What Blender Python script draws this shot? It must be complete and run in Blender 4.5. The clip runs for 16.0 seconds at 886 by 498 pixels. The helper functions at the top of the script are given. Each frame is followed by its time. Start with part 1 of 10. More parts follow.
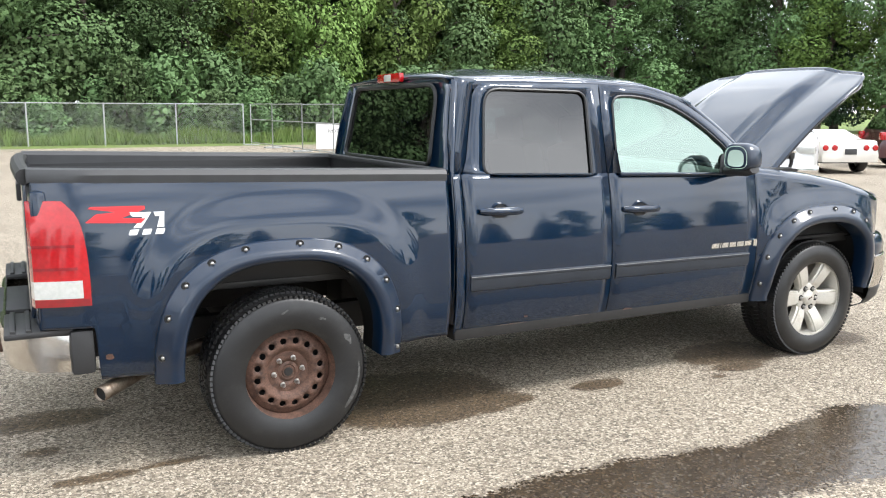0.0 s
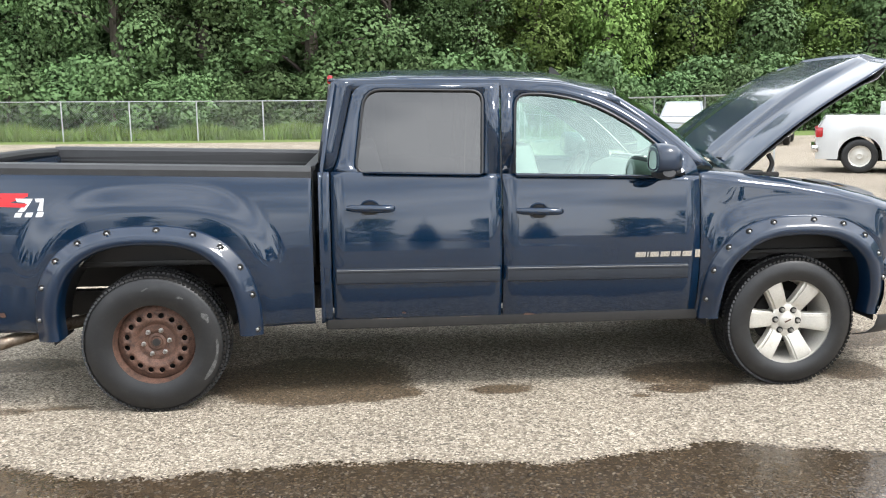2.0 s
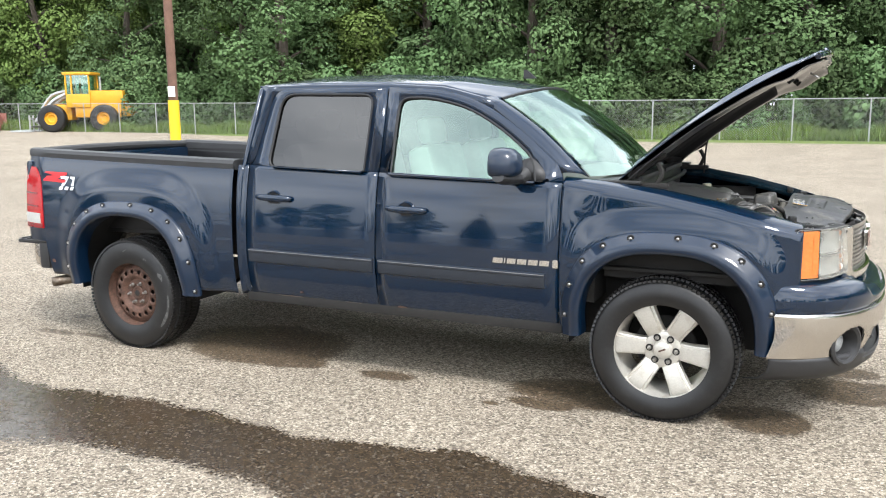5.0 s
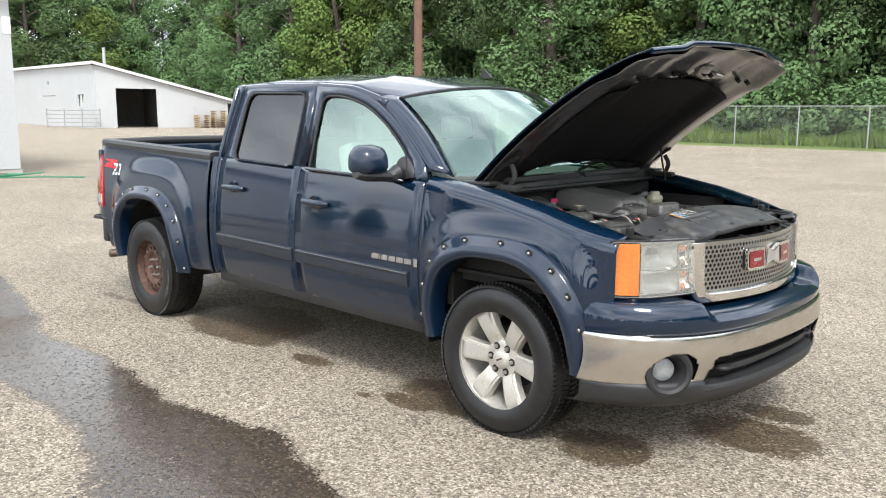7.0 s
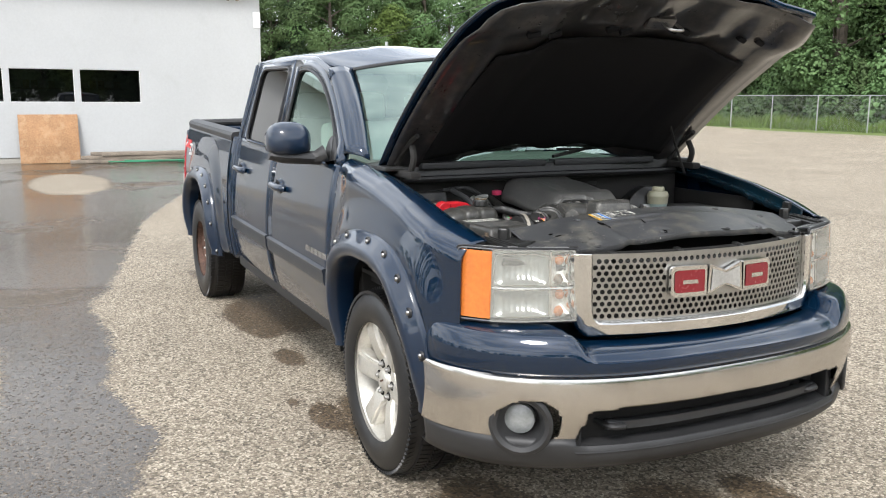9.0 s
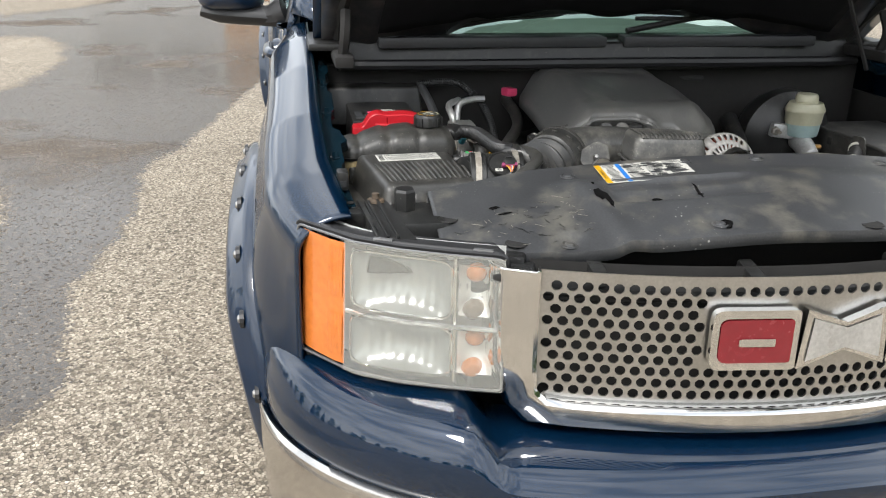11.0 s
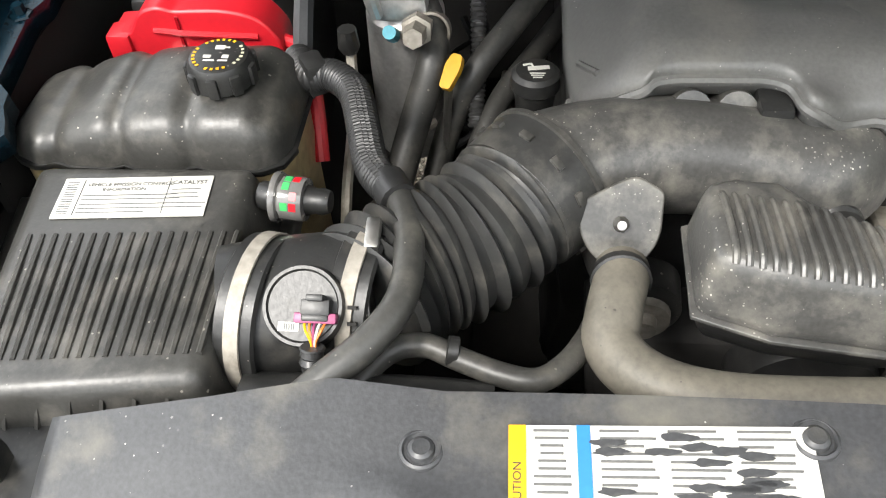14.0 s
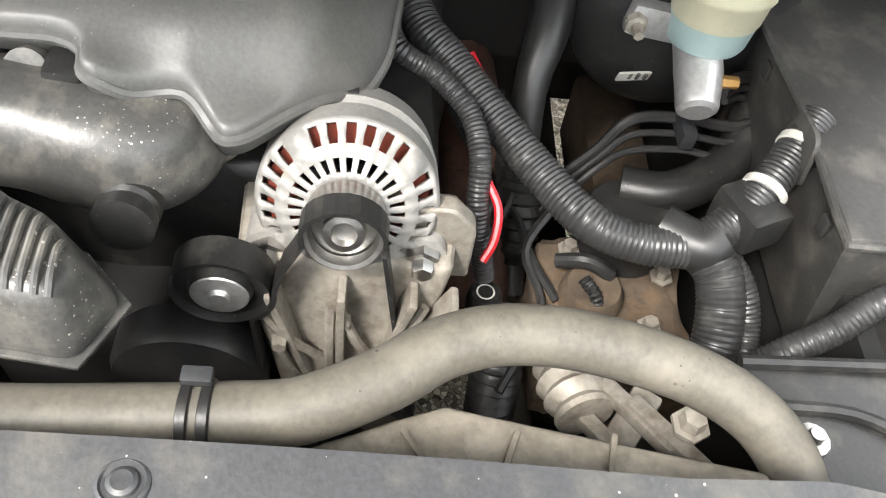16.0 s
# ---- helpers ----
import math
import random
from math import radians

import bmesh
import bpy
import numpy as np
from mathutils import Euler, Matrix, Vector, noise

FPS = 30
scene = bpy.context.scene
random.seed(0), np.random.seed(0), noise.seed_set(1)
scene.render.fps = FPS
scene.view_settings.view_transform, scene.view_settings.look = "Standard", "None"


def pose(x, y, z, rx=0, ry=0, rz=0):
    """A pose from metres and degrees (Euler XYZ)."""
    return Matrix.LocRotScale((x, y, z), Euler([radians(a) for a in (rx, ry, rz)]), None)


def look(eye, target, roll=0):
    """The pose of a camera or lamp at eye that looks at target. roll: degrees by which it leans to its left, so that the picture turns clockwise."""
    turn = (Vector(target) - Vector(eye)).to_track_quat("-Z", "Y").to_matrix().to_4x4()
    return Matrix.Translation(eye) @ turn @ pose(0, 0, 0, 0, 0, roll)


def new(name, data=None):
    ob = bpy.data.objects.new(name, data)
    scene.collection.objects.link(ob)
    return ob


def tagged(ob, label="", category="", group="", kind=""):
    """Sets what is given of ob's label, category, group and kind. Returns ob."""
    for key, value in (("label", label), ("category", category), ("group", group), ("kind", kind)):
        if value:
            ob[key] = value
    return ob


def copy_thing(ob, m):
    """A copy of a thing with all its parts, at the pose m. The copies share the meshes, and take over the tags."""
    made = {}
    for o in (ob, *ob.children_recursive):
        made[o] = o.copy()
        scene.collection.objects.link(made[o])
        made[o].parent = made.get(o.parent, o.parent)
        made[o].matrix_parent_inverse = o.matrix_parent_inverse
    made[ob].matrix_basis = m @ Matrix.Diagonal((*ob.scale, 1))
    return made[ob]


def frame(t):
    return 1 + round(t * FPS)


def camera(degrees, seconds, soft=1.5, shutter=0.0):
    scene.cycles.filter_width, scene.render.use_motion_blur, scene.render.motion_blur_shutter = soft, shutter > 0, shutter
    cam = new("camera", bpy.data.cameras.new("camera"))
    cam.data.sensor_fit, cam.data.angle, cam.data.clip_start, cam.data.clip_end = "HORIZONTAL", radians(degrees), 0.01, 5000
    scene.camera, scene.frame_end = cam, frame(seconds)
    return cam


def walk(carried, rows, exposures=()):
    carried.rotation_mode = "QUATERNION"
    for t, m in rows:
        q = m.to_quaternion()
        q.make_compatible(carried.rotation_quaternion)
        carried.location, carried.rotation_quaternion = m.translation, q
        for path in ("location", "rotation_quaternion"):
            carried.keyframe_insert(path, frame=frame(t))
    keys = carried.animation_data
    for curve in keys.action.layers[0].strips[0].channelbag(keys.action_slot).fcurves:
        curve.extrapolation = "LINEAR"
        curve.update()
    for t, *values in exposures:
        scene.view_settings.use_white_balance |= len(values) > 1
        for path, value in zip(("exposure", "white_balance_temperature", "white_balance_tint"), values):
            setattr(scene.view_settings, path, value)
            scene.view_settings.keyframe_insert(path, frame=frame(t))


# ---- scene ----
cam = camera(55.4, 16.0, 1.1)
PATH = [
    (0, (-1.089, -4.796, 1.622), (-0.199, -3.035, 1.3), 0.2),
    (0.5, (-0.552, -5.108, 1.637), (0.157, -3.265, 1.315), -0.11),
    (1, (0.023, -5.29, 1.67), (0.563, -3.394, 1.334), -0.21),
    (1.5, (0.596, -5.499, 1.653), (0.954, -3.558, 1.323), -0.46),
    (2, (1.188, -5.579, 1.655), (1.364, -3.615, 1.319), -0.46),
    (2.5, (1.761, -5.689, 1.66), (1.739, -3.717, 1.322), -0.23),
    (3, (2.341, -5.65, 1.654), (2.131, -3.69, 1.313), -0.03),
    (5.3, (4.751, -5.2, 1.655), (3.824, -3.458, 1.327), -0.25),
    (5.5, (4.972, -5.107, 1.647), (3.984, -3.399, 1.32), -0.07),
    (6, (5.496, -4.837, 1.636), (4.369, -3.218, 1.305), 0.27),
    (6.5, (5.943, -4.457, 1.634), (4.68, -2.943, 1.302), 0.22),
    (7, (6.362, -4.065, 1.621), (4.97, -2.665, 1.3), 0.19),
    (7.5, (6.613, -3.595, 1.599), (5.107, -2.317, 1.289), 0.09),
    (8, (6.824, -3.135, 1.561), (5.213, -1.987, 1.263), 0.2),
    (8.5, (6.867, -2.647, 1.552), (5.169, -1.637, 1.236), 0.08),
    (9, (6.822, -2.198, 1.537), (5.052, -1.333, 1.195), 0.27),
    (9.2, (6.803, -2.017, 1.542), (5.007, -1.214, 1.183), 0.27),
    (11.3, (5.516, -0.791, 1.562), (3.703, -0.542, 0.757), 0.57),
    (11.5, (5.371, -0.724, 1.556), (3.589, -0.52, 0.671), 0.43),
    (12, (5.009, -0.572, 1.556), (3.32, -0.509, 0.488), -1.2),
    (12.5, (4.677, -0.58, 1.585), (3.113, -0.63, 0.34), -3.2),
    (13, (4.526, -0.558, 1.615), (3.083, -0.722, 0.239), -5.9),
    (13.5, (4.52, -0.427, 1.615), (3.161, -0.65, 0.165), -6.5),
    (14, (4.495, -0.313, 1.6), (3.168, -0.494, 0.114), -3.8),
    (14.5, (4.445, -0.219, 1.597), (3.144, -0.348, 0.084), -0.9),
    (15, (4.445, -0.071, 1.591), (3.174, -0.13, 0.049), 2.5),
    (15.5, (4.432, 0.057, 1.586), (3.179, 0.113, 0.028), 6.6),
    (16, (4.401, 0.151, 1.58), (3.167, 0.325, 0.016), 10.3),
]
walk(cam, [(t, look(eye, target, roll)) for t, eye, target, roll in PATH], exposures=[(0, 1.58, 6350, 10), (5.5, 1.52, 6300, 10), (7, 1.35, 6350, 10), (9, 1.28, 6400, 10), (11.5, 1.3, 6450, 9), (12.5, 1.55, 6450, 8), (13, 2.02, 6550, 9), (13.5, 2.08, 6600, 9), (14.5, 2.25, 6650, 9), (15, 2.4, 6650, 10), (16, 2.6, 6650, 10)])

# ---- daylight: bright overcast ----
world = bpy.data.worlds.new("sky")
scene.world = world
world.use_nodes = True
wt = world.node_tree
wt.nodes.clear()
sky = wt.nodes.new("ShaderNodeTexSky")
sky.sky_type, sky.sun_disc = "NISHITA", False
sky.sun_elevation, sky.sun_rotation = radians(51), radians(125)
sky.air_density, sky.dust_density = 1.0, 3.0
wcoord = wt.nodes.new("ShaderNodeTexCoord")
wmap = wt.nodes.new("ShaderNodeMapping")
wmap.inputs["Scale"].default_value = (1.6, 1.6, 4.0)
cloud = wt.nodes.new("ShaderNodeTexNoise")
cloud.inputs["Scale"].default_value, cloud.inputs["Detail"].default_value = 1.7, 7
cramp = wt.nodes.new("ShaderNodeValToRGB")
cramp.color_ramp.elements[0].position, cramp.color_ramp.elements[0].color = 0.38, (3.9, 4.2, 4.6, 1)
cramp.color_ramp.elements[1].position, cramp.color_ramp.elements[1].color = 0.62, (10.2, 10.3, 10.3, 1)
wmix = wt.nodes.new("ShaderNodeMix")
wmix.data_type = "RGBA"
wmix.inputs[0].default_value = 0.86
wbg = wt.nodes.new("ShaderNodeBackground")
wbg.inputs["Strength"].default_value = 0.125
wout = wt.nodes.new("ShaderNodeOutputWorld")
wt.links.new(wcoord.outputs["Generated"], wmap.inputs["Vector"])
wt.links.new(wmap.outputs["Vector"], cloud.inputs["Vector"])
wt.links.new(cloud.outputs["Fac"], cramp.inputs["Fac"])
wt.links.new(sky.outputs["Color"], wmix.inputs[6])
wt.links.new(cramp.outputs["Color"], wmix.inputs[7])
wt.links.new(wmix.outputs[2], wbg.inputs["Color"])
wt.links.new(wbg.outputs["Background"], wout.inputs["Surface"])

sun = new("sun", bpy.data.lights.new("sun", "SUN"))
sun.data.energy, sun.data.angle, sun.data.color = 1.25, radians(14), (1.0, 0.975, 0.94)
sun.matrix_world = look((8.3, -4.9, 10.0), (2, 0, 0))


# ---- materials ----
def surf(name, base, rough=0.5, metal=0.0, var=0.2, scale=6.0, fine=90.0, bump=0.15, dist=0.002, coat=0.0,
         alt=None, alt_at=(0.5, 0.65), rvar=0.1, per=None, spec=0.5, trans=0.0, alpha=1.0, speck=None, coat_ior=1.5, tint=None):
    """A procedural surface: base colour with two scales of variation, stains of a second colour, relief."""
    m = bpy.data.materials.new(name)
    m.use_nodes = True
    t = m.node_tree
    b = t.nodes["Principled BSDF"]
    b.inputs["Metallic"].default_value = metal
    b.inputs["Coat Weight"].default_value = coat
    b.inputs["Coat Roughness"].default_value, b.inputs["Coat IOR"].default_value = 0.04, coat_ior
    if tint:
        b.inputs["Specular Tint"].default_value = (*tint, 1)
    b.inputs["Specular IOR Level"].default_value = spec
    b.inputs["Transmission Weight"].default_value = trans
    b.inputs["Alpha"].default_value = alpha
    co = t.nodes.new("ShaderNodeTexCoord")
    big, small = t.nodes.new("ShaderNodeTexNoise"), t.nodes.new("ShaderNodeTexNoise")
    big.inputs["Scale"].default_value, big.inputs["Detail"].default_value = scale, 5
    small.inputs["Scale"].default_value, small.inputs["Detail"].default_value = fine, 4
    for n in (big, small):
        t.links.new(co.outputs["Object"], n.inputs["Vector"])
    add = t.nodes.new("ShaderNodeMath")
    add.operation = "MULTIPLY_ADD"
    add.inputs[1].default_value = 0.5
    half = t.nodes.new("ShaderNodeMath")
    half.operation = "MULTIPLY"
    half.inputs[1].default_value = 0.5
    t.links.new(small.outputs["Fac"], half.inputs[0])
    t.links.new(big.outputs["Fac"], add.inputs[0])
    t.links.new(half.outputs[0], add.inputs[2])
    ramp = t.nodes.new("ShaderNodeValToRGB")
    e = ramp.color_ramp.elements
    e[0].position, e[1].position = 0.33, 0.67
    e[0].color = (*[c * (1 - var) for c in base], 1)
    e[1].color = (*[min(1, c * (1 + var)) for c in base], 1)
    t.links.new(add.outputs[0], ramp.inputs["Fac"])
    col = ramp.outputs["Color"]
    if alt:
        st = t.nodes.new("ShaderNodeTexNoise")
        st.inputs["Scale"].default_value, st.inputs["Detail"].default_value = scale * 1.7, 8
        st.inputs["Roughness"].default_value = 0.65
        t.links.new(co.outputs["Object"], st.inputs["Vector"])
        r2 = t.nodes.new("ShaderNodeMapRange")
        r2.inputs["From Min"].default_value, r2.inputs["From Max"].default_value = alt_at
        t.links.new(st.outputs["Fac"], r2.inputs["Value"])
        mx = t.nodes.new("ShaderNodeMix")
        mx.data_type = "RGBA"
        mx.inputs[7].default_value = (*alt, 1)
        t.links.new(r2.outputs[0], mx.inputs[0])
        t.links.new(col, mx.inputs[6])
        col = mx.outputs[2]
    if per:
        if per == "both":
            ri, ro, av = t.nodes.new("ShaderNodeNewGeometry"), t.nodes.new("ShaderNodeObjectInfo"), t.nodes.new("ShaderNodeMix")
            av.inputs[0].default_value = 0.78
            t.links.new(ri.outputs["Random Per Island"], av.inputs[2])
            t.links.new(ro.outputs["Random"], av.inputs[3])
            rnd = av.outputs[0]
        elif per == "object":
            rnd = t.nodes.new("ShaderNodeObjectInfo").outputs["Random"]
        else:
            rnd = t.nodes.new("ShaderNodeNewGeometry").outputs["Random Per Island"]
        hs = t.nodes.new("ShaderNodeHueSaturation")
        mr = t.nodes.new("ShaderNodeMapRange")
        mr.inputs["To Min"].default_value, mr.inputs["To Max"].default_value = 0.62, 1.42
        t.links.new(rnd, mr.inputs["Value"])
        t.links.new(mr.outputs[0], hs.inputs["Value"])
        t.links.new(col, hs.inputs["Color"])
        mh = t.nodes.new("ShaderNodeMapRange")
        mh.inputs["To Min"].default_value, mh.inputs["To Max"].default_value = 0.485, 0.515
        t.links.new(rnd, mh.inputs["Value"])
        t.links.new(mh.outputs[0], hs.inputs["Hue"])
        col = hs.outputs["Color"]
    if speck:
        # splashes and dust: small round dots that gather in patches
        vo = t.nodes.new("ShaderNodeTexVoronoi")
        vo.inputs["Scale"].default_value = speck[1]
        t.links.new(co.outputs["Object"], vo.inputs["Vector"])
        lim = t.nodes.new("ShaderNodeMapRange")
        lim.inputs["From Min"].default_value, lim.inputs["From Max"].default_value = 0.42, 0.75
        lim.inputs["To Min"].default_value, lim.inputs["To Max"].default_value = 0.02, speck[2]
        t.links.new(big.outputs["Fac"], lim.inputs["Value"])
        sc = t.nodes.new("ShaderNodeSeparateColor")
        t.links.new(vo.outputs["Color"], sc.inputs["Color"])
        sz = t.nodes.new("ShaderNodeMath")
        sz.operation = "MULTIPLY"
        t.links.new(lim.outputs[0], sz.inputs[0])
        t.links.new(sc.outputs["Red"], sz.inputs[1])
        lt = t.nodes.new("ShaderNodeMath")
        lt.operation = "LESS_THAN"
        t.links.new(vo.outputs["Distance"], lt.inputs[0])
        t.links.new(sz.outputs[0], lt.inputs[1])
        am = t.nodes.new("ShaderNodeMath")
        am.operation = "MULTIPLY"
        t.links.new(lt.outputs[0], am.inputs[0])
        t.links.new(sc.outputs["Green"], am.inputs[1])
        ms = t.nodes.new("ShaderNodeMix")
        ms.data_type = "RGBA"
        ms.inputs[7].default_value = (*speck[0], 1)
        t.links.new(am.outputs[0], ms.inputs[0])
        t.links.new(col, ms.inputs[6])
        col = ms.outputs[2]
    t.links.new(col, b.inputs["Base Color"])
    rr = t.nodes.new("ShaderNodeMapRange")
    rr.inputs["To Min"].default_value, rr.inputs["To Max"].default_value = max(0.02, rough - rvar), min(1, rough + rvar)
    t.links.new(add.outputs[0], rr.inputs["Value"])
    t.links.new(rr.outputs[0], b.inputs["Roughness"])
    if bump:
        bp = t.nodes.new("ShaderNodeBump")
        bp.inputs["Strength"].default_value, bp.inputs["Distance"].default_value = bump, dist
        t.links.new(small.outputs["Fac"], bp.inputs["Height"])
        t.links.new(bp.outputs["Normal"], b.inputs["Normal"])
    return m


def glass(name, tint, rough=0.02, clear=0.9, gloss=0.12, skin=(1, 1, 1), milk=(0.02, 0.022, 0.022)):
    """Thin sheet glass: a tinted see-through layer under a mirror-like skin."""
    m = bpy.data.materials.new(name)
    m.use_nodes = True
    t = m.node_tree
    t.nodes.clear()
    o = t.nodes.new("ShaderNodeOutputMaterial")
    tr, gl, df = t.nodes.new("ShaderNodeBsdfTransparent"), t.nodes.new("ShaderNodeBsdfGlossy"), t.nodes.new("ShaderNodeBsdfDiffuse")
    tr.inputs["Color"].default_value = (*tint, 1)
    df.inputs["Color"].default_value = (*milk, 1)
    gl.inputs["Roughness"].default_value = rough
    gl.inputs["Color"].default_value = (*skin, 1)
    a, c = t.nodes.new("ShaderNodeMixShader"), t.nodes.new("ShaderNodeMixShader")
    a.inputs[0].default_value = clear
    fr = t.nodes.new("ShaderNodeFresnel")
    fr.inputs["IOR"].default_value = 1.5
    mx = t.nodes.new("ShaderNodeMath")
    mx.operation = "MULTIPLY_ADD"
    mx.inputs[1].default_value, mx.inputs[2].default_value = 1.2, gloss
    mx.use_clamp = True
    t.links.new(fr.outputs[0], mx.inputs[0])
    t.links.new(df.outputs[0], a.inputs[1])
    t.links.new(tr.outputs[0], a.inputs[2])
    t.links.new(mx.outputs[0], c.inputs[0])
    t.links.new(a.outputs[0], c.inputs[1])
    t.links.new(gl.outputs[0], c.inputs[2])
    t.links.new(c.outputs[0], o.inputs["Surface"])
    return m


PAINT = surf("navy_paint", (0.0010, 0.0095, 0.0260), 0.30, 0.0, 0.12, 2.0, 400, 0.0, coat=1.0, rvar=0.05, spec=0.10, coat_ior=1.6, tint=(0.3, 0.55, 1.0))
PAINT_BAY = surf("uncoated_navy", (0.0030, 0.0130, 0.0210), 0.22, 0.0, 0.3, 9, 150, 0.05, rvar=0.1, spec=0.22, alt=(0.010, 0.016, 0.020), alt_at=(0.5, 0.75))
PAINT_DULL = surf("navy_flare", (0.0022, 0.0120, 0.0320), 0.38, 0.0, 0.2, 5, 200, 0.06, coat=0.8, rvar=0.08, spec=0.3)
PLASTIC = surf("black_plastic", (0.022, 0.022, 0.023), 0.5, 0, 0.25, 9, 300, 0.12, 0.001)
PLASTIC_GREY = surf("grey_plastic", (0.030, 0.031, 0.033), 0.5, 0, 0.25, 9, 300, 0.15, 0.001)
RUBBER = surf("tyre_rubber", (0.0095, 0.0095, 0.010), 0.42, 0, 0.3, 8, 120, 0.15, 0.001, alt=(0.020, 0.0195, 0.019), alt_at=(0.52, 0.76))
SCUFFED = surf("scuffed_rubber", (0.085, 0.085, 0.083), 0.6, 0, 0.3, 22, 160, 0.2, 0.001, alt=(0.030, 0.030, 0.029), alt_at=(0.42, 0.6))
EXHAUST = surf("exhaust_steel", (0.20, 0.165, 0.13), 0.45, 0.8, 0.3, 14, 120, 0.15, 0.001, alt=(0.07, 0.045, 0.03), alt_at=(0.45, 0.7))
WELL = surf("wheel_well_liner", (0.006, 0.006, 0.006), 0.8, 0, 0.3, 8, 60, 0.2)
MOLDING = surf("satin_molding", (0.020, 0.025, 0.034), 0.34, 0, 0.2, 9, 300, 0.06, 0.001)
SEAL = surf("window_seal", (0.012, 0.012, 0.013), 0.45, 0, 0.15, 10, 200, 0.05)
CHROME = surf("chrome", (0.72, 0.71, 0.69), 0.09, 1.0, 0.06, 5, 60, 0.02, rvar=0.05)
CHROME_WORN = surf("worn_chrome", (0.6, 0.575, 0.54), 0.2, 1.0, 0.12, 6, 90, 0.05, rvar=0.1, alt=(0.42, 0.38, 0.33), alt_at=(0.55, 0.85))
TRIM = surf("dulled_trim", (0.22, 0.22, 0.22), 0.4, 0.6, 0.1, 6, 90, 0.02)
STEEL = surf("bare_steel", (0.42, 0.41, 0.39), 0.35, 1.0, 0.2, 12, 150, 0.1)
ALU = surf("cast_aluminium", (0.58, 0.575, 0.56), 0.42, 0.75, 0.18, 14, 160, 0.15, 0.001, alt=(0.3, 0.27, 0.23), alt_at=(0.58, 0.8))
ALLOY = surf("wheel_alloy", (0.56, 0.54, 0.49), 0.36, 0.5, 0.12, 8, 120, 0.05, alt=(0.38, 0.33, 0.25), alt_at=(0.54, 0.82))
RUST = surf("rusty_steel", (0.110, 0.058, 0.040), 0.7, 0.2, 0.45, 16, 130, 0.35, 0.002, alt=(0.038, 0.022, 0.016), alt_at=(0.46, 0.7))
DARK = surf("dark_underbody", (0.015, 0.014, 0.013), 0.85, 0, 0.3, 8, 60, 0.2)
LINER = surf("bed_liner", (0.006, 0.006, 0.0065), 0.4, 0, 0.2, 10, 180, 0.2)
RED_LENS = surf("red_lens", (0.36, 0.004, 0.007), 0.12, 0, 0.25, 5, 60, 0.03, coat=0.6)
AMBER = surf("amber_lens", (0.60, 0.175, 0.035), 0.15, 0, 0.15, 6, 70, 0.03, coat=0.8)
LENS_WHITE = surf("frosted_lens", (0.48, 0.485, 0.46), 0.18, 0, 0.15, 5, 60, 0.03, coat=0.8)
REFLECT = surf("lamp_reflector", (0.86, 0.86, 0.83), 0.3, 0.55, 0.06, 12, 120, 0.05)
WHITE = surf("white_paint", (0.78, 0.78, 0.77), 0.45, 0, 0.06, 3, 60, 0.03, alt=(0.62, 0.61, 0.57), alt_at=(0.6, 0.9))
DECAL_RED = surf("decal_red", (0.6, 0.012, 0.016), 0.35, 0, 0.08, 8, 100, 0.0)
DECAL_WHITE = surf("decal_white", (0.75, 0.75, 0.75), 0.35, 0, 0.05, 8, 100, 0.0)
SEATS = surf("light_grey_upholstery", (0.58, 0.58, 0.55), 0.8, 0, 0.15, 8, 200, 0.2)
DASH = surf("grey_dashboard", (0.16, 0.16, 0.155), 0.6, 0, 0.15, 8, 200, 0.1)
GLASS = glass("green_tinted_glass", (0.52, 0.74, 0.64), 0.0, clear=0.99, gloss=0.18, skin=(0.78, 0.97, 0.89))
GLASS_DARK = glass("privacy_glass", (0.035, 0.037, 0.04), 0.0, clear=0.95, gloss=0.035)
CLEAR = glass("hazed_lens", (0.95, 0.955, 0.93), clear=0.74, gloss=0.02, milk=(0.62, 0.62, 0.57))


# ---- mesh helpers ----
def part(name, bm, material, parent=None, label="", smooth=35, solid=0.0, bevel=0.0):
    """Links a bmesh as one mesh object under a thing or under a part."""
    me = bpy.data.meshes.new(name)
    bmesh.ops.recalc_face_normals(bm, faces=bm.faces)
    bm.to_mesh(me)
    bm.free()
    me.materials.append(material)
    if smooth:
        me.shade_smooth()
        me.set_sharp_from_angle(angle=radians(smooth))
    ob = new(name, me)
    if parent:
        ob.parent = parent
        ob.matrix_parent_inverse = parent.matrix_basis.inverted()
    if label:
        tagged(ob, label)
    if solid:
        s = ob.modifiers.new("thickness", "SOLIDIFY")
        s.thickness, s.offset = solid, -1
    if bevel:
        b = ob.modifiers.new("edges", "BEVEL")
        b.width, b.segments, b.limit_method = bevel, 2, "ANGLE"
    return ob


def thing(name, at, label, category, group="", kind="", turn=0.0):
    ob = new(name)
    ob.empty_display_size = 0.1
    ob.matrix_basis = Matrix.Translation(at) @ Matrix.Rotation(radians(turn), 4, "Z")
    return tagged(ob, label, category, group, kind)


def V(bm, pts):
    return [bm.verts.new(p) for p in pts]


def grid(bm, rows, wrap=False):
    """Quads between rows of points; wrap closes each row into a ring."""
    vs = [V(bm, r) for r in rows]
    for a, b in zip(vs, vs[1:]):
        n = len(a)
        for i in range(n if wrap else n - 1):
            j = (i + 1) % n
            bm.faces.new((a[i], a[j], b[j], b[i]))
    return vs


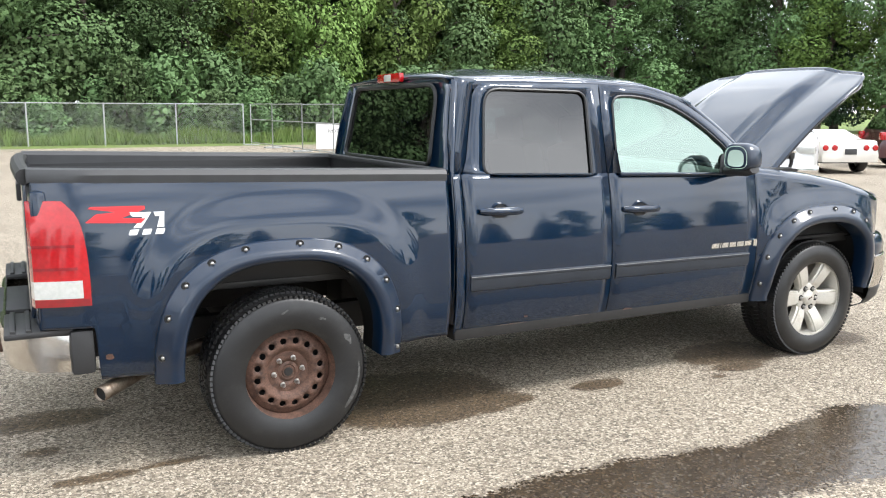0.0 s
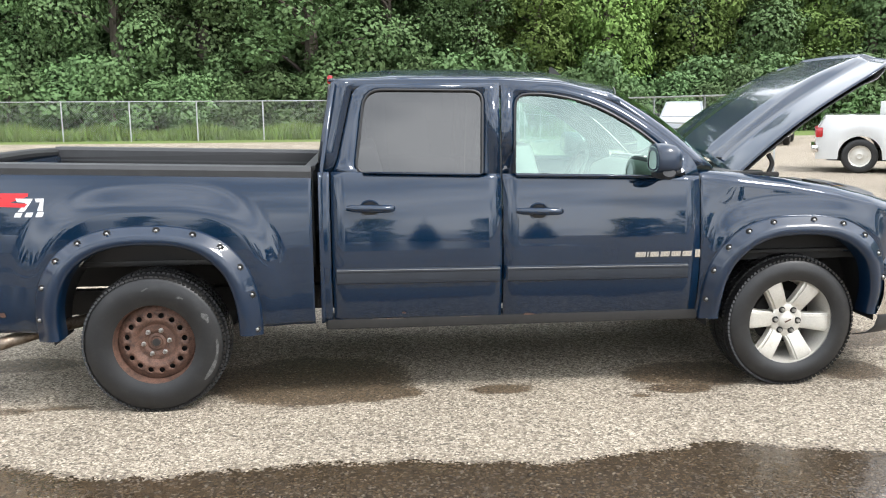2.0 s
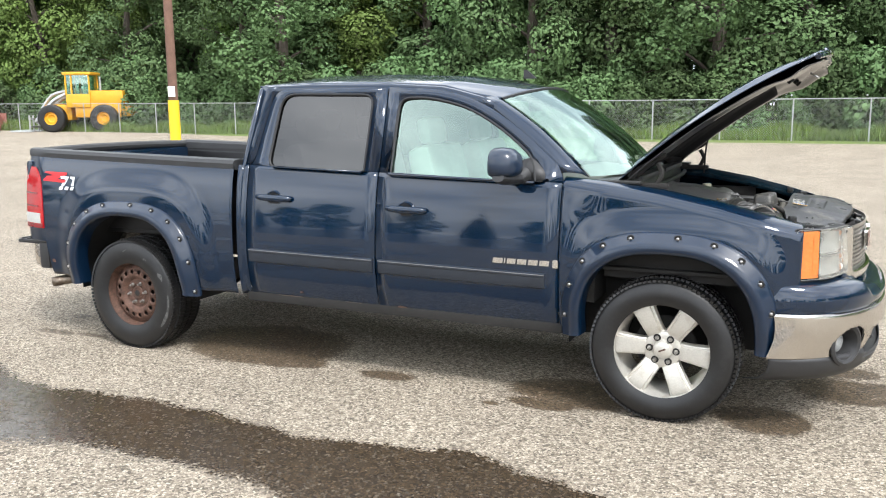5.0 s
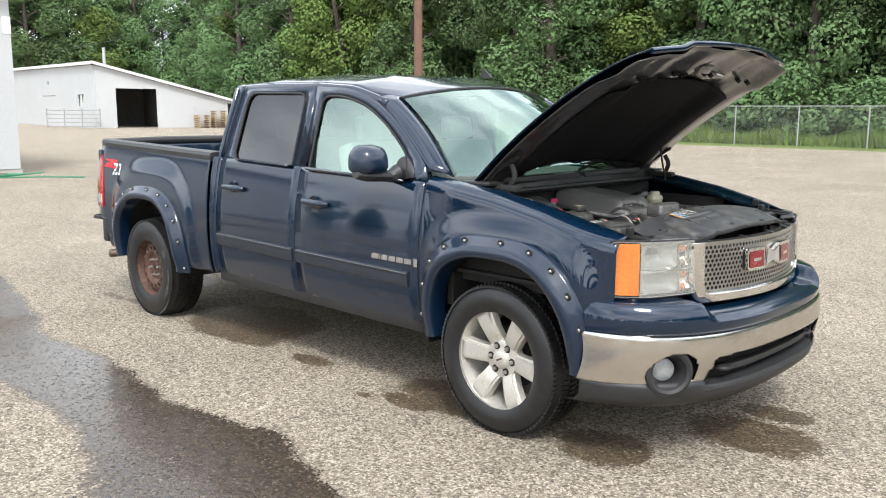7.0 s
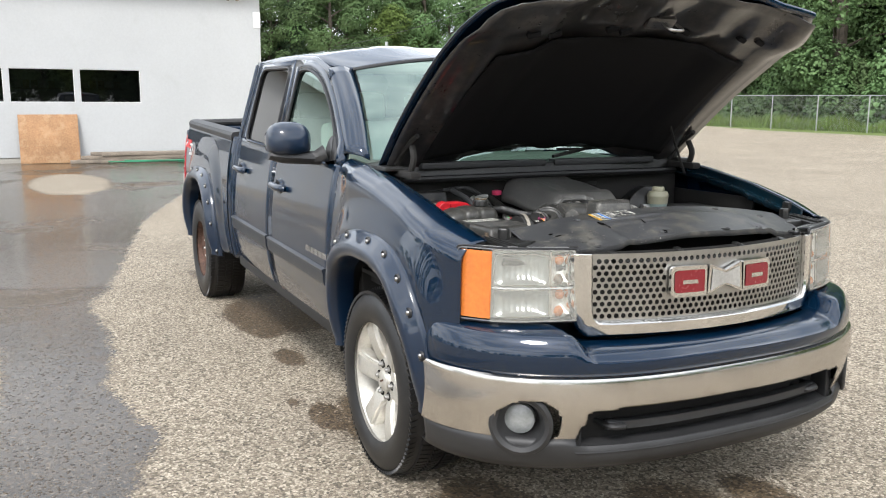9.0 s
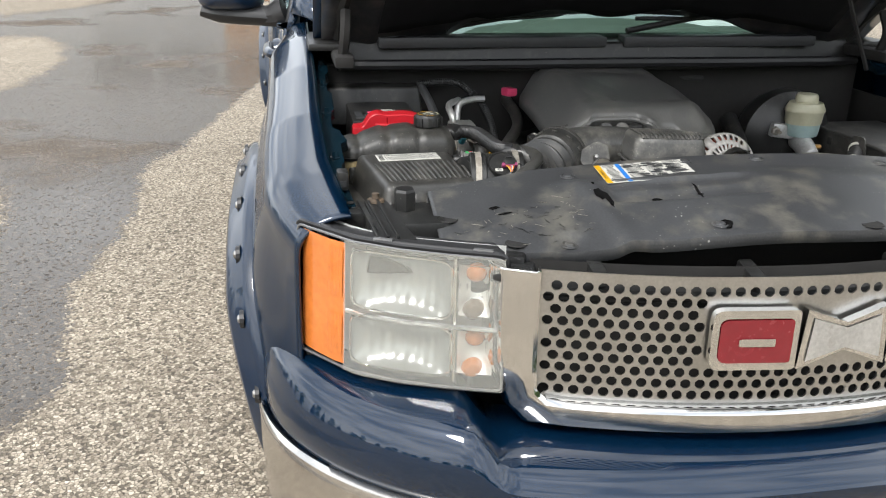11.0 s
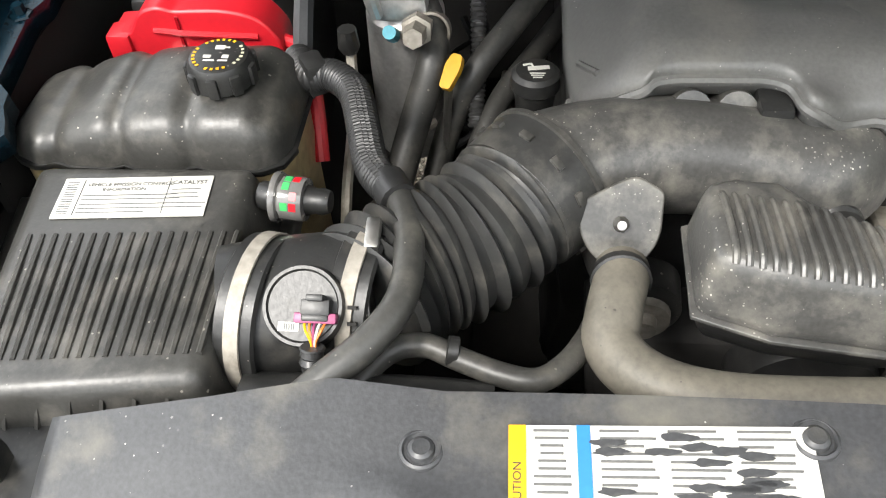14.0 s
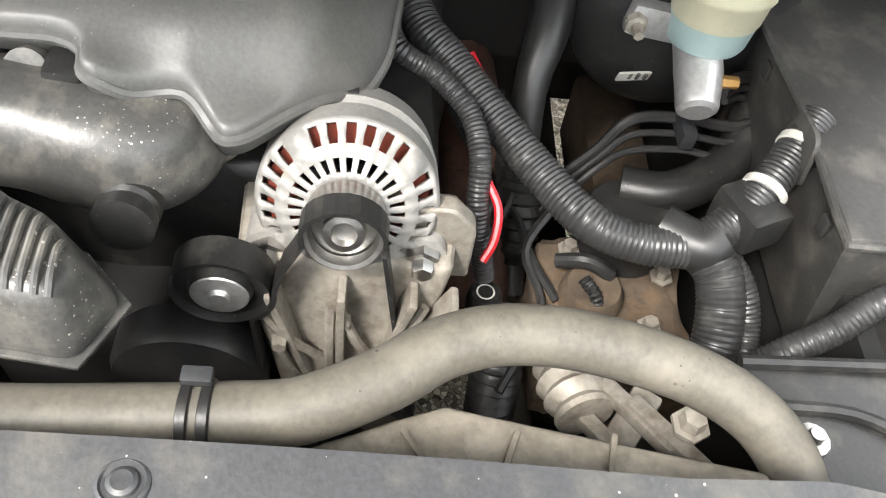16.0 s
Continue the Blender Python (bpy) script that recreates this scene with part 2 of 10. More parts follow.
def box(bm, c, s, m=None, bevel=0.0):
    """A box with centre c and size s, its edges rounded."""
    t = Matrix.Translation(c) @ (m or Matrix()) @ Matrix.Diagonal((*s, 1))
    vs = bmesh.ops.create_cube(bm, size=1, matrix=t)["verts"]
    if bevel:
        es = {e for v in vs for e in v.link_edges}
        bmesh.ops.bevel(bm, geom=list(es), offset=bevel, segments=2, profile=0.6, affect="EDGES")
    return bm


def boxed(c, s, m=None, bevel=0.0):
    return box(bmesh.new(), c, s, m, bevel)


def curve(pts, n=8):
    """Catmull-Rom through the points, n steps a span."""
    p = [Vector(q) for q in pts]
    p = [2 * p[0] - p[1], *p, 2 * p[-1] - p[-2]]
    out = []
    for a, b, c, d in zip(p, p[1:], p[2:], p[3:]):
        for i in range(n):
            t = i / n
            out.append(0.5 * ((2 * b) + (c - a) * t + (2 * a - 5 * b + 4 * c - d) * t * t + (3 * b - a - 3 * c + d) * t ** 3))
    out.append(p[-2])
    return out


def tube(pts, r, seg=12, n=8, bm=None, cap=True, rib=0.0, pitch=0.01):
    """A tube along a smooth line; r is a number or a list along the points; rib gives corrugation."""
    bm = bm or bmesh.new()
    line = curve(pts, n)
    if rib:
        dense, acc = [], 0.0
        for a, b in zip(line, line[1:]):
            k = max(1, int((b - a).length / (pitch / 4)))
            dense += [a.lerp(b, i / k) for i in range(k)]
        line = dense + [line[-1]]
    rows, up, way, run = [], None, None, 0.0
    for i, q in enumerate(line):
        d = (line[min(i + 1, len(line) - 1)] - line[max(i - 1, 0)]).normalized()
        if up is None:
            up = d.orthogonal().normalized()
        else:
            up = (up - d * up.dot(d)).normalized()
        side = d.cross(up)
        if i:
            run += (q - line[i - 1]).length
        if isinstance(r, (int, float)):
            rad = r
        else:
            f = i / (len(line) - 1) * (len(r) - 1)
            k = min(int(f), len(r) - 2)
            rad = r[k] + (r[k + 1] - r[k]) * (f - k)
        rad += rib * math.sin(run / pitch * 2 * math.pi)
        rows.append([q + (up * math.cos(a) + side * math.sin(a)) * rad for a in (2 * math.pi * j / seg for j in range(seg))])
    vs = grid(bm, rows, True)
    if cap:
        bm.faces.new(vs[0][::-1])
        bm.faces.new(vs[-1])
    return bm


def lathe(profile, m=None, seg=32, bm=None):
    """Turns (radius, height) points round z, then places the result by m."""
    bm = bm or bmesh.new()
    m = m or Matrix()
    rows = [[m @ Vector((r * math.cos(a), r * math.sin(a), h)) for a in (2 * math.pi * j / seg for j in range(seg))] for r, h in profile]
    grid(bm, rows, True)
    bmesh.ops.remove_doubles(bm, verts=bm.verts, dist=1e-5)
    return bm


def prism(outline, depth, m=None, bm=None):
    """A flat outline (x, y) given a thickness along z, placed by m."""
    bm = bm or bmesh.new()
    m = m or Matrix()
    a, b = V(bm, [m @ Vector((x, y, 0)) for x, y in outline]), V(bm, [m @ Vector((x, y, depth)) for x, y in outline])
    bm.faces.new(a[::-1])
    bm.faces.new(b)
    n = len(a)
    for i in range(n):
        bm.faces.new((a[i], a[(i + 1) % n], b[(i + 1) % n], b[i]))
    return bm


def rounded(corners, n=5):
    """A closed outline from (x, y, radius) corners."""
    out, k = [], len(corners)
    for i, (x, y, r) in enumerate(corners):
        p, q, s = Vector((x, y)), Vector(corners[i - 1][:2]), Vector(corners[(i + 1) % k][:2])
        a, b = (q - p), (s - p)
        r2 = min(r, a.length * 0.49, b.length * 0.49)
        if r2 < 1e-4:
            out.append((x, y))
            continue
        a, b = p + a.normalized() * r2, p + b.normalized() * r2
        for j in range(n + 1):
            t = j / n
            v = a * (1 - t) ** 2 + p * 2 * t * (1 - t) + b * t * t
            out.append((v.x, v.y))
    return out


def plate(outer, holes, place, bm=None):
    """A flat sheet with holes: outlines in (u, v), set in space by place(u, v)."""
    bm = bm or bmesh.new()
    es = []
    for o in (outer, *holes):
        vs = V(bm, [(u, v, 0) for u, v in o])
        es += [bm.edges.new((vs[i], vs[(i + 1) % len(vs)])) for i in range(len(vs))]
    bmesh.ops.triangle_fill(bm, use_beauty=True, use_dissolve=False, edges=es)
    for v in bm.verts:
        v.co = Vector(place(v.co.x, v.co.y))
    return bm


def mirrored(bm):
    for v in bm.verts:
        v.co.y = -v.co.y
    return bm


def smooth01(a, b, x):
    t = min(1, max(0, (x - a) / (b - a)))
    return t * t * (3 - 2 * t)

# ---- ground: one sheet to the horizon ----
def lift(x, y):
    d = min(110.0, math.hypot(x - 3, y))
    return 0.0075 * max(0.0, d - 24)


def ground_sheet():
    bm = bmesh.new()
    rings = [0.0, 2, 4, 7, 11, 16, 24, 34, 46, 60, 80, 110, 160, 260, 600, 1800]
    c = bm.verts.new((3, 0, 0))
    last = None
    for r in rings[1:]:
        cur = V(bm, [(3 + r * math.cos(a), r * math.sin(a), lift(3 + min(r, 110) * math.cos(a), min(r, 110) * math.sin(a))) for a in (2 * math.pi * k / 72 for k in range(72))])
        for i in range(72):
            j = (i + 1) % 72
            if last is None:
                bm.faces.new((c, cur[i], cur[j]))
            else:
                bm.faces.new((last[i], cur[i], cur[j], last[j]))
        last = cur
    return bm


def gravel_lot():
    """Chip-sealed lot: pale stones in binder; soaked where the hose water ran; grass beyond its far edge."""
    m = bpy.data.materials.new("chip_seal")
    m.use_nodes = True
    t = m.node_tree
    L = t.links.new
    b = t.nodes["Principled BSDF"]
    co = t.nodes.new("ShaderNodeNewGeometry")
    P = co.outputs["Position"]

    def node(kind, **kw):
        n = t.nodes.new(kind)
        for k, v in kw.items():
            n.inputs[k].default_value = v
        L(P, n.inputs["Vector"])
        return n

    def math_node(op, a, b2=None, c=None, clamp=False):
        n = t.nodes.new("ShaderNodeMath")
        n.operation, n.use_clamp = op, clamp
        for i, v in enumerate((a, b2, c)):
            if v is None:
                continue
            if isinstance(v, (int, float)):
                n.inputs[i].default_value = v
            else:
                L(v, n.inputs[i])
        return n.outputs[0]

    def mixc(f, a, b2):
        n = t.nodes.new("ShaderNodeMix")
        n.data_type = "RGBA"
        for i, v in ((0, f), (6, a), (7, b2)):
            if isinstance(v, (int, float)):
                n.inputs[i].default_value = v
            elif isinstance(v, tuple):
                n.inputs[i].default_value = (*v, 1)
            else:
                L(v, n.inputs[i])
        return n.outputs[2]

    stones = node("ShaderNodeTexVoronoi", Scale=85.0)
    edge = t.nodes.new("ShaderNodeTexVoronoi")
    edge.feature = "DISTANCE_TO_EDGE"
    edge.inputs["Scale"].default_value = 85.0
    L(P, edge.inputs["Vector"])
    big = node("ShaderNodeTexNoise", Scale=0.55, Detail=6.0)
    mid = node("ShaderNodeTexNoise", Scale=3.2, Detail=8.0, Roughness=0.65)
    fine = node("ShaderNodeTexNoise", Scale=28.0, Detail=4.0)
    sep = t.nodes.new("ShaderNodeSeparateColor")
    L(stones.outputs["Color"], sep.inputs["Color"])
    ramp = t.nodes.new("ShaderNodeValToRGB")
    els = ramp.color_ramp.elements
    els[0].position, els[0].color = 0.0, (0.105, 0.088, 0.067, 1)
    els[1].position, els[1].color = 1.0, (0.63, 0.552, 0.44, 1)
    for p, c in ((0.25, (0.245, 0.205, 0.154)), (0.55, (0.375, 0.317, 0.242)), (0.8, (0.49, 0.422, 0.33))):
        e = els.new(p)
        e.color = (*c, 1)
    L(sep.outputs["Red"], ramp.inputs["Fac"])
    gap = math_node("MULTIPLY", edge.outputs["Distance"], 9.0, clamp=True)
    gap = math_node("POWER", gap, 0.5)
    col = mixc(gap, (0.082, 0.067, 0.050), ramp.outputs["Color"])
    shade = math_node("MULTIPLY_ADD", big.outputs["Fac"], 0.6, 0.68)
    shade = math_node("MULTIPLY", shade, math_node("MULTIPLY_ADD", mid.outputs["Fac"], 0.35, 0.82))
    hs = t.nodes.new("ShaderNodeHueSaturation")
    L(col, hs.inputs["Color"])
    L(shade, hs.inputs["Value"])
    col = hs.outputs["Color"]
    # soaked places: soft ellipses with ragged rims
    sp = t.nodes.new("ShaderNodeSeparateXYZ")
    L(P, sp.inputs[0])
    X, Y = sp.outputs["X"], sp.outputs["Y"]
    warp = math_node("MULTIPLY_ADD", mid.outputs["Fac"], 0.9, -0.45)
    warp = math_node("ADD", warp, math_node("MULTIPLY_ADD", fine.outputs["Fac"], 0.34, -0.17))
    warp = math_node("ADD", warp, math_node("MULTIPLY_ADD", sep.outputs["Blue"], 0.22, -0.11))

    def blob(cx, cy, rx, ry, rag):
        dx = math_node("DIVIDE", math_node("SUBTRACT", X, cx), rx)
        dy = math_node("DIVIDE", math_node("SUBTRACT", Y, cy), ry)
        r = math_node("SQRT", math_node("ADD", math_node("MULTIPLY", dx, dx), math_node("MULTIPLY", dy, dy)))
        r = math_node("MULTIPLY_ADD", warp, rag, r)
        return math_node("MULTIPLY_ADD", r, -9.0, 9.0, clamp=True)

    def union(parts):
        out = parts[0]
        for p in parts[1:]:
            out = math_node("MAXIMUM", out, p)
        return out

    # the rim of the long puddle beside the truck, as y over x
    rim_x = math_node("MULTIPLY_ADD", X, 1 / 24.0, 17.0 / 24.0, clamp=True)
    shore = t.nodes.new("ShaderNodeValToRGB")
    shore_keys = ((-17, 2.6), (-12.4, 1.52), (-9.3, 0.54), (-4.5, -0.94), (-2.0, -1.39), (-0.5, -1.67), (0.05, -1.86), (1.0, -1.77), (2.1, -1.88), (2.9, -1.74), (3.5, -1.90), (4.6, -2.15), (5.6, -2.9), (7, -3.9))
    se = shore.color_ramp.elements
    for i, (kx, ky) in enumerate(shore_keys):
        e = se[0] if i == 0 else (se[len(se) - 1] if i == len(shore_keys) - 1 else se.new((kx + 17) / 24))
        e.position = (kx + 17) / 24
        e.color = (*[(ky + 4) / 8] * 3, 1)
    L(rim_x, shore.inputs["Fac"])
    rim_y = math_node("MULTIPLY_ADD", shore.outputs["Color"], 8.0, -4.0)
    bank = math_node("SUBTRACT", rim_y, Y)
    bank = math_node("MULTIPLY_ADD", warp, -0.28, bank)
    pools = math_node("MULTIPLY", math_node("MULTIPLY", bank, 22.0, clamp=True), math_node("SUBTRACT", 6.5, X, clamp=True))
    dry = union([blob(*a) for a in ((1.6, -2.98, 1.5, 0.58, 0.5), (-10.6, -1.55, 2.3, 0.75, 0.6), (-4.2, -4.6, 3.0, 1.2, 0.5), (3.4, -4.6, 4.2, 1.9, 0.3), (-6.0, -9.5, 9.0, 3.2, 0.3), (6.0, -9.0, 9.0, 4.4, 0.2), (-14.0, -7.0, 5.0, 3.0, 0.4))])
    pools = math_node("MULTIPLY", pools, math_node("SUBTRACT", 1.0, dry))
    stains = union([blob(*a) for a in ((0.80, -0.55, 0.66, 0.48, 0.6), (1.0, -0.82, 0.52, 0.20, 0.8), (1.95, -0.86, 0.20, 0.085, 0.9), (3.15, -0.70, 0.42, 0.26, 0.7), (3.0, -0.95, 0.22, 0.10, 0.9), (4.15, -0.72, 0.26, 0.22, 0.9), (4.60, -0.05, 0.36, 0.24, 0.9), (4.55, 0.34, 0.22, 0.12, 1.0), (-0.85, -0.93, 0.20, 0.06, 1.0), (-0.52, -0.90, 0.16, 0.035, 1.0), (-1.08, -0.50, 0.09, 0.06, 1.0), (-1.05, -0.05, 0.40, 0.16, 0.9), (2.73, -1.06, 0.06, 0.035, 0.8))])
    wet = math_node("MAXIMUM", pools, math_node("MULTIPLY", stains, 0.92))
    dark = t.nodes.new("ShaderNodeMix")
    dark.data_type, dark.blend_type = "RGBA", "MULTIPLY"
    dark.inputs[0].default_value = 1.0
    L(col, dark.inputs[6])
    dark.inputs[7].default_value = (0.30, 0.235, 0.165, 1)
    # sparkle on soaked ground, painted as a few paler stones
    glint = math_node("GREATER_THAN", sep.outputs["Green"], 0.93)
    wet_col = mixc(math_node("MULTIPLY", glint, 0.55), dark.outputs[2], col)
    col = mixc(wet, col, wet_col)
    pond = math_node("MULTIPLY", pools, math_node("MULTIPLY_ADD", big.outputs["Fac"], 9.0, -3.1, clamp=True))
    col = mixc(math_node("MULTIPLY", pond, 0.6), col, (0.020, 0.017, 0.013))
    # grass strip past the lot
    blades = node("ShaderNodeTexNoise", Scale=9.0, Detail=6.0)
    gr = t.nodes.new("ShaderNodeValToRGB")
    gr.color_ramp.elements[0].position, gr.color_ramp.elements[0].color = 0.3, (0.075, 0.115, 0.024, 1)
    gr.color_ramp.elements[1].position, gr.color_ramp.elements[1].color = 0.7, (0.19, 0.26, 0.06, 1)
    L(blades.outputs["Fac"], gr.inputs["Fac"])
    rim = math_node("ADD", Y, math_node("MULTIPLY_ADD", mid.outputs["Fac"], 0.8, -0.4))
    rim = math_node("MULTIPLY_ADD", math_node("SUBTRACT", rim, math_node("MAXIMUM", math_node("MULTIPLY_ADD", X, -0.32, 24.5), 33.0)), 4.0, 0.0, clamp=True)
    col = mixc(rim, col, gr.outputs["Color"])
    L(col, b.inputs["Base Color"])
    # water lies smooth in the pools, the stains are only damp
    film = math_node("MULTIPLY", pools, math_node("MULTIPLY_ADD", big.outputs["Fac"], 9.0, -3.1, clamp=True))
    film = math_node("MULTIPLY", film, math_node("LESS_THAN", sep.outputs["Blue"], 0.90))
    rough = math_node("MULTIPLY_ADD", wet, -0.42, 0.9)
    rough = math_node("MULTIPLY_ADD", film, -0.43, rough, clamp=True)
    L(rough, b.inputs["Roughness"])
    bp = t.nodes.new("ShaderNodeBump")
    bp.inputs["Distance"].default_value = 0.006
    L(math_node("MULTIPLY_ADD", film, -0.85, 0.95), bp.inputs["Strength"])
    L(math_node("ADD", gap, math_node("MULTIPLY", sep.outputs["Green"], 0.5)), bp.inputs["Height"])
    ripple = node("ShaderNodeTexNoise", Scale=11.0, Detail=5.0, Roughness=0.6)
    wave = t.nodes.new("ShaderNodeBump")
    wave.inputs["Distance"].default_value = 0.02
    L(math_node("MULTIPLY", pools, 0.10), wave.inputs["Strength"])
    L(ripple.outputs["Fac"], wave.inputs["Height"])
    L(bp.outputs["Normal"], wave.inputs["Normal"])
    L(wave.outputs["Normal"], b.inputs["Normal"])
    return m


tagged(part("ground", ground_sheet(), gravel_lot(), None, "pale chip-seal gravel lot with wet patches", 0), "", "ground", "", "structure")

RED_DEEP = surf("deep_red_lens", (0.22, 0.004, 0.008), 0.15, 0, 0.2, 5, 60, 0.03, coat=0.8)
DIRTY_SILL = surf("sill_dirt", (0.075, 0.062, 0.05), 0.85, 0, 0.4, 20, 120, 0.3, alt=(0.13, 0.07, 0.045), alt_at=(0.5, 0.7))
FOG_GREY = surf("clouded_fog_lens", (0.26, 0.27, 0.27), 0.15, 0, 0.2, 14, 90, 0.05, coat=0.8)

# ---- the pickup truck: rear axle over the origin, nose towards +x, its right side towards -y ----
truck = thing("pickup_truck", (0, 0, 0), "dark navy blue crew-cab pickup truck with raised hood on gravel lot", "pickup truck")
REAR, FRONT = 0.0, 3.65
HUB = 0.372


def ellipse_z(x, cx, a, b, z0=0.45, p=2.6):
    """Height of the wheel arch over x, or None outside it."""
    u = abs(x - cx) / a
    return z0 + b * (1 - u ** p) ** (1 / p) if u < 1 else None


def rocker(x):
    return 0.47 - 0.0165 * x


def belt(x):
    return 1.300 - 0.0245 * (x - 0.9)


def fender_top(x):
    return float(np.interp(x, [3.0, 3.3, 3.6, 3.9, 4.15, 4.32, 4.45], [1.285, 1.262, 1.226, 1.172, 1.11, 1.062, 1.03]))


def fender_edge(x):
    return float(np.interp(x, [3.0, 3.9, 4.1, 4.35], [0.835, 0.838, 0.830, 0.79]))


def rail(x):
    return 1.315 - 0.026 * x


# half-widths of the sections against height, as smooth curves of the fourth degree
BED_Y = (-0.4710, 1.7127, -2.5038, 1.6750, 0.5591)
DOOR_Y = (-0.3264, 1.2979, -2.1625, 1.6234, 0.5162)
FEND_Y = (-0.4524, 1.7262, -2.5586, 1.7204, 0.5232)


def section(z, k):
    z = min(max(z, 0.40), 1.34)
    return (((k[0] * z + k[1]) * z + k[2]) * z + k[3]) * z + k[4]


def half(x, z):
    """Half the body's width at x and height z, with the raised blisters over the wheels."""
    if x < 0.93:
        y = section(z, BED_Y)
        c, a, b, h = REAR + 0.02, 0.70, 0.84, 0.03
        y -= 0.05 * smooth01(-0.85, -1.1, x)
    elif x < 3.085:
        y, c, a, b, h = section(z, DOOR_Y), 0, 1, 1, 0
    else:
        blend = smooth01(3.09, 3.34, x)
        y = section(z, FEND_Y) * blend + section(z, DOOR_Y) * (1 - blend)
        c, a, b, h = FRONT + 0.02, 0.62, 0.73, 0.03 * smooth01(3.09, 3.26, x)
        y -= 0.10 * smooth01(4.1, 4.45, x)
    if h:
        r = ((abs(x - c) / a) ** 3.2 + (abs(z - 0.36) / b) ** 3.2) ** (1 / 3.2)
        y += h * (1 - smooth01(0.87, 1.08, r))
    return y


def stations(x0, x1, n, arch=None):
    xs = list(np.linspace(x0, x1, n))
    if arch:
        c, a = arch
        xs += [c + a * math.cos(t) * 0.9999 for t in np.linspace(0, math.pi, 41)]
    return sorted(x for x in set(round(float(v), 4) for v in xs) if x0 <= x <= x1)


def side_panel(xs, low, high, rows=22, roll=None, knee=None):
    """The right side's sheet metal between two lines; roll turns its upper edge inwards to that half-width."""
    bm = bmesh.new()
    cols = []
    for x in xs:
        a, b = low(x), high(x)
        top = b - 0.075 if roll else b
        col = []
        mid = a + (top - a) / 2 if knee is None else max(a + 0.004, min(knee, top - 0.02))
        for i in range(rows + 1):
            f = 2 * i / rows
            z = a + (mid - a) * f if f < 1 else mid + (top - mid) * (f - 1)
            col.append((x, -half(x, z), z))
        if roll:
            y0 = half(x, top)
            for i in range(1, 9):
                t = i / 8 * math.pi / 2
                yy = roll(x) + (y0 - roll(x)) * math.cos(t)
                zz = top + 0.075 * math.sin(t)
                col.append((x, -yy, zz))
        cols.append(col)
    grid(bm, cols)
    return bm


def arch_low(c, a, b, base):
    def f(x):
        z = ellipse_z(x, c, a, b)
        return base(x) if z is None else max(z, base(x))
    return f


def sides(name, make, material, label="", solid=0.006, smooth=35, parent=None):
    a = part(name, make(), material, parent or truck, label, smooth, solid)
    b = part(name, mirrored(make()), material, parent or truck, label, smooth, solid)
    return a, b


bed_low = lambda x: 0.455 + 0.245 * smooth01(-0.815, -0.835, x)
sides("bed_side", lambda: side_panel(sorted(stations(-1.045, 0.885, 110, (REAR, 0.56)) + [-0.836, -0.83, -0.82, -0.815]), arch_low(REAR, 0.56, 0.55, bed_low), rail, 56, knee=1.03), PAINT)
sides("front_fender", lambda: side_panel(stations(3.086, 4.30, 80, (FRONT + 0.01, 0.52)), arch_low(FRONT + 0.01, 0.52, 0.52, rocker), fender_top, 52, fender_edge, 1.01), PAINT)


def door_lower(x0, x1):
    return lambda: side_panel(stations(x0, x1, 14), rocker, belt, 26)


# upper body: the plane of the side windows leans inwards
def lean(z):
    return 0.897 - 0.25 * (z - 1.25)


def on_side(off=0.0):
    return lambda u, v: (u, -(lean(v) + off), v)


WIN_R = rounded([(1.125, 1.287, 0.07), (1.185, 1.745, 0.10), (1.85, 1.735, 0.07), (1.832, 1.262, 0.03)])
WIN_F = rounded([(2.015, 1.252, 0.02), (2.035, 1.712, 0.07), (2.22, 1.716, 0.1), (2.48, 1.66, 0.2), (2.72, 1.525, 0.3), (2.90, 1.38, 0.06), (2.93, 1.232, 0.02)])
FRAME_R = rounded([(1.0, belt(1.0), 0), (1.03, 1.36, 0.05), (1.125, 1.775, 0.09), (1.945, 1.778, 0), (1.935, belt(1.935), 0)])
FRAME_F = rounded([(1.945, belt(1.945), 0), (1.955, 1.778, 0), (2.30, 1.762, 0.1), (2.56, 1.69, 0.2), (2.80, 1.545, 0.3), (3.06, 1.335, 0.05), (3.085, belt(3.085), 0)])


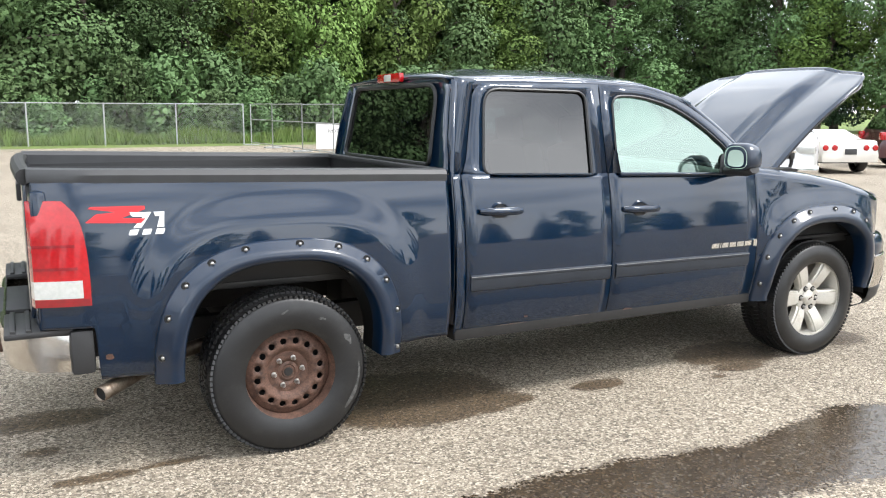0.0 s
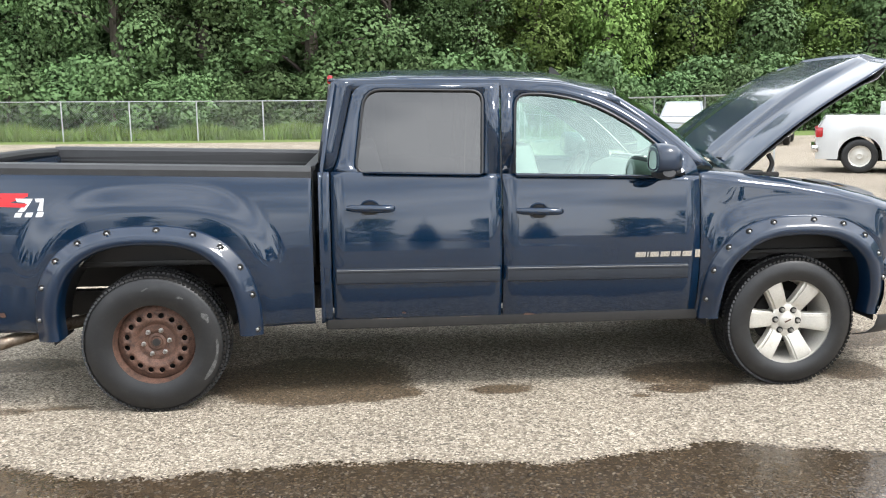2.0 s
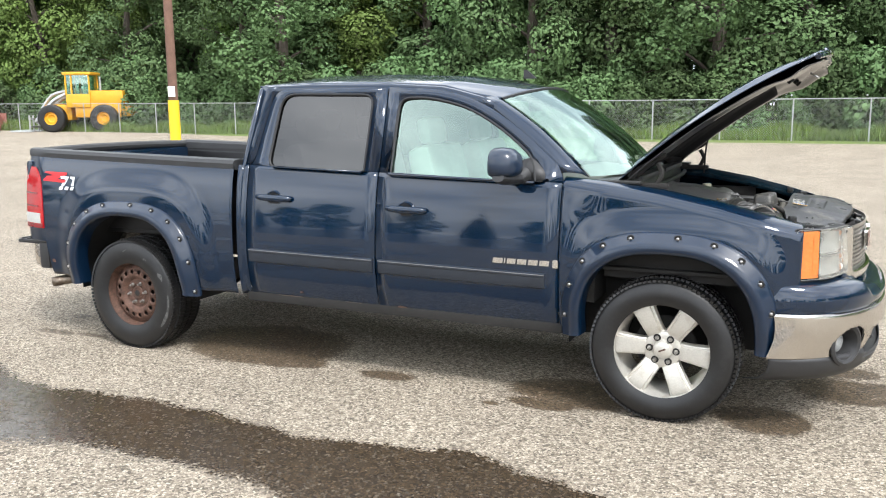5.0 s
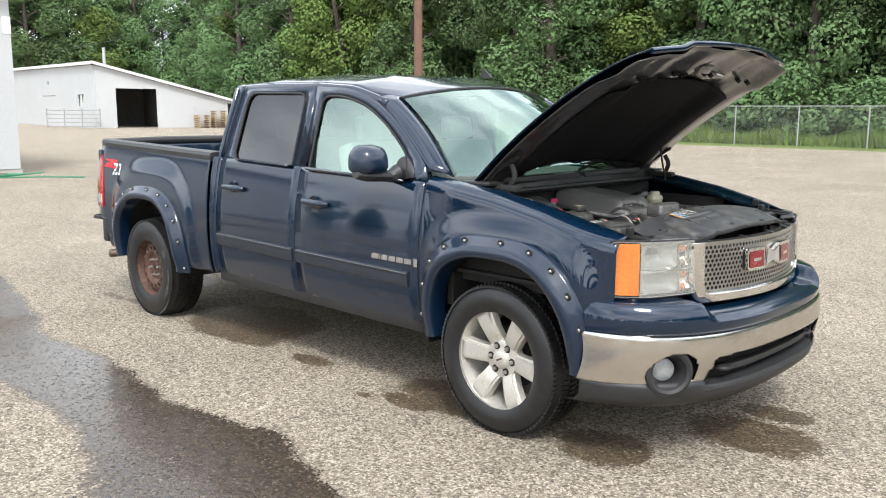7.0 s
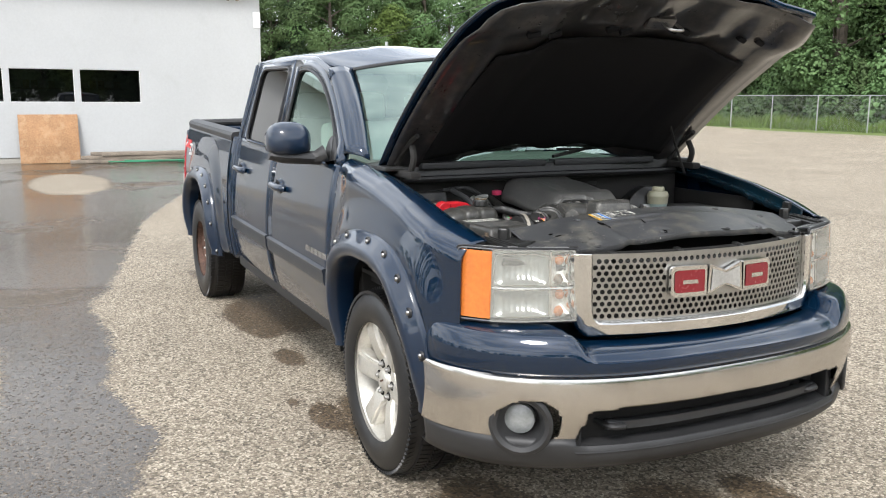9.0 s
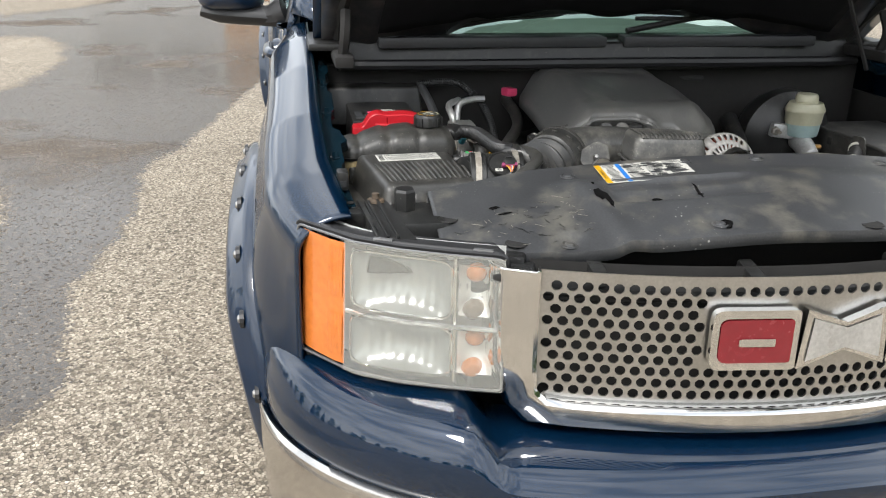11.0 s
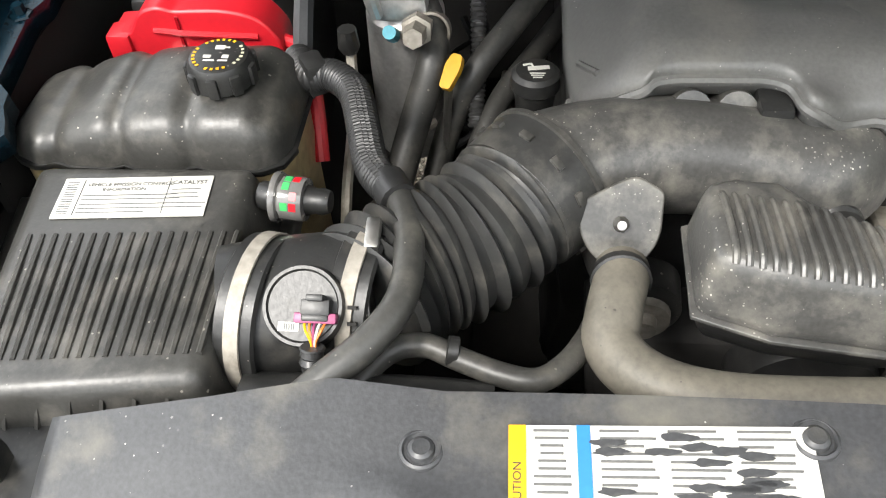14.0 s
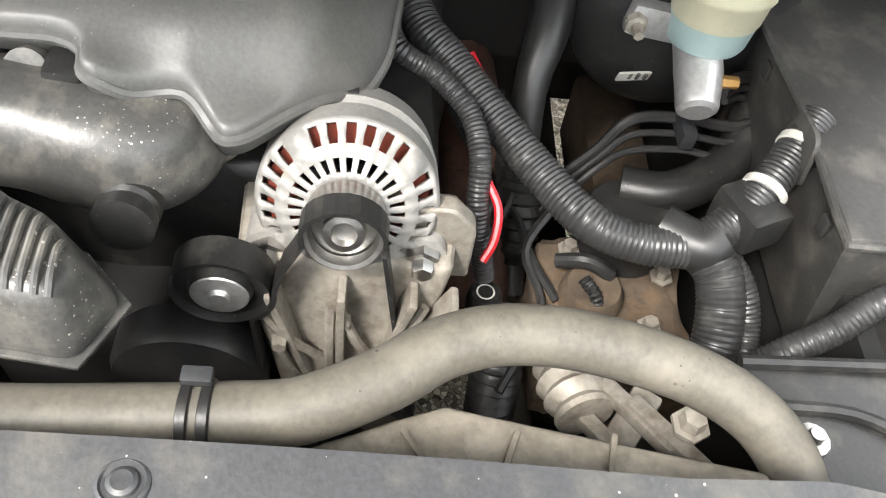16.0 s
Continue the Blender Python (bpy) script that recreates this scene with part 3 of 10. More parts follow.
def door(x0, x1, frame_outline, window, tint, side, handle_at):
    d = part("door", door_lower(x0, x1)() if side < 0 else mirrored(door_lower(x0, x1)()), PAINT, truck, "closed navy door", 35, 0.02)
    bm = plate(frame_outline, [window], on_side())
    part("window_frame", bm if side < 0 else mirrored(bm), PAINT, d, "", 35, 0.03)
    bm = plate(window, [], on_side(-0.012))
    part("pane", bm if side < 0 else mirrored(bm), tint, d, "", 0).visible_shadow = False
    line = [(u, side * (lean(v) - 0.002), v) for u, v in window]
    part("window_seal", tube(line + line[:1], 0.0085, 6, 1), SEAL, d)
    # protective strip
    za, zb = 0.775 - 0.008 * x0, 0.775 - 0.008 * x1
    bm = bmesh.new()
    rows = []
    for x in np.linspace(x0 + 0.02, x1 - (0.07 if x1 > 3 else 0.012), 12):
        z1 = za + (zb - za) * (x - x0) / (x1 - x0)
        z0 = z1 - 0.088
        prof = [(0.0, z0), (0.012, z0 + 0.006), (0.016, z0 + 0.03), (0.015, z1 - 0.022), (0.019, z1 - 0.018), (0.019, z1 - 0.005), (0.0, z1)]
        rows.append([(x, side * (half(x, z) + o), z) for o, z in prof])
    vs = grid(bm, rows)
    bm.faces.new(vs[0])
    bm.faces.new(vs[-1][::-1])
    strip = part("side_molding", bm, MOLDING, d, "dark grey strip with a chrome line")
    bm = bmesh.new()
    grid(bm, [[(x, side * (half(x, z1 - 0.01) + 0.0195), z1 - 0.0060), (x, side * (half(x, z1 - 0.01) + 0.0202), z1 - 0.008), (x, side * (half(x, z1 - 0.01) + 0.0195), z1 - 0.0100)]
              for x, z1 in ((r[0][0], za + (zb - za) * (r[0][0] - x0) / (x1 - x0)) for r in rows)])
    part("chrome_line", bm, TRIM, strip)
    # handle over a scooped recess
    hx, hz = handle_at
    y = half(hx, hz)
    m = Matrix.Translation((hx, side * (y + 0.001), hz - 0.004)) @ Matrix.Rotation(radians(90), 4, "X")
    part("handle_recess", lathe([(0.0, 0.005), (0.044, 0.006), (0.048, 0.008), (0.051, 0.008), (0.054, -0.012)], m @ Matrix.Rotation(radians(-5 * side), 4, "X") @ Matrix.Diagonal((1.10, 0.92, -side, 1)), 32), PAINT, d)
    # near-black disc in the hollow: its shade is put in as colour
    part("recess_shade", lathe([(0.0, 0.0065), (0.030, 0.007), (0.043, 0.0075), (0.044, 0.004)], m @ Matrix.Rotation(radians(-5 * side), 4, "X") @ Matrix.Diagonal((1.10, 0.92, -side, 1)), 32), SEAL, d)
    bm = tube([(hx - 0.125, side * (y + 0.012), hz + 0.004), (hx - 0.07, side * (y + 0.032), hz + 0.003), (hx + 0.05, side * (y + 0.034), hz), (hx + 0.11, side * (y + 0.022), hz - 0.002), (hx + 0.132, side * (y + 0.006), hz - 0.003)],
              [0.014, 0.0205, 0.0215, 0.0205, 0.014], 14, 6)
    part("door_handle", bm, PAINT, d)
    return d


REAR_HANDLE, FRONT_HANDLE = (1.20, 1.098), (2.145, 1.066)
for side in (-1, 1):
    door(0.99, 1.935, FRAME_R, WIN_R, GLASS_DARK, side, REAR_HANDLE)
    door(1.945, 3.08, FRAME_F, WIN_F, GLASS, side, FRONT_HANDLE)

# corner of the cab behind the rear doors
sides("cab_corner", lambda: side_panel(stations(0.925, 0.982, 4), rocker, belt, 26), PAINT)
PILLAR = [(0.925, belt(0.93)), (0.99, belt(0.99)), (1.022, 1.36), (1.118, 1.765), (1.15, 1.79), (1.02, 1.80), (0.99, 1.74), (0.945, 1.5)]
sides("rear_pillar", lambda: plate(PILLAR, [], on_side(0.0)), PAINT, solid=0.02)
# gutter strips over the doors join side and roof
GUTTER = [(1.02, 1.80), (1.4, 1.808), (1.95, 1.802), (2.32, 1.778), (2.58, 1.712), (2.64, 1.69)]


def gutter_z(x):
    return float(np.interp(x, [g[0] for g in GUTTER], [g[1] for g in GUTTER]))


def roof_edge(x):
    return lean(gutter_z(x)) - 0.012


def roof():
    bm, rows = bmesh.new(), []
    for x in np.linspace(0.985, 2.72, 30):
        crest = float(np.interp(x, [0.985, 1.05, 1.3, 1.8, 2.3, 2.6, 2.72], [1.815, 1.845, 1.866, 1.868, 1.848, 1.80, 1.772]))
        row = []
        for v in np.linspace(-1, 1, 41):
            w = roof_edge(min(x, 2.64))
            back = 0.05 * max(0, (x - 2.3) / 0.42) * v * v
            e = gutter_z(min(x, 2.64))
            z = e + (crest - e) * (1 - abs(v) ** 3.2)
            z += 0.006 * (smooth01(0.25, 0.3, abs(v)) - smooth01(0.55, 0.6, abs(v))) * smooth01(1.1, 1.2, x) * smooth01(2.5, 2.4, x)
            f = smooth01(2.36, 2.72, x) ** 1.4
            head = Vector((2.640 + 0.11 * (1 - v * v), 0.676 * v, 1.711 + 0.068 * (1 - v * v)))
            row.append(Vector((x - back * 2, w * v, z)).lerp(head, f))
        rows.append(row)
    grid(bm, rows)
    return bm


part("roof", roof(), PAINT, truck, "", 40, 0.012)


def gutter():
    bm, rows = bmesh.new(), []
    for x, _ in [(g, 0) for g in np.linspace(1.02, 2.64, 20)]:
        z = gutter_z(x)
        top = 1.76 if x < 2.3 else z - 0.03
        rows.append([(x, -lean(top - 0.02), top - 0.02), (x, -lean(z) + 0.0, z - 0.008), (x, -roof_edge(x), z)])
    grid(bm, rows)
    return bm


sides("roof_rail", gutter, PAINT, smooth=85)

# windscreen, its pillars and the rear window
def ws_point(u, v):
    """u across from -1 to 1, v from the base to the top."""
    base = Vector((3.20 + 0.20 * (1 - u * u), 0.80 * u, 1.278 - 0.01 * (1 - u * u)))
    top = Vector((2.635 + 0.11 * (1 - u * u), 0.672 * u, 1.705 + 0.068 * (1 - u * u)))
    p = base.lerp(top, v)
    return p + Vector((0.03, 0, 0.03)) * math.sin(v * math.pi) * (1 - 0.3 * u * u)


def ws_sheet(u0, u1, v0, v1, n=20, k=10):
    bm = bmesh.new()
    grid(bm, [[ws_point(u, v) for u in np.linspace(u0, u1, n)] for v in np.linspace(v0, v1, k)])
    return bm


screen = part("windscreen", ws_sheet(-0.985, 0.985, 0.0, 0.985), GLASS, truck, "clean tinted windscreen", 60)
screen.visible_shadow = False
part("screen_band", tube([ws_point(u, 0.992) for u in np.linspace(-1, 1, 15)], 0.010, 6, 2), SEAL, screen)


def a_pillar():
    bm, rows = bmesh.new(), []
    for i in range(13):
        t = i / 12
        p = ws_point(-1.0, t)
        q = Vector((3.075 - 0.51 * t, 0, 1.30 + 0.40 * t ** 0.92))
        q.y = -lean(q.z)
        mid = p.lerp(q, 0.5) + Vector((0.004, -0.018, 0.014))
        rows.append([p, p.lerp(mid, 0.5) + Vector((0, -0.006, 0.008)), mid, mid.lerp(q, 0.5) + Vector((0, -0.008, 0.004)), q])
    grid(bm, rows)
    return bm


sides("windscreen_pillar", a_pillar, PAINT, smooth=85)
BACK_WIN = rounded([(-0.655, 1.335, 0.05), (-0.60, 1.765, 0.09), (0.60, 1.765, 0.09), (0.655, 1.335, 0.05)])
BACK = [(-0.925, 0.50), (-0.945, 1.0), (-0.90, 1.28), (-0.775, 1.78), (-0.70, 1.81), (0.70, 1.81), (0.775, 1.78), (0.90, 1.28), (0.945, 1.0), (0.925, 0.50)]
on_back = lambda off: (lambda u, v: (0.925 + off + 0.062 * smooth01(1.3, 1.8, v) + 0.03 * (abs(u) / 0.9) ** 4 * smooth01(1.3, 1.6, v), u, v))
part("cab_back", plate(BACK, [BACK_WIN], on_back(0)), PAINT, truck, "", 35, 0.02)
pane = part("rear_window", plate(BACK_WIN, [], on_back(-0.004)), GLASS_DARK, truck, "dark privacy rear window", 0)
line = [on_back(-0.006)(u, v) for u, v in BACK_WIN]
part("window_seal", tube(line + line[:1], 0.012, 6, 1), SEAL, pane)
lamp = part("high_brake_lamp", boxed((0.972, 0.0, 1.818), (0.035, 0.34, 0.055), None, 0.012), RED_LENS, truck, "red high brake lamp")
part("cargo_lens", boxed((0.954, 0.0, 1.818), (0.008, 0.10, 0.04), None, 0.003), LENS_WHITE, lamp)
part("roof_aerial", prism([(0, 0), (0.09, 0), (0.02, 0.06), (0.0, 0.06)], 0.018, Matrix.Translation((2.45, 0.25, 1.845)) @ Matrix.Rotation(radians(90), 4, "X")), PLASTIC, truck)

# cargo bed
part("bed_floor", boxed((-0.09, 0, 0.80), (1.94, 1.62, 0.04), None, 0.005), LINER, truck, "ribbed black liner")
for k in range(9):
    part("floor_rib", boxed((-0.09, -0.72 + 0.18 * k, 0.825), (1.9, 0.07, 0.016), None, 0.005), LINER, truck)
for s in (-1, 1):
    part("bed_wall", boxed((-0.09, s * 0.80, 1.06), (1.94, 0.035, 0.50), None, 0.008), LINER, truck)
    part("wheel_box", boxed((0.0, s * 0.70, 0.93), (1.0, 0.20, 0.22), None, 0.05), LINER, truck)

    def cap(s=s):
        bm, rows = bmesh.new(), []
        for x in np.linspace(-1.055, 0.885, 24):
            z = rail(x)
            y = half(x, z - 0.01)
            rows.append([(x, s * yy, zz) for yy, zz in ((y + 0.004, z - 0.022), (y + 0.007, z + 0.012), (y - 0.006, z + 0.034), (y - 0.05, z + 0.040), (0.80, z + 0.036), (0.785, z + 0.018), (0.782, z - 0.06))])
        vs = grid(bm, rows)
        bm.faces.new(vs[0])
        bm.faces.new(vs[-1][::-1])
        return bm
    part("bed_rail_cap", cap(), PLASTIC_GREY, truck, "dark plastic bed rail cap")
part("bed_front_wall", boxed((0.872, 0, 1.03), (0.035, 1.62, 0.56), None, 0.01), LINER, truck)
part("bed_front_rail", boxed((0.872, 0, 1.315), (0.06, 1.62, 0.03), None, 0.01), PLASTIC, truck)
gate = part("tailgate", boxed((-1.045, 0, 1.02), (0.06, 1.60, 0.60), None, 0.02), PAINT, truck, "closed navy tailgate")
part("tailgate_cap", tube([(-1.06, -0.80, 1.340), (-1.075, -0.4, 1.350), (-1.08, 0, 1.352), (-1.075, 0.4, 1.350), (-1.06, 0.80, 1.340)], 0.036, 10, 8), PLASTIC, gate, "black ribbed spoiler cap")
part("gate_handle", boxed((-1.082, 0, 1.22), (0.03, 0.26, 0.09), None, 0.012), PLASTIC, gate)
for s in (-1, 1):
    part("bed_end_post", boxed((-1.02, s * 0.86, 0.99), (0.07, 0.12, 0.60), None, 0.03), PAINT, truck)

    def tail(z0, z1, out, x1):
        bm, rows = bmesh.new(), []
        for z in np.linspace(z0, z1, 17):
            t = (z - 0.80) / 0.44
            xf = x1 + 0.015 - 0.045 * t ** 3 - 0.05 * max(0, t) ** 12
            rows.append([(-1.066, s * 0.80, z), (-1.068, s * 0.90, z), (-1.056, s * (half(-1.04, z) + out - 0.004), z), (-1.01, s * (half(-1.0, z) + out), z), (-0.93, s * (half(-0.93, z) + out), z), (xf, s * (half(xf, z) + out), z), (xf + 0.004, s * (half(xf, z) - 0.01), z)])
        vs = grid(bm, rows)
        bm.faces.new(vs[0])
        bm.faces.new(vs[-1][::-1])
        return bm
    lamp = part("tail_lamp", tail(0.80, 1.245, 0.008, -0.855), RED_LENS, truck, "red tail lamp with a white reversing section")
    for zb in (0.955, 1.05):
        part("lamp_band", tail(zb, zb + 0.012, 0.0105, -0.90), RED_DEEP, lamp)
    part("lamp_band", tail(0.80, 0.83, 0.0105, -0.86), RED_DEEP, lamp, "dark red lens edge")
    part("reversing_lens", tail(0.835, 0.91, 0.0115, -0.885), LENS_WHITE, lamp, "frosted white lens")


def bumper_rear(z0, z1, grow=0.0):
    bm, rows = bmesh.new(), []
    for t in np.linspace(-1, 1, 41):
        y = 0.955 * t
        x = -0.86 - 0.35 * (1 - abs(t) ** 7) ** 0.5 - grow * (1 - abs(t) ** 5) ** 0.5
        rows.append([(x + 0.05, y * 0.97, z0 - 0.0), (x + 0.01, y, z0 + 0.01), (x, y * (1 + grow), (z0 + z1) / 2), (x + 0.006, y, z1 - 0.01), (x + 0.03, y * 0.98, z1)])
    grid(bm, rows)
    return bm


bumper = part("rear_bumper", bumper_rear(0.495, 0.675), CHROME_WORN, truck, "scuffed chrome rear bumper with black step pads", 40, 0.006)
for s in (-1, 1):
    part("step_pad", boxed((-1.05, s * 0.73, 0.682), (0.27, 0.42, 0.03), None, 0.012), PLASTIC, bumper, "ribbed black step pad")
    for k in range(4):
        part("pad_rib", boxed((-1.15 + 0.06 * k, s * 0.73, 0.70), (0.022, 0.40, 0.014), None, 0.005), PLASTIC, bumper)
    part("bumper_end", boxed((-0.885, s * 0.938, 0.59), (0.10, 0.06, 0.20), None, 0.024), PLASTIC, bumper)
part("bumper_centre", boxed((-1.15, 0, 0.64), (0.16, 0.62, 0.06), None, 0.015), PLASTIC, bumper)
part("plate_recess", boxed((-1.215, 0, 0.57), (0.02, 0.36, 0.16), None, 0.008), PLASTIC, bumper)
part("tow_hitch", boxed((-1.20, 0, 0.44), (0.16, 0.09, 0.09), None, 0.01), RUST, truck)
pipe_line = [(-0.1, -0.55, 0.50), (-0.42, -0.60, 0.44), (-0.58, -0.74, 0.43), (-0.83, -0.955, 0.392)]
pipe = part("exhaust_pipe", tube(pipe_line, 0.036, 18, 8, cap=False), EXHAUST, truck, "dull stained steel tailpipe", solid=0.004)
part("pipe_bore", tube([Vector(pipe_line[-1]).lerp(Vector(pipe_line[-2]), f) for f in (0.04, 0.3)], 0.0315, 16, 2), WELL, pipe)

# wheel arch flares with their bolts
def flare(c, a, b, a2, b2, leg):
    bm, rows = bmesh.new(), []
    for t in np.linspace(-0.02, 1.02, 57):
        ang = math.pi * t
        def pt(aa, bb):
            cs, sn = math.cos(ang), math.sin(ang)
            x = c + aa * abs(cs) ** (2 / 2.6) * (1 if cs > 0 else -1)
            z = 0.45 + bb * (abs(sn) ** (2 / 2.6) if sn > 0 else sn)
            return x, z
        xo, zo = pt(a, b)
        xi, zi = pt(a2, b2)
        base = half(xo, max(zo, 0.45))
        mx = lambda f: (xo + (xi - xo) * f, zo + (zi - zo) * f)
        rows.append([(x, -(base + o), z) for (x, z), o in ((mx(0), -0.004), (mx(0.02), 0.010), (mx(0.08), 0.022), (mx(0.40), 0.040), (mx(0.46), 0.054), (mx(0.72), 0.062), (mx(0.93), 0.056), (mx(1), 0.045), (mx(1.03), 0.0), (mx(1.05), -0.06))])
    vs = grid(bm, rows)
    return bm


def flare_bolt(c, a, b, a2, b2, t):
    ang = math.pi * t
    cs, sn = math.cos(ang), math.sin(ang)
    def pt(aa, bb):
        return c + aa * abs(cs) ** (2 / 2.6) * (1 if cs > 0 else -1), 0.45 + bb * (abs(sn) ** (2 / 2.6) if sn > 0 else sn)
    xo, zo = pt(a, b)
    xi, zi = pt(a2, b2)
    x, z = xo + (xi - xo) * 0.24, zo + (zi - zo) * 0.24
    return x, half(xo, max(zo, 0.45)) + 0.030, z


BOLT = lathe([(0.0, 0.011), (0.005, 0.0105), (0.0085, 0.008), (0.0095, 0.003), (0.0098, -0.004)], None, 12)
SEAT = lathe([(0.0, 0.0025), (0.0155, 0.003), (0.0180, 0.005), (0.0205, -0.004)], None, 14)
bolt_mesh = bpy.data.meshes.new("bolt")
BOLT.to_mesh(bolt_mesh)
BOLT.free()
bolt_mesh.materials.append(STEEL)
bolt_mesh.shade_smooth()
seat_mesh = bpy.data.meshes.new("bolt_seat")
SEAT.to_mesh(seat_mesh)
SEAT.free()
seat_mesh.materials.append(SEAL)
for s in (-1, 1):
    for c, a, b, a2, b2 in ((REAR, 0.60, 0.585, 0.475, 0.485), (FRONT + 0.01, 0.56, 0.57, 0.45, 0.46)):
        bm = flare(c, a, b, a2, b2, 0)
        f = part("wheel_arch_flare", bm if s < 0 else mirrored(bm), PAINT_DULL, truck, "bolt-on satin navy flare", 50)
        for t in (0.0, 0.085, 0.185, 0.285, 0.385, 0.48, 0.575, 0.67, 0.77, 0.875, 0.97):
            x, y, z = flare_bolt(c, a, b, a2, b2, t)
            for n, me in (("bolt", bolt_mesh), ("bolt_seat", seat_mesh)):
                o = new(n, me)
                o.parent = f
                o.matrix_basis = Matrix.Translation((x, s * y, z)) @ Matrix.Rotation(radians(-90 * s), 4, "X")

# wheels
def sidewall(r, rim, w):
    """The outer sidewall as a smooth bulge: pairs of radius and height over the wheel's middle plane."""
    return [(rim - 0.012 + (r - 0.020 - rim + 0.012) * t, w * (0.43 + 0.115 * math.sin(math.pi * min(1, 0.12 + 0.76 * t)) ** 0.8)) for t in np.linspace(0, 1, 14)]


def tyre(r, rim, w):
    out = sidewall(r, rim, w)
    crown = [(r - 0.010, w * 0.435), (r - 0.003, w * 0.38), (r, w * 0.25), (r + 0.001, 0)]
    return lathe([(q, -z) for q, z in out] + [(q, -z) for q, z in crown] + crown[-2::-1] + out[::-1], None, 72)


def tread(r, w):
    """Blocks round the tyre, in five rows."""
    bm = bmesh.new()
    n = 92
    for row, (z, sz, skew) in enumerate(((-0.42, 0.15, 0.3), (-0.21, 0.17, -0.2), (0, 0.15, 0.2), (0.21, 0.17, -0.2), (0.42, 0.15, 0.3))):
        for k in range(n):
            a = 2 * math.pi * (k + 0.5 * (row % 2)) / n
            rr = r + 0.003 - (0.012 if abs(z) > 0.4 else 0)
            m = Matrix.Rotation(a, 4, "Z") @ Matrix.Translation((rr, 0, z * w)) @ Matrix.Rotation(skew, 4, "X") @ Matrix.Diagonal((0.012, 2 * math.pi * r / n * 0.72, sz * w, 1))
            bmesh.ops.create_cube(bm, size=1, matrix=m)
    return bm


def barrel(rim, w):
    return lathe([(rim - 0.004, w * 0.455), (rim + 0.002, w * 0.478), (rim + 0.010, w * 0.486), (rim + 0.014, w * 0.478), (rim + 0.012, w * 0.455), (rim - 0.010, w * 0.445), (rim - 0.017, w * 0.36), (rim - 0.022, w * 0.30), (rim - 0.04, w * 0.0), (rim - 0.035, -w * 0.35), (rim - 0.005, -w * 0.44)], None, 56)


def steel_wheel(parent):
    rim, w = 0.235, 0.272
    part("rim", barrel(rim, w), RUST, parent)
    # pressed disc with sixteen round holes
    prof = lambda r: float(np.interp(r, [0.0, 0.05, 0.075, 0.10, 0.112, 0.13, 0.165, 0.185, 0.20, 0.214], [0.072, 0.072, 0.070, 0.070, 0.084, 0.096, 0.094, 0.084, 0.070, 0.066]))
    holes = [[(0.157 * math.cos(2 * math.pi * (k + 0.4) / 16) + 0.0160 * math.cos(a), 0.157 * math.sin(2 * math.pi * (k + 0.4) / 16) + 0.0160 * math.sin(a)) for a in (2 * math.pi * j / 12 for j in range(12))] for k in range(16)]
    rings = [[(r * math.cos(2 * math.pi * j / 64), r * math.sin(2 * math.pi * j / 64)) for j in range(64)] for r in (0.214, 0.200, 0.180, 0.130, 0.112, 0.10, 0.075, 0.05)]
    bm = bmesh.new()
    for outer, inner in zip(rings, rings[1:]):
        hs = holes if outer is rings[2] else []
        sub = plate(outer, [*hs, inner], lambda u, v: (u, v, prof(math.hypot(u, v))))
        tmp = bpy.data.meshes.new("tmp")
        sub.to_mesh(tmp)
        sub.free()
        bm.from_mesh(tmp)
        bpy.data.meshes.remove(tmp)
    bmesh.ops.remove_doubles(bm, verts=bm.verts, dist=1e-4)
    part("wheel_disc", bm, RUST, parent, "rusty steel disc with round holes", 40, 0.006)
    part("hub", lathe([(0.0, 0.072), (0.016, 0.080), (0.027, 0.080), (0.031, 0.074), (0.036, 0.078), (0.044, 0.076), (0.052, 0.070)], None, 24), RUST, parent)
    part("hub_bore", lathe([(0.0, 0.080), (0.012, 0.0825), (0.020, 0.0815), (0.023, 0.078)], None, 20), DARK, parent)
    part("drum", lathe([(0.0, 0.045), (0.19, 0.045), (0.195, 0.03), (0.195, -0.05)], None, 32), WELL, parent)
    for k in range(6):
        a = 2 * math.pi * (k + 0.12) / 6
        m = Matrix.Translation((0.070 * math.cos(a), 0.070 * math.sin(a), 0.066))
        part("wheel_nut", lathe([(0.0, 0.036), (0.006, 0.035), (0.0085, 0.031), (0.0095, 0.014), (0.013, 0.012), (0.014, 0.0)], m, 8), STEEL, parent)


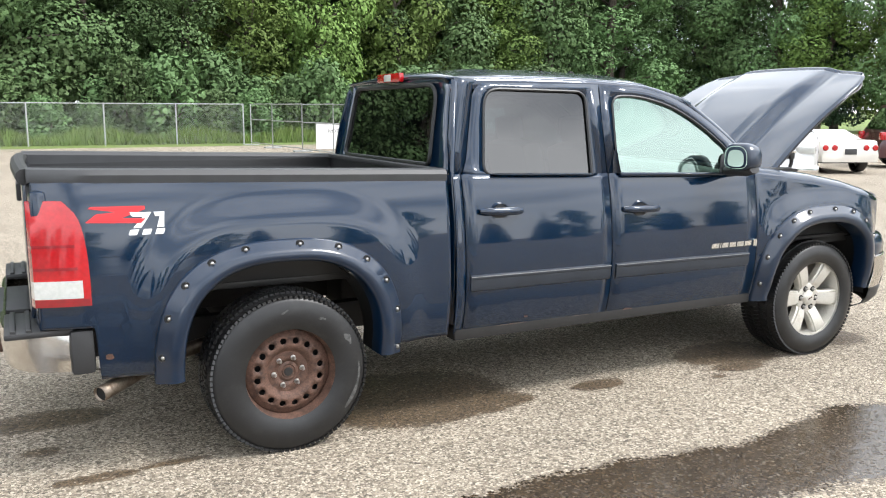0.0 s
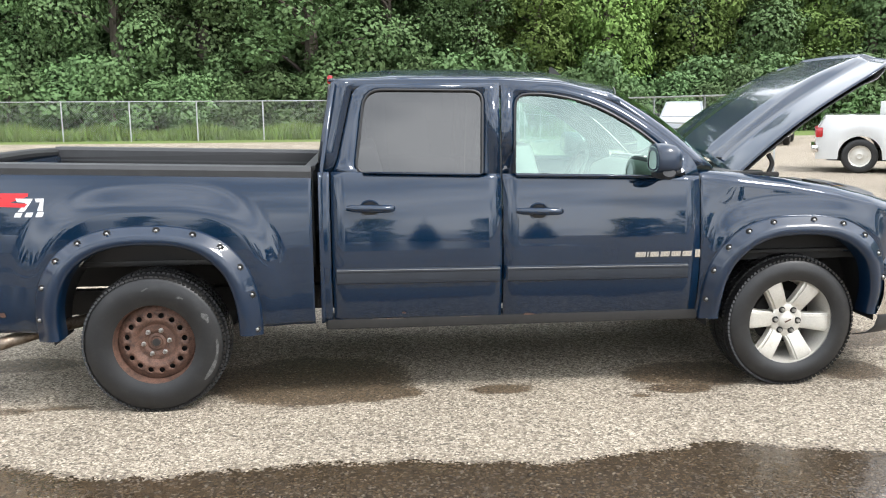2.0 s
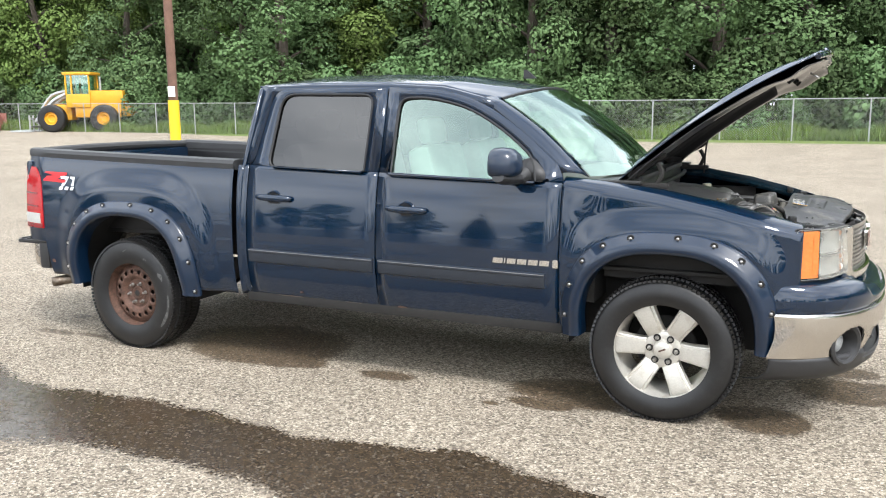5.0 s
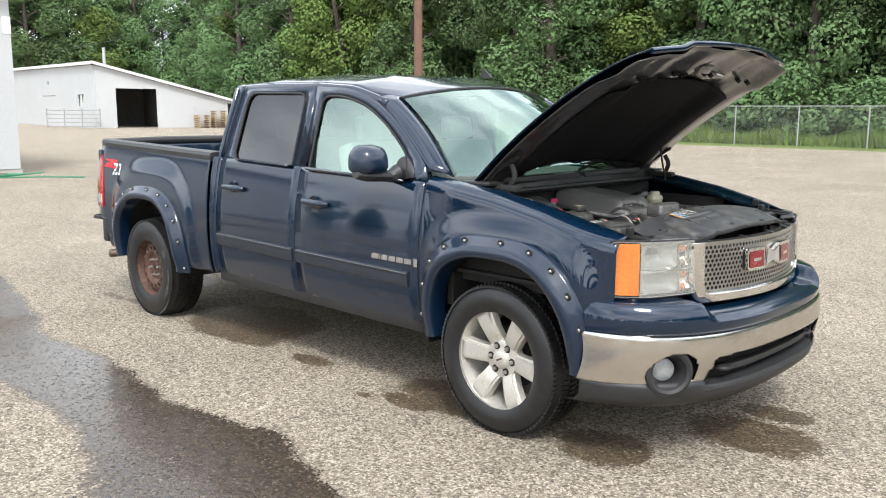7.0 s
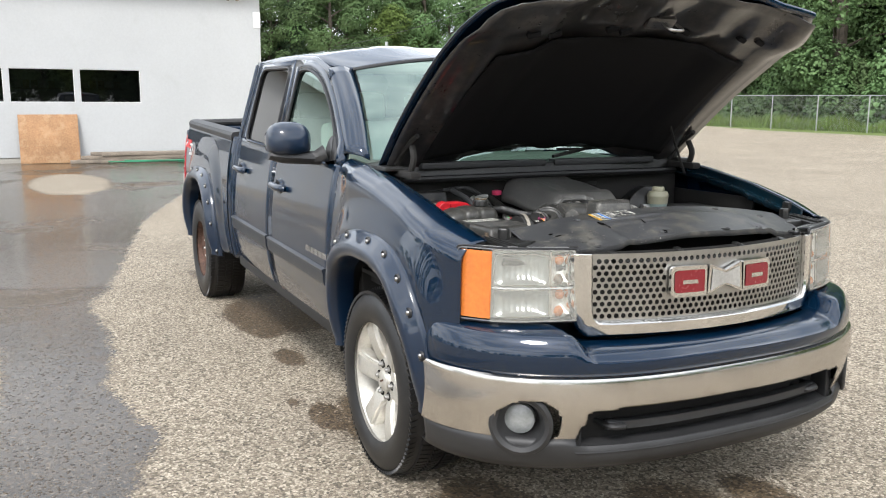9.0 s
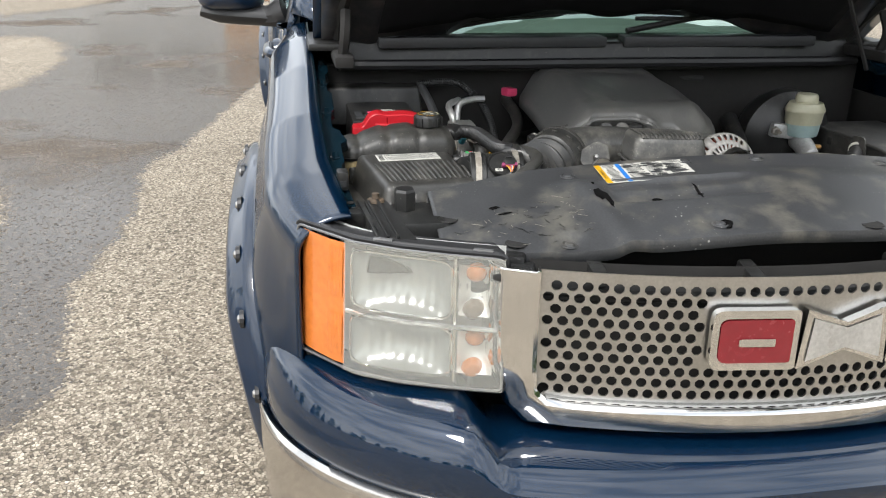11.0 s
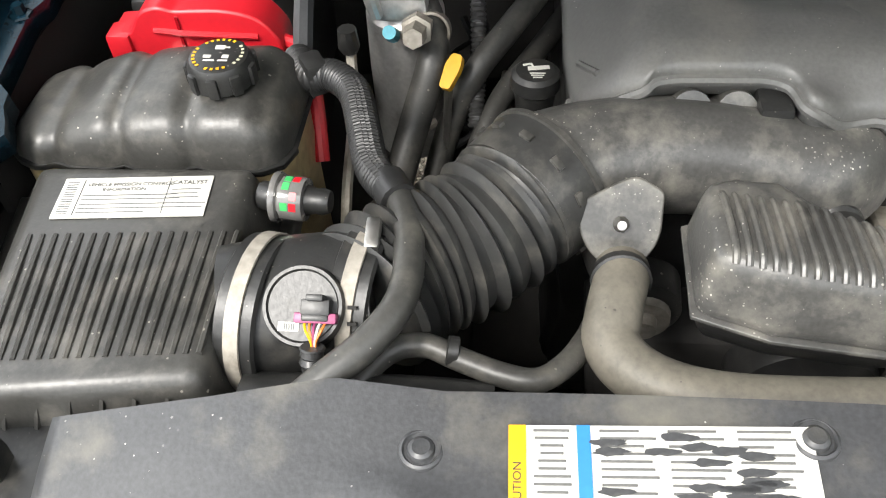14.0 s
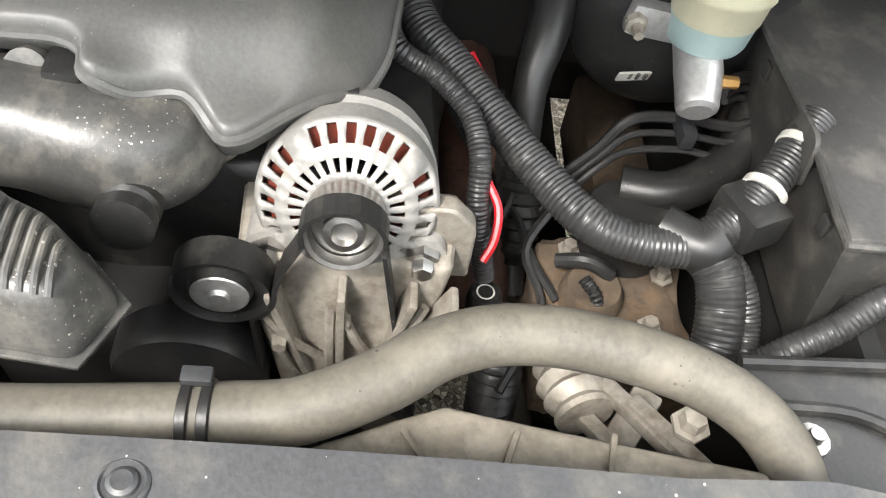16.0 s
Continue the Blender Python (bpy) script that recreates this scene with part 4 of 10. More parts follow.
def alloy_wheel(parent):
    rim, w = 0.262, 0.278
    part("rim", barrel(rim, w), ALLOY, parent, "bright alloy rim")
    part("hub", lathe([(0.0, 0.100), (0.046, 0.099), (0.050, 0.094), (0.054, 0.086), (0.088, 0.088), (0.097, 0.084), (0.104, 0.068), (0.104, 0.03)], None, 36), ALLOY, parent)
    part("centre_cap", lathe([(0.0, 0.107), (0.034, 0.105), (0.041, 0.101), (0.043, 0.096)], None, 28), ALLOY, parent, "silver cap with a red mark")
    part("cap_mark", boxed((0, 0, 0.1065), (0.040, 0.009, 0.002), Matrix.Rotation(radians(25), 4, "Z"), 0.001), RUST, parent)
    for k in range(6):
        a = 2 * math.pi * k / 6 - radians(4)
        m = Matrix.Rotation(a, 4, "Z")
        bm, rows = bmesh.new(), []
        for r, wd, h in ((0.088, 0.046, 0.086), (0.11, 0.045, 0.098), (0.16, 0.048, 0.110), (0.215, 0.053, 0.118), (0.240, 0.056, 0.119), (0.252, 0.060, 0.116), (0.262, 0.068, 0.108)):
            rows.append([m @ Vector(p) for p in ((r, -wd * 1.10, h - 0.050), (r, -wd * 1.02, h - 0.014), (r, -wd * 0.92, h - 0.010), (r, -wd * 0.78, h - 0.010), (r, -wd * 0.72, h), (r, 0, h + 0.002), (r, wd * 0.72, h), (r, wd * 0.78, h - 0.010), (r, wd * 0.92, h - 0.010), (r, wd * 1.02, h - 0.014), (r, wd * 1.10, h - 0.050))])
        grid(bm, rows)
        part("spoke", bm, ALLOY, parent, "", 30)
        at = Matrix.Translation((0.0700 * math.cos(a), 0.0700 * math.sin(a), 0))
        part("nut_pocket", lathe([(0.0, 0.0895), (0.0165, 0.0895), (0.019, 0.0905), (0.021, 0.084)], at, 14), DARK, parent)
        part("wheel_nut", lathe([(0.0, 0.108), (0.007, 0.107), (0.0105, 0.102), (0.0115, 0.088), (0.013, 0.084)], at, 8), STEEL, parent)
    part("brake_disc", lathe([(0.0, 0.0), (0.16, 0.0), (0.165, -0.012), (0.0, -0.014)], None, 40), DARK, parent)


def wheel(x, s, kind):
    r, rim, w = (0.386, 0.232, 0.272) if kind == "steel" else (0.386, 0.262, 0.285)
    hub = new("wheel")
    tagged(hub, "black tyre on a rusty steel wheel" if kind == "steel" else "black tyre on a silver six-spoke alloy wheel")
    hub.parent = truck
    yc = 0.885 if kind == "steel" else 0.826
    # the disc's outer face looks sideways
    m = Matrix.Translation((x, s * yc, r - 0.004)) @ Matrix.Rotation(radians(-90 * s), 4, "X")
    hub.matrix_basis = m

    made_before = set(bpy.data.objects)
    part("tyre", tyre(r, rim, w), RUBBER, None, "worn black tyre")
    part("tread", tread(r, w), RUBBER, None, "", 0)
    (steel_wheel if kind == "steel" else alloy_wheel)(None)
    if kind == "steel" and s < 0:
        # pale scrapes on the outer sidewall
        side = sidewall(r, rim, w)
        for a0, a1, q, wide in ((-0.66, 0.08, 0.334, 0.010), (0.38, 0.58, 0.316, 0.013), (0.98, 1.10, 0.300, 0.007), (1.60, 1.72, 0.312, 0.005)):
            bm, rows = bmesh.new(), []
            for i in range(19):
                t = i / 18
                a = a0 + (a1 - a0) * t
                half_w = wide * (math.sin(math.pi * (0.03 + 0.94 * t)) ** 0.5) * (1 + 0.35 * math.sin(7 * t + a0 * 9))
                mid = q + 0.006 * math.sin(3.1 * t + a0)
                rows.append([((mid + d * half_w) * math.cos(a), (mid + d * half_w) * math.sin(a), float(np.interp(mid + d * half_w, [e[0] for e in side], [e[1] for e in side])) + 0.0012) for d in (-1, -0.5, 0, 0.5, 1)])
            grid(bm, rows)
            part("scuff", bm, SCUFFED, None, "pale scrape on the rubber")
    for o in set(bpy.data.objects) - made_before:
        o.parent = hub
    return hub


for s in (-1, 1):
    wheel(REAR + 0.015, s, "steel")
    wheel(FRONT, s, "alloy")
    for c, a in ((REAR, 0.54), (FRONT + 0.01, 0.52)):
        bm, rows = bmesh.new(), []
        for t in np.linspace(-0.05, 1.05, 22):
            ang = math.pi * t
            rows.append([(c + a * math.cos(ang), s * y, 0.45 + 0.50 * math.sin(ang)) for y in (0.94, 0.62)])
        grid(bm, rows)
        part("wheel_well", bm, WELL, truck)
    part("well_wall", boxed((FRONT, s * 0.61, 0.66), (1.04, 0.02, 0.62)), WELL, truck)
    part("frame_rail", boxed((1.75, s * 0.42, 0.50), (5.4, 0.08, 0.15), None, 0.01), DARK, truck)
    part("sill", boxed((2.02, s * 0.86, 0.445), (2.16, 0.12, 0.08), None, 0.02), DARK, truck)
part("axle", tube([(0, -0.72, 0.37), (0, 0, 0.37), (0, 0.72, 0.37)], 0.05, 12, 3), DARK, truck)
part("axle", tube([(FRONT, -0.72, 0.37), (FRONT, 0, 0.36), (FRONT, 0.72, 0.37)], 0.04, 12, 3), DARK, truck)
part("differential", lathe([(0, -0.12), (0.10, -0.10), (0.14, 0), (0.10, 0.10), (0, 0.12)], Matrix.Translation((0, 0, 0.37)) @ Matrix.Rotation(radians(90), 4, "Y"), 20), DARK, truck)
part("gearbox", boxed((2.3, 0, 0.48), (1.5, 0.34, 0.22), None, 0.05), DARK, truck)
part("fuel_tank", boxed((1.15, 0.3, 0.50), (0.95, 0.36, 0.22), None, 0.05), DARK, truck)
part("cab_floor", boxed((2.0, 0, 0.56), (2.2, 1.78, 0.05), None, 0.01), DARK, truck)
part("firewall", boxed((3.24, 0, 0.92), (0.05, 1.74, 0.66), None, 0.01), DARK, truck)

# mirrors
for s in (-1, 1):
    bm, rows = bmesh.new(), []
    for i, (x, k) in enumerate(((2.745, 0.62), (2.75, 0.90), (2.765, 0.98), (2.81, 1.0), (2.855, 0.92), (2.89, 0.66), (2.905, 0.25))):
        rows.append([(x + 0.03 * math.sin(a) * 0, s * (1.07 + 0.108 * k * abs(math.cos(a)) ** 0.7 * (1 if math.cos(a) > 0 else -1)), 1.335 + (0.108 if math.sin(a) > 0 else 0.055) * k * abs(math.sin(a)) ** 0.7 * (1 if math.sin(a) > 0 else -1)) for a in (2 * math.pi * j / 28 for j in range(28))])
    vs = grid(bm, rows, True)
    bm.faces.new(vs[-1])
    mirror = part("door_mirror", bm, PAINT_DULL, truck, "satin navy mirror housing on a black arm", 60)
    bm = bmesh.new()
    bm.faces.new(V(bm, [(2.748, s * (1.07 + 0.09 * abs(math.cos(a)) ** 0.7 * (1 if math.cos(a) > 0 else -1)), 1.335 + (0.09 if math.sin(a) > 0 else 0.045) * abs(math.sin(a)) ** 0.7 * (1 if math.sin(a) > 0 else -1)) for a in (2 * math.pi * j / 28 for j in range(28))]))
    part("mirror_glass", bm, CHROME, mirror, "", 0)
    foot = tube([(2.835, s * 0.94, 1.262), (2.825, s * 1.03, 1.272), (2.815, s * 1.10, 1.280), (2.81, s * 1.165, 1.292)], [0.05, 0.055, 0.055, 0.035], 14, 5)
    for v in foot.verts:
        v.co.z = 1.277 + (v.co.z - 1.277) * 0.62
    part("mirror_shell", foot, PLASTIC, mirror, "black lower shell")
    part("mirror_arm", tube([(2.86, s * 0.90, 1.285), (2.85, s * 0.95, 1.27), (2.83, s * 1.0, 1.275)], [0.05, 0.035, 0.03], 10, 5), PLASTIC, mirror)
    bm = plate(rounded([(2.80, 1.232, 0.02), (2.83, 1.36, 0.05), (2.90, 1.385, 0.05), (2.985, 1.30, 0.05), (2.975, 1.232, 0.02)]), [], on_side(0.004))
    part("mirror_base", bm if s < 0 else mirrored(bm), PLASTIC, mirror, "", 35, 0.012)

# cabin
part("dashboard", tube([(3.02, -0.78, 1.10), (2.98, -0.4, 1.14), (2.98, 0.4, 1.14), (3.02, 0.78, 1.10)], 0.14, 14, 6), DASH, truck, "grey dashboard")
part("dash_top", boxed((3.10, 0, 1.19), (0.40, 1.55, 0.05), None, 0.02), DASH, truck)
m = Matrix.Translation((2.66, 0.38, 1.16)) @ Matrix.Rotation(radians(-62), 4, "Y")
sw = part("steering_wheel", tube([m @ Vector((0.185 * math.cos(a), 0.185 * math.sin(a), 0)) for a in np.linspace(0, 2 * math.pi, 25)], 0.015, 8, 2), PLASTIC, truck)
part("wheel_boss", boxed((2.67, 0.38, 1.16), (0.05, 0.10, 0.30), Matrix.Rotation(radians(25), 4, "Y"), 0.02), DASH, sw)


def seat(x, y, w):
    s = part("seat", boxed((x, y, 0.82), (0.50, w, 0.20), None, 0.06), SEATS, truck, "light grey cloth seat")
    part("backrest", boxed((x - 0.27, y, 1.13), (0.17, w, 0.60), Matrix.Rotation(radians(-14), 4, "Y"), 0.06), SEATS, s)
    for dy in ((0,) if w < 0.7 else (-0.4, 0.4)):
        part("headrest", boxed((x - 0.36, y + dy, 1.51), (0.10, 0.26, 0.17), Matrix.Rotation(radians(-10), 4, "Y"), 0.045), SEATS, s)


seat(2.42, -0.40, 0.54)
seat(2.42, 0.40, 0.54)
seat(1.50, 0.0, 1.40)
part("headliner", boxed((1.70, 0, 1.750), (1.36, 1.16, 0.02), None, 0.005), SEATS, truck)
part("interior_mirror", boxed((2.62, 0, 1.66), (0.03, 0.24, 0.07), None, 0.02), PLASTIC, truck)
part("console", boxed((2.5, 0, 0.85), (0.9, 0.22, 0.28), None, 0.05), DASH, truck)

# nose: headlamps, grille, painted fascia, chrome bumper, lower valance
def nose_x(y, grow=0.0):
    return 4.15 + (0.55 + grow) * (1 - min(1, abs(y) / 0.985) ** 2.7) ** 0.5


def grille_x(y):
    return 4.612 - 0.36 * y * y


ts = [math.sin(t) * 0.984 for t in np.linspace(-math.pi / 2, math.pi / 2, 61)]


def nose_band(levels, keep=lambda y, z: True, ys=ts):
    bm = bmesh.new()
    vs = grid(bm, [[(nose_x(y) - d, y * w, z) for z, d, w in levels] for y in ys])
    bad = [f for f in bm.faces if not keep(f.calc_center_median().y, f.calc_center_median().z)]
    bmesh.ops.delete(bm, geom=bad, context="FACES")
    return bm


skin = nose_band([(0.60, 0.05, 0.985), (0.645, 0.0, 0.992), (0.66, -0.006, 0.994), (0.69, -0.009, 0.993), (0.715, -0.008, 0.992), (0.735, -0.003, 0.988), (0.750, 0.006, 0.984), (0.768, 0.016, 0.981), (0.778, 0.030, 0.974), (0.785, 0.07, 0.952), (0.790, 0.12, 0.935), (0.792, 0.20, 0.92)], ys=[math.sin(t) * 0.984 for t in np.linspace(-math.pi / 2, math.pi / 2, 121)])
for v in skin.verts:
    v.co.z -= 0.062 * smooth01(0.63, 0.56, abs(v.co.y)) * smooth01(0.67, 0.77, v.co.z)
fascia = part("front_fascia", skin, PAINT, truck, "navy painted upper bumper skin", 40, 0.006)
# chrome bumper with openings for the fog lamps and the lower intake
FOG_Y, FOG_Z, FOG_R = 0.765, 0.475, 0.092


def chrome_keep(y, z):
    a = abs(y)
    if math.hypot((a - FOG_Y) * 0.95, z - FOG_Z) < FOG_R:
        return False
    if a < 0.60 and z < 0.535 - 0.10 * max(0, a - 0.5):
        return False
    return True


ys_fine = sorted(set([math.sin(t) * 0.984 for t in np.linspace(-math.pi / 2, math.pi / 2, 181)]))
levels = [(0.640, 0.03, 1.0), (0.644, 0.004, 1.004), (0.638, -0.010, 1.006)] + [(0.63 - 0.215 * k / 26, -0.014 - 0.012 * math.sin(math.pi * k / 26) + 0.03 * (k / 26) ** 2, 1.006 - 0.006 * (k / 26)) for k in range(27)]
bumper = part("front_bumper", nose_band(levels, chrome_keep, ys_fine), CHROME_WORN, truck, "dull chrome front bumper", 40, 0.005)
levels = [(0.425, 0.01, 0.995), (0.40, 0.0, 0.996), (0.34, 0.01, 0.985), (0.30, 0.05, 0.97), (0.285, 0.12, 0.95)]
part("lower_valance", nose_band(levels, lambda y, z: not (abs(y) < 0.60 and z > 0.38)), PLASTIC, truck, "black scuffed lower valance", 40, 0.006)
# lower intake
intake = part("lower_intake", nose_band([(0.545, 0.004, 1), (0.53, 0.02, 1), (0.51, 0.07, 1)], lambda y, z: abs(y) < 0.60), PLASTIC, bumper)
part("intake_floor", nose_band([(0.375, 0.0, 1), (0.385, 0.02, 1), (0.40, 0.08, 1)], lambda y, z: abs(y) < 0.60), PLASTIC, bumper)
part("intake_bar", nose_band([(0.435, 0.055, 1), (0.44, 0.035, 1), (0.468, 0.032, 1), (0.475, 0.055, 1)], lambda y, z: abs(y) < 0.50), PLASTIC_GREY, bumper, "", 35, 0.01)
part("intake_back", nose_band([(0.36, 0.10, 1), (0.56, 0.10, 1)], lambda y, z: abs(y) < 0.62), DARK, bumper)
for s in (-1, 1):
    part("intake_end", boxed((4.555, s * 0.60, 0.46), (0.09, 0.03, 0.17), None, 0.01), PLASTIC, bumper)
    hook = tube([(4.50, s * 0.50, 0.45), (4.62, s * 0.49, 0.455), (4.64, s * 0.46, 0.455), (4.62, s * 0.43, 0.45), (4.50, s * 0.42, 0.45)], 0.012, 8, 5)
    part("tow_hook", hook, PLASTIC, truck)
    d = Vector((math.cos(radians(38)), s * math.sin(radians(38)), 0))
    m = Matrix.Translation((nose_x(FOG_Y) - 0.035, s * FOG_Y, FOG_Z)) @ d.to_track_quat("Z", "Y").to_matrix().to_4x4()
    fog = part("fog_lamp", lathe([(0.0, -0.06), (0.05, -0.058), (0.062, -0.02), (0.066, 0.0), (0.082, 0.03), (0.096, 0.037), (0.108, 0.031), (0.110, 0.026), (0.095, 0.0)], m, 36), PLASTIC, truck, "black fog lamp bezel")
    part("fog_lens", lathe([(0.0, -0.008), (0.03, -0.011), (0.052, -0.022), (0.055, -0.035)], m @ Matrix.Translation((-0.01, 0, 0.0)), 24), FOG_GREY, fog, "cloudy round lens")

# grille: chrome surround, perforated sheet, emblem
GZ0, GZ1, GY = 0.795, 1.030, 0.505


def gpt(off=0.0):
    return lambda u, v: (grille_x(u) - off - 0.10 * (v - 0.80) * 0.35, u, v)


holes = []
pitch = 0.0245
row = 0
z = GZ0 + 0.018
while z < GZ1 - 0.008:
    y = -GY + 0.018 + (pitch / 2 if row % 2 else 0)
    while y < GY - 0.012:
        if not (abs(y) < 0.238 and abs(z - 0.925) < 0.066):
            holes.append([(y + 0.0092 * math.cos(a), z + 0.0092 * math.sin(a)) for a in (2 * math.pi * (j + 0.5) / 8 for j in range(8))])
        y += pitch
    z += pitch * 0.866
    row += 1
MESH_STEEL = surf("brushed_grille", (0.5, 0.49, 0.47), 0.32, 1.0, 0.12, 10, 200, 0.05)
grille = part("grille", plate([(u, GZ0) for u in np.linspace(-GY, GY, 24)] + [(u, GZ1) for u in np.linspace(GY, -GY, 24)], holes, gpt(0.012)), MESH_STEEL, truck, "perforated bright grille with a chrome surround", 0, 0.003)
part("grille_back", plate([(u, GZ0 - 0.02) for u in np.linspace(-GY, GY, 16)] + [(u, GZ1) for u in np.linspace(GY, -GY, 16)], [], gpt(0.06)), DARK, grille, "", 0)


def surround():
    """A bevelled frame; its lower bar is deep, its uprights broad."""
    bm = bmesh.new()
    path = [(-GY, GZ1 + 0.004), (-GY, GZ1 + 0.001), (-GY, GZ1 - 0.004), (-GY, 0.95), (-GY, 0.86), (-GY + 0.003, GZ0 + 0.02), (-GY + 0.02, GZ0 + 0.003)] + [(u, GZ0) for u in np.linspace(-GY + 0.06, GY - 0.06, 24)] + [(GY - 0.02, GZ0 + 0.003), (GY - 0.003, GZ0 + 0.02), (GY, 0.86), (GY, 0.95), (GY, GZ1 - 0.004), (GY, GZ1 + 0.001), (GY, GZ1 + 0.004)]
    rows = []
    for i, (u, v) in enumerate(path):
        s = -1 if u < 0 else 1
        k = smooth01(GY - 0.09, GY, abs(u))
        up = smooth01(GZ0, GZ0 + 0.05, v)
        du, dv = s * 0.058 * k * (0.35 + 0.65 * up) + s * 0.02 * k, -0.056 * (1 - up)
        f = gpt(0.0)
        def q(t, off):
            x, y, zz = f(u + du * t, v + dv * t)
            return (x + off, y, zz)
        rows.append([q(-0.06, -0.014), q(0.0, 0.006), q(0.12, 0.014), q(0.75, 0.010), q(0.95, -0.004), q(1.0, -0.05)])
    grid(bm, rows)
    return bm


part("grille_surround", surround(), CHROME, grille, "polished chrome surround", 40, 0.004)
# emblem: three plain red blocks edged in chrome
EM_Z = 0.925
EMBLEM_RED = surf("emblem_red", (0.17, 0.008, 0.014), 0.25, 0, 0.1, 8, 100, 0.0, coat=0.6)
edge = [rounded([(-0.232, EM_Z - 0.052, 0.02), (-0.232, EM_Z + 0.056, 0.02), (-0.085, EM_Z + 0.056, 0.008), (-0.085, EM_Z - 0.052, 0.008)]),
        [(-0.082, EM_Z - 0.052), (-0.074, EM_Z + 0.056), (0.0, EM_Z + 0.03), (0.074, EM_Z + 0.056), (0.082, EM_Z - 0.052), (0.0, EM_Z - 0.02)],
        rounded([(0.085, EM_Z - 0.052, 0.008), (0.085, EM_Z + 0.056, 0.008), (0.232, EM_Z + 0.056, 0.02), (0.232, EM_Z - 0.052, 0.02)])]
emblem = None
for i, o in enumerate(edge):
    mid = (sum(p[0] for p in o) / len(o), EM_Z)
    a = part("emblem" if i == 0 else "emblem_block", plate(o, [], gpt(-0.012)), CHROME, grille, "red emblem edged in chrome" if i == 0 else "", 0, 0.016)
    inner = [(mid[0] + (u - mid[0]) * 0.84, mid[1] + (v - mid[1]) * 0.72) for u, v in o]
    if i == 1:
        part("emblem_face", plate(inner, [], gpt(-0.0145)), ALU, a, "", 0)
    else:
        part("emblem_face", plate(inner, [], gpt(-0.0145)), EMBLEM_RED, a, "", 0)
        slot = [(mid[0] + (u - mid[0]) * 0.42, mid[1] + (v - mid[1]) * 0.13) for u, v in o]
        part("emblem_slot", plate(slot, [], gpt(-0.0160)), CHROME, a, "", 0)

# headlamps
def lamp_pt(u, v, off=0.0):
    """u from the outer edge (0) round to the grille (1), v from bottom to top."""
    y = 0.905 - 0.347 * u - 0.012 * (1 - u) * v
    x = float(np.interp(y, [0.55, 0.60, 0.65, 0.72, 0.79, 0.84, 0.875, 0.905], [4.492, 4.476, 4.458, 4.430, 4.392, 4.345, 4.298, 4.248]))
    z = 0.800 + 0.005 * u + (0.252 - 0.010 * u) * v
    n = Vector((0.78, 0.6, 0)).lerp(Vector((0.97, 0.25, 0)), u)
    return Vector((x + n.x * off + 0.016 * (1 - v), y + n.y * off, z))


def lamp_sheet(u0, u1, v0, v1, off, s, n=12, k=6, dish=0.0, flute=0.0):
    """A patch of the lamp's face, sunk by dish in its middle, with upright flutes."""
    bm = bmesh.new()
    def at(u, v):
        a, b = (u - u0) / (u1 - u0), (v - v0) / (v1 - v0)
        d = off - dish * (math.sin(math.pi * a) * math.sin(math.pi * b)) ** 0.6 + flute * math.sin(a * 60) * math.sin(math.pi * b)
        q = lamp_pt(u, v, d)
        return (q.x, s * q.y, q.z)
    grid(bm, [[at(u, v) for u in np.linspace(u0, u1, n)] for v in np.linspace(v0, v1, k)])
    return bm


def lamp_loop(u0, u1, v0, v1, off, s, r, round_by=0.18):
    """A rounded frame on the lamp's face."""
    pts = rounded([(0, 0, round_by), (0, 1, round_by), (1, 1, round_by), (1, 0, round_by)], 4)
    line = []
    for (a, b), (c, d) in zip(pts, pts[1:] + pts[:1]):
        for t in (0, 0.25, 0.5, 0.75):
            q = lamp_pt(u0 + (u1 - u0) * (a + (c - a) * t), v0 + (v1 - v0) * (b + (d - b) * t), off)
            line.append((q.x, s * q.y, q.z))
    return tube(line + line[:1], r, 6, 1)


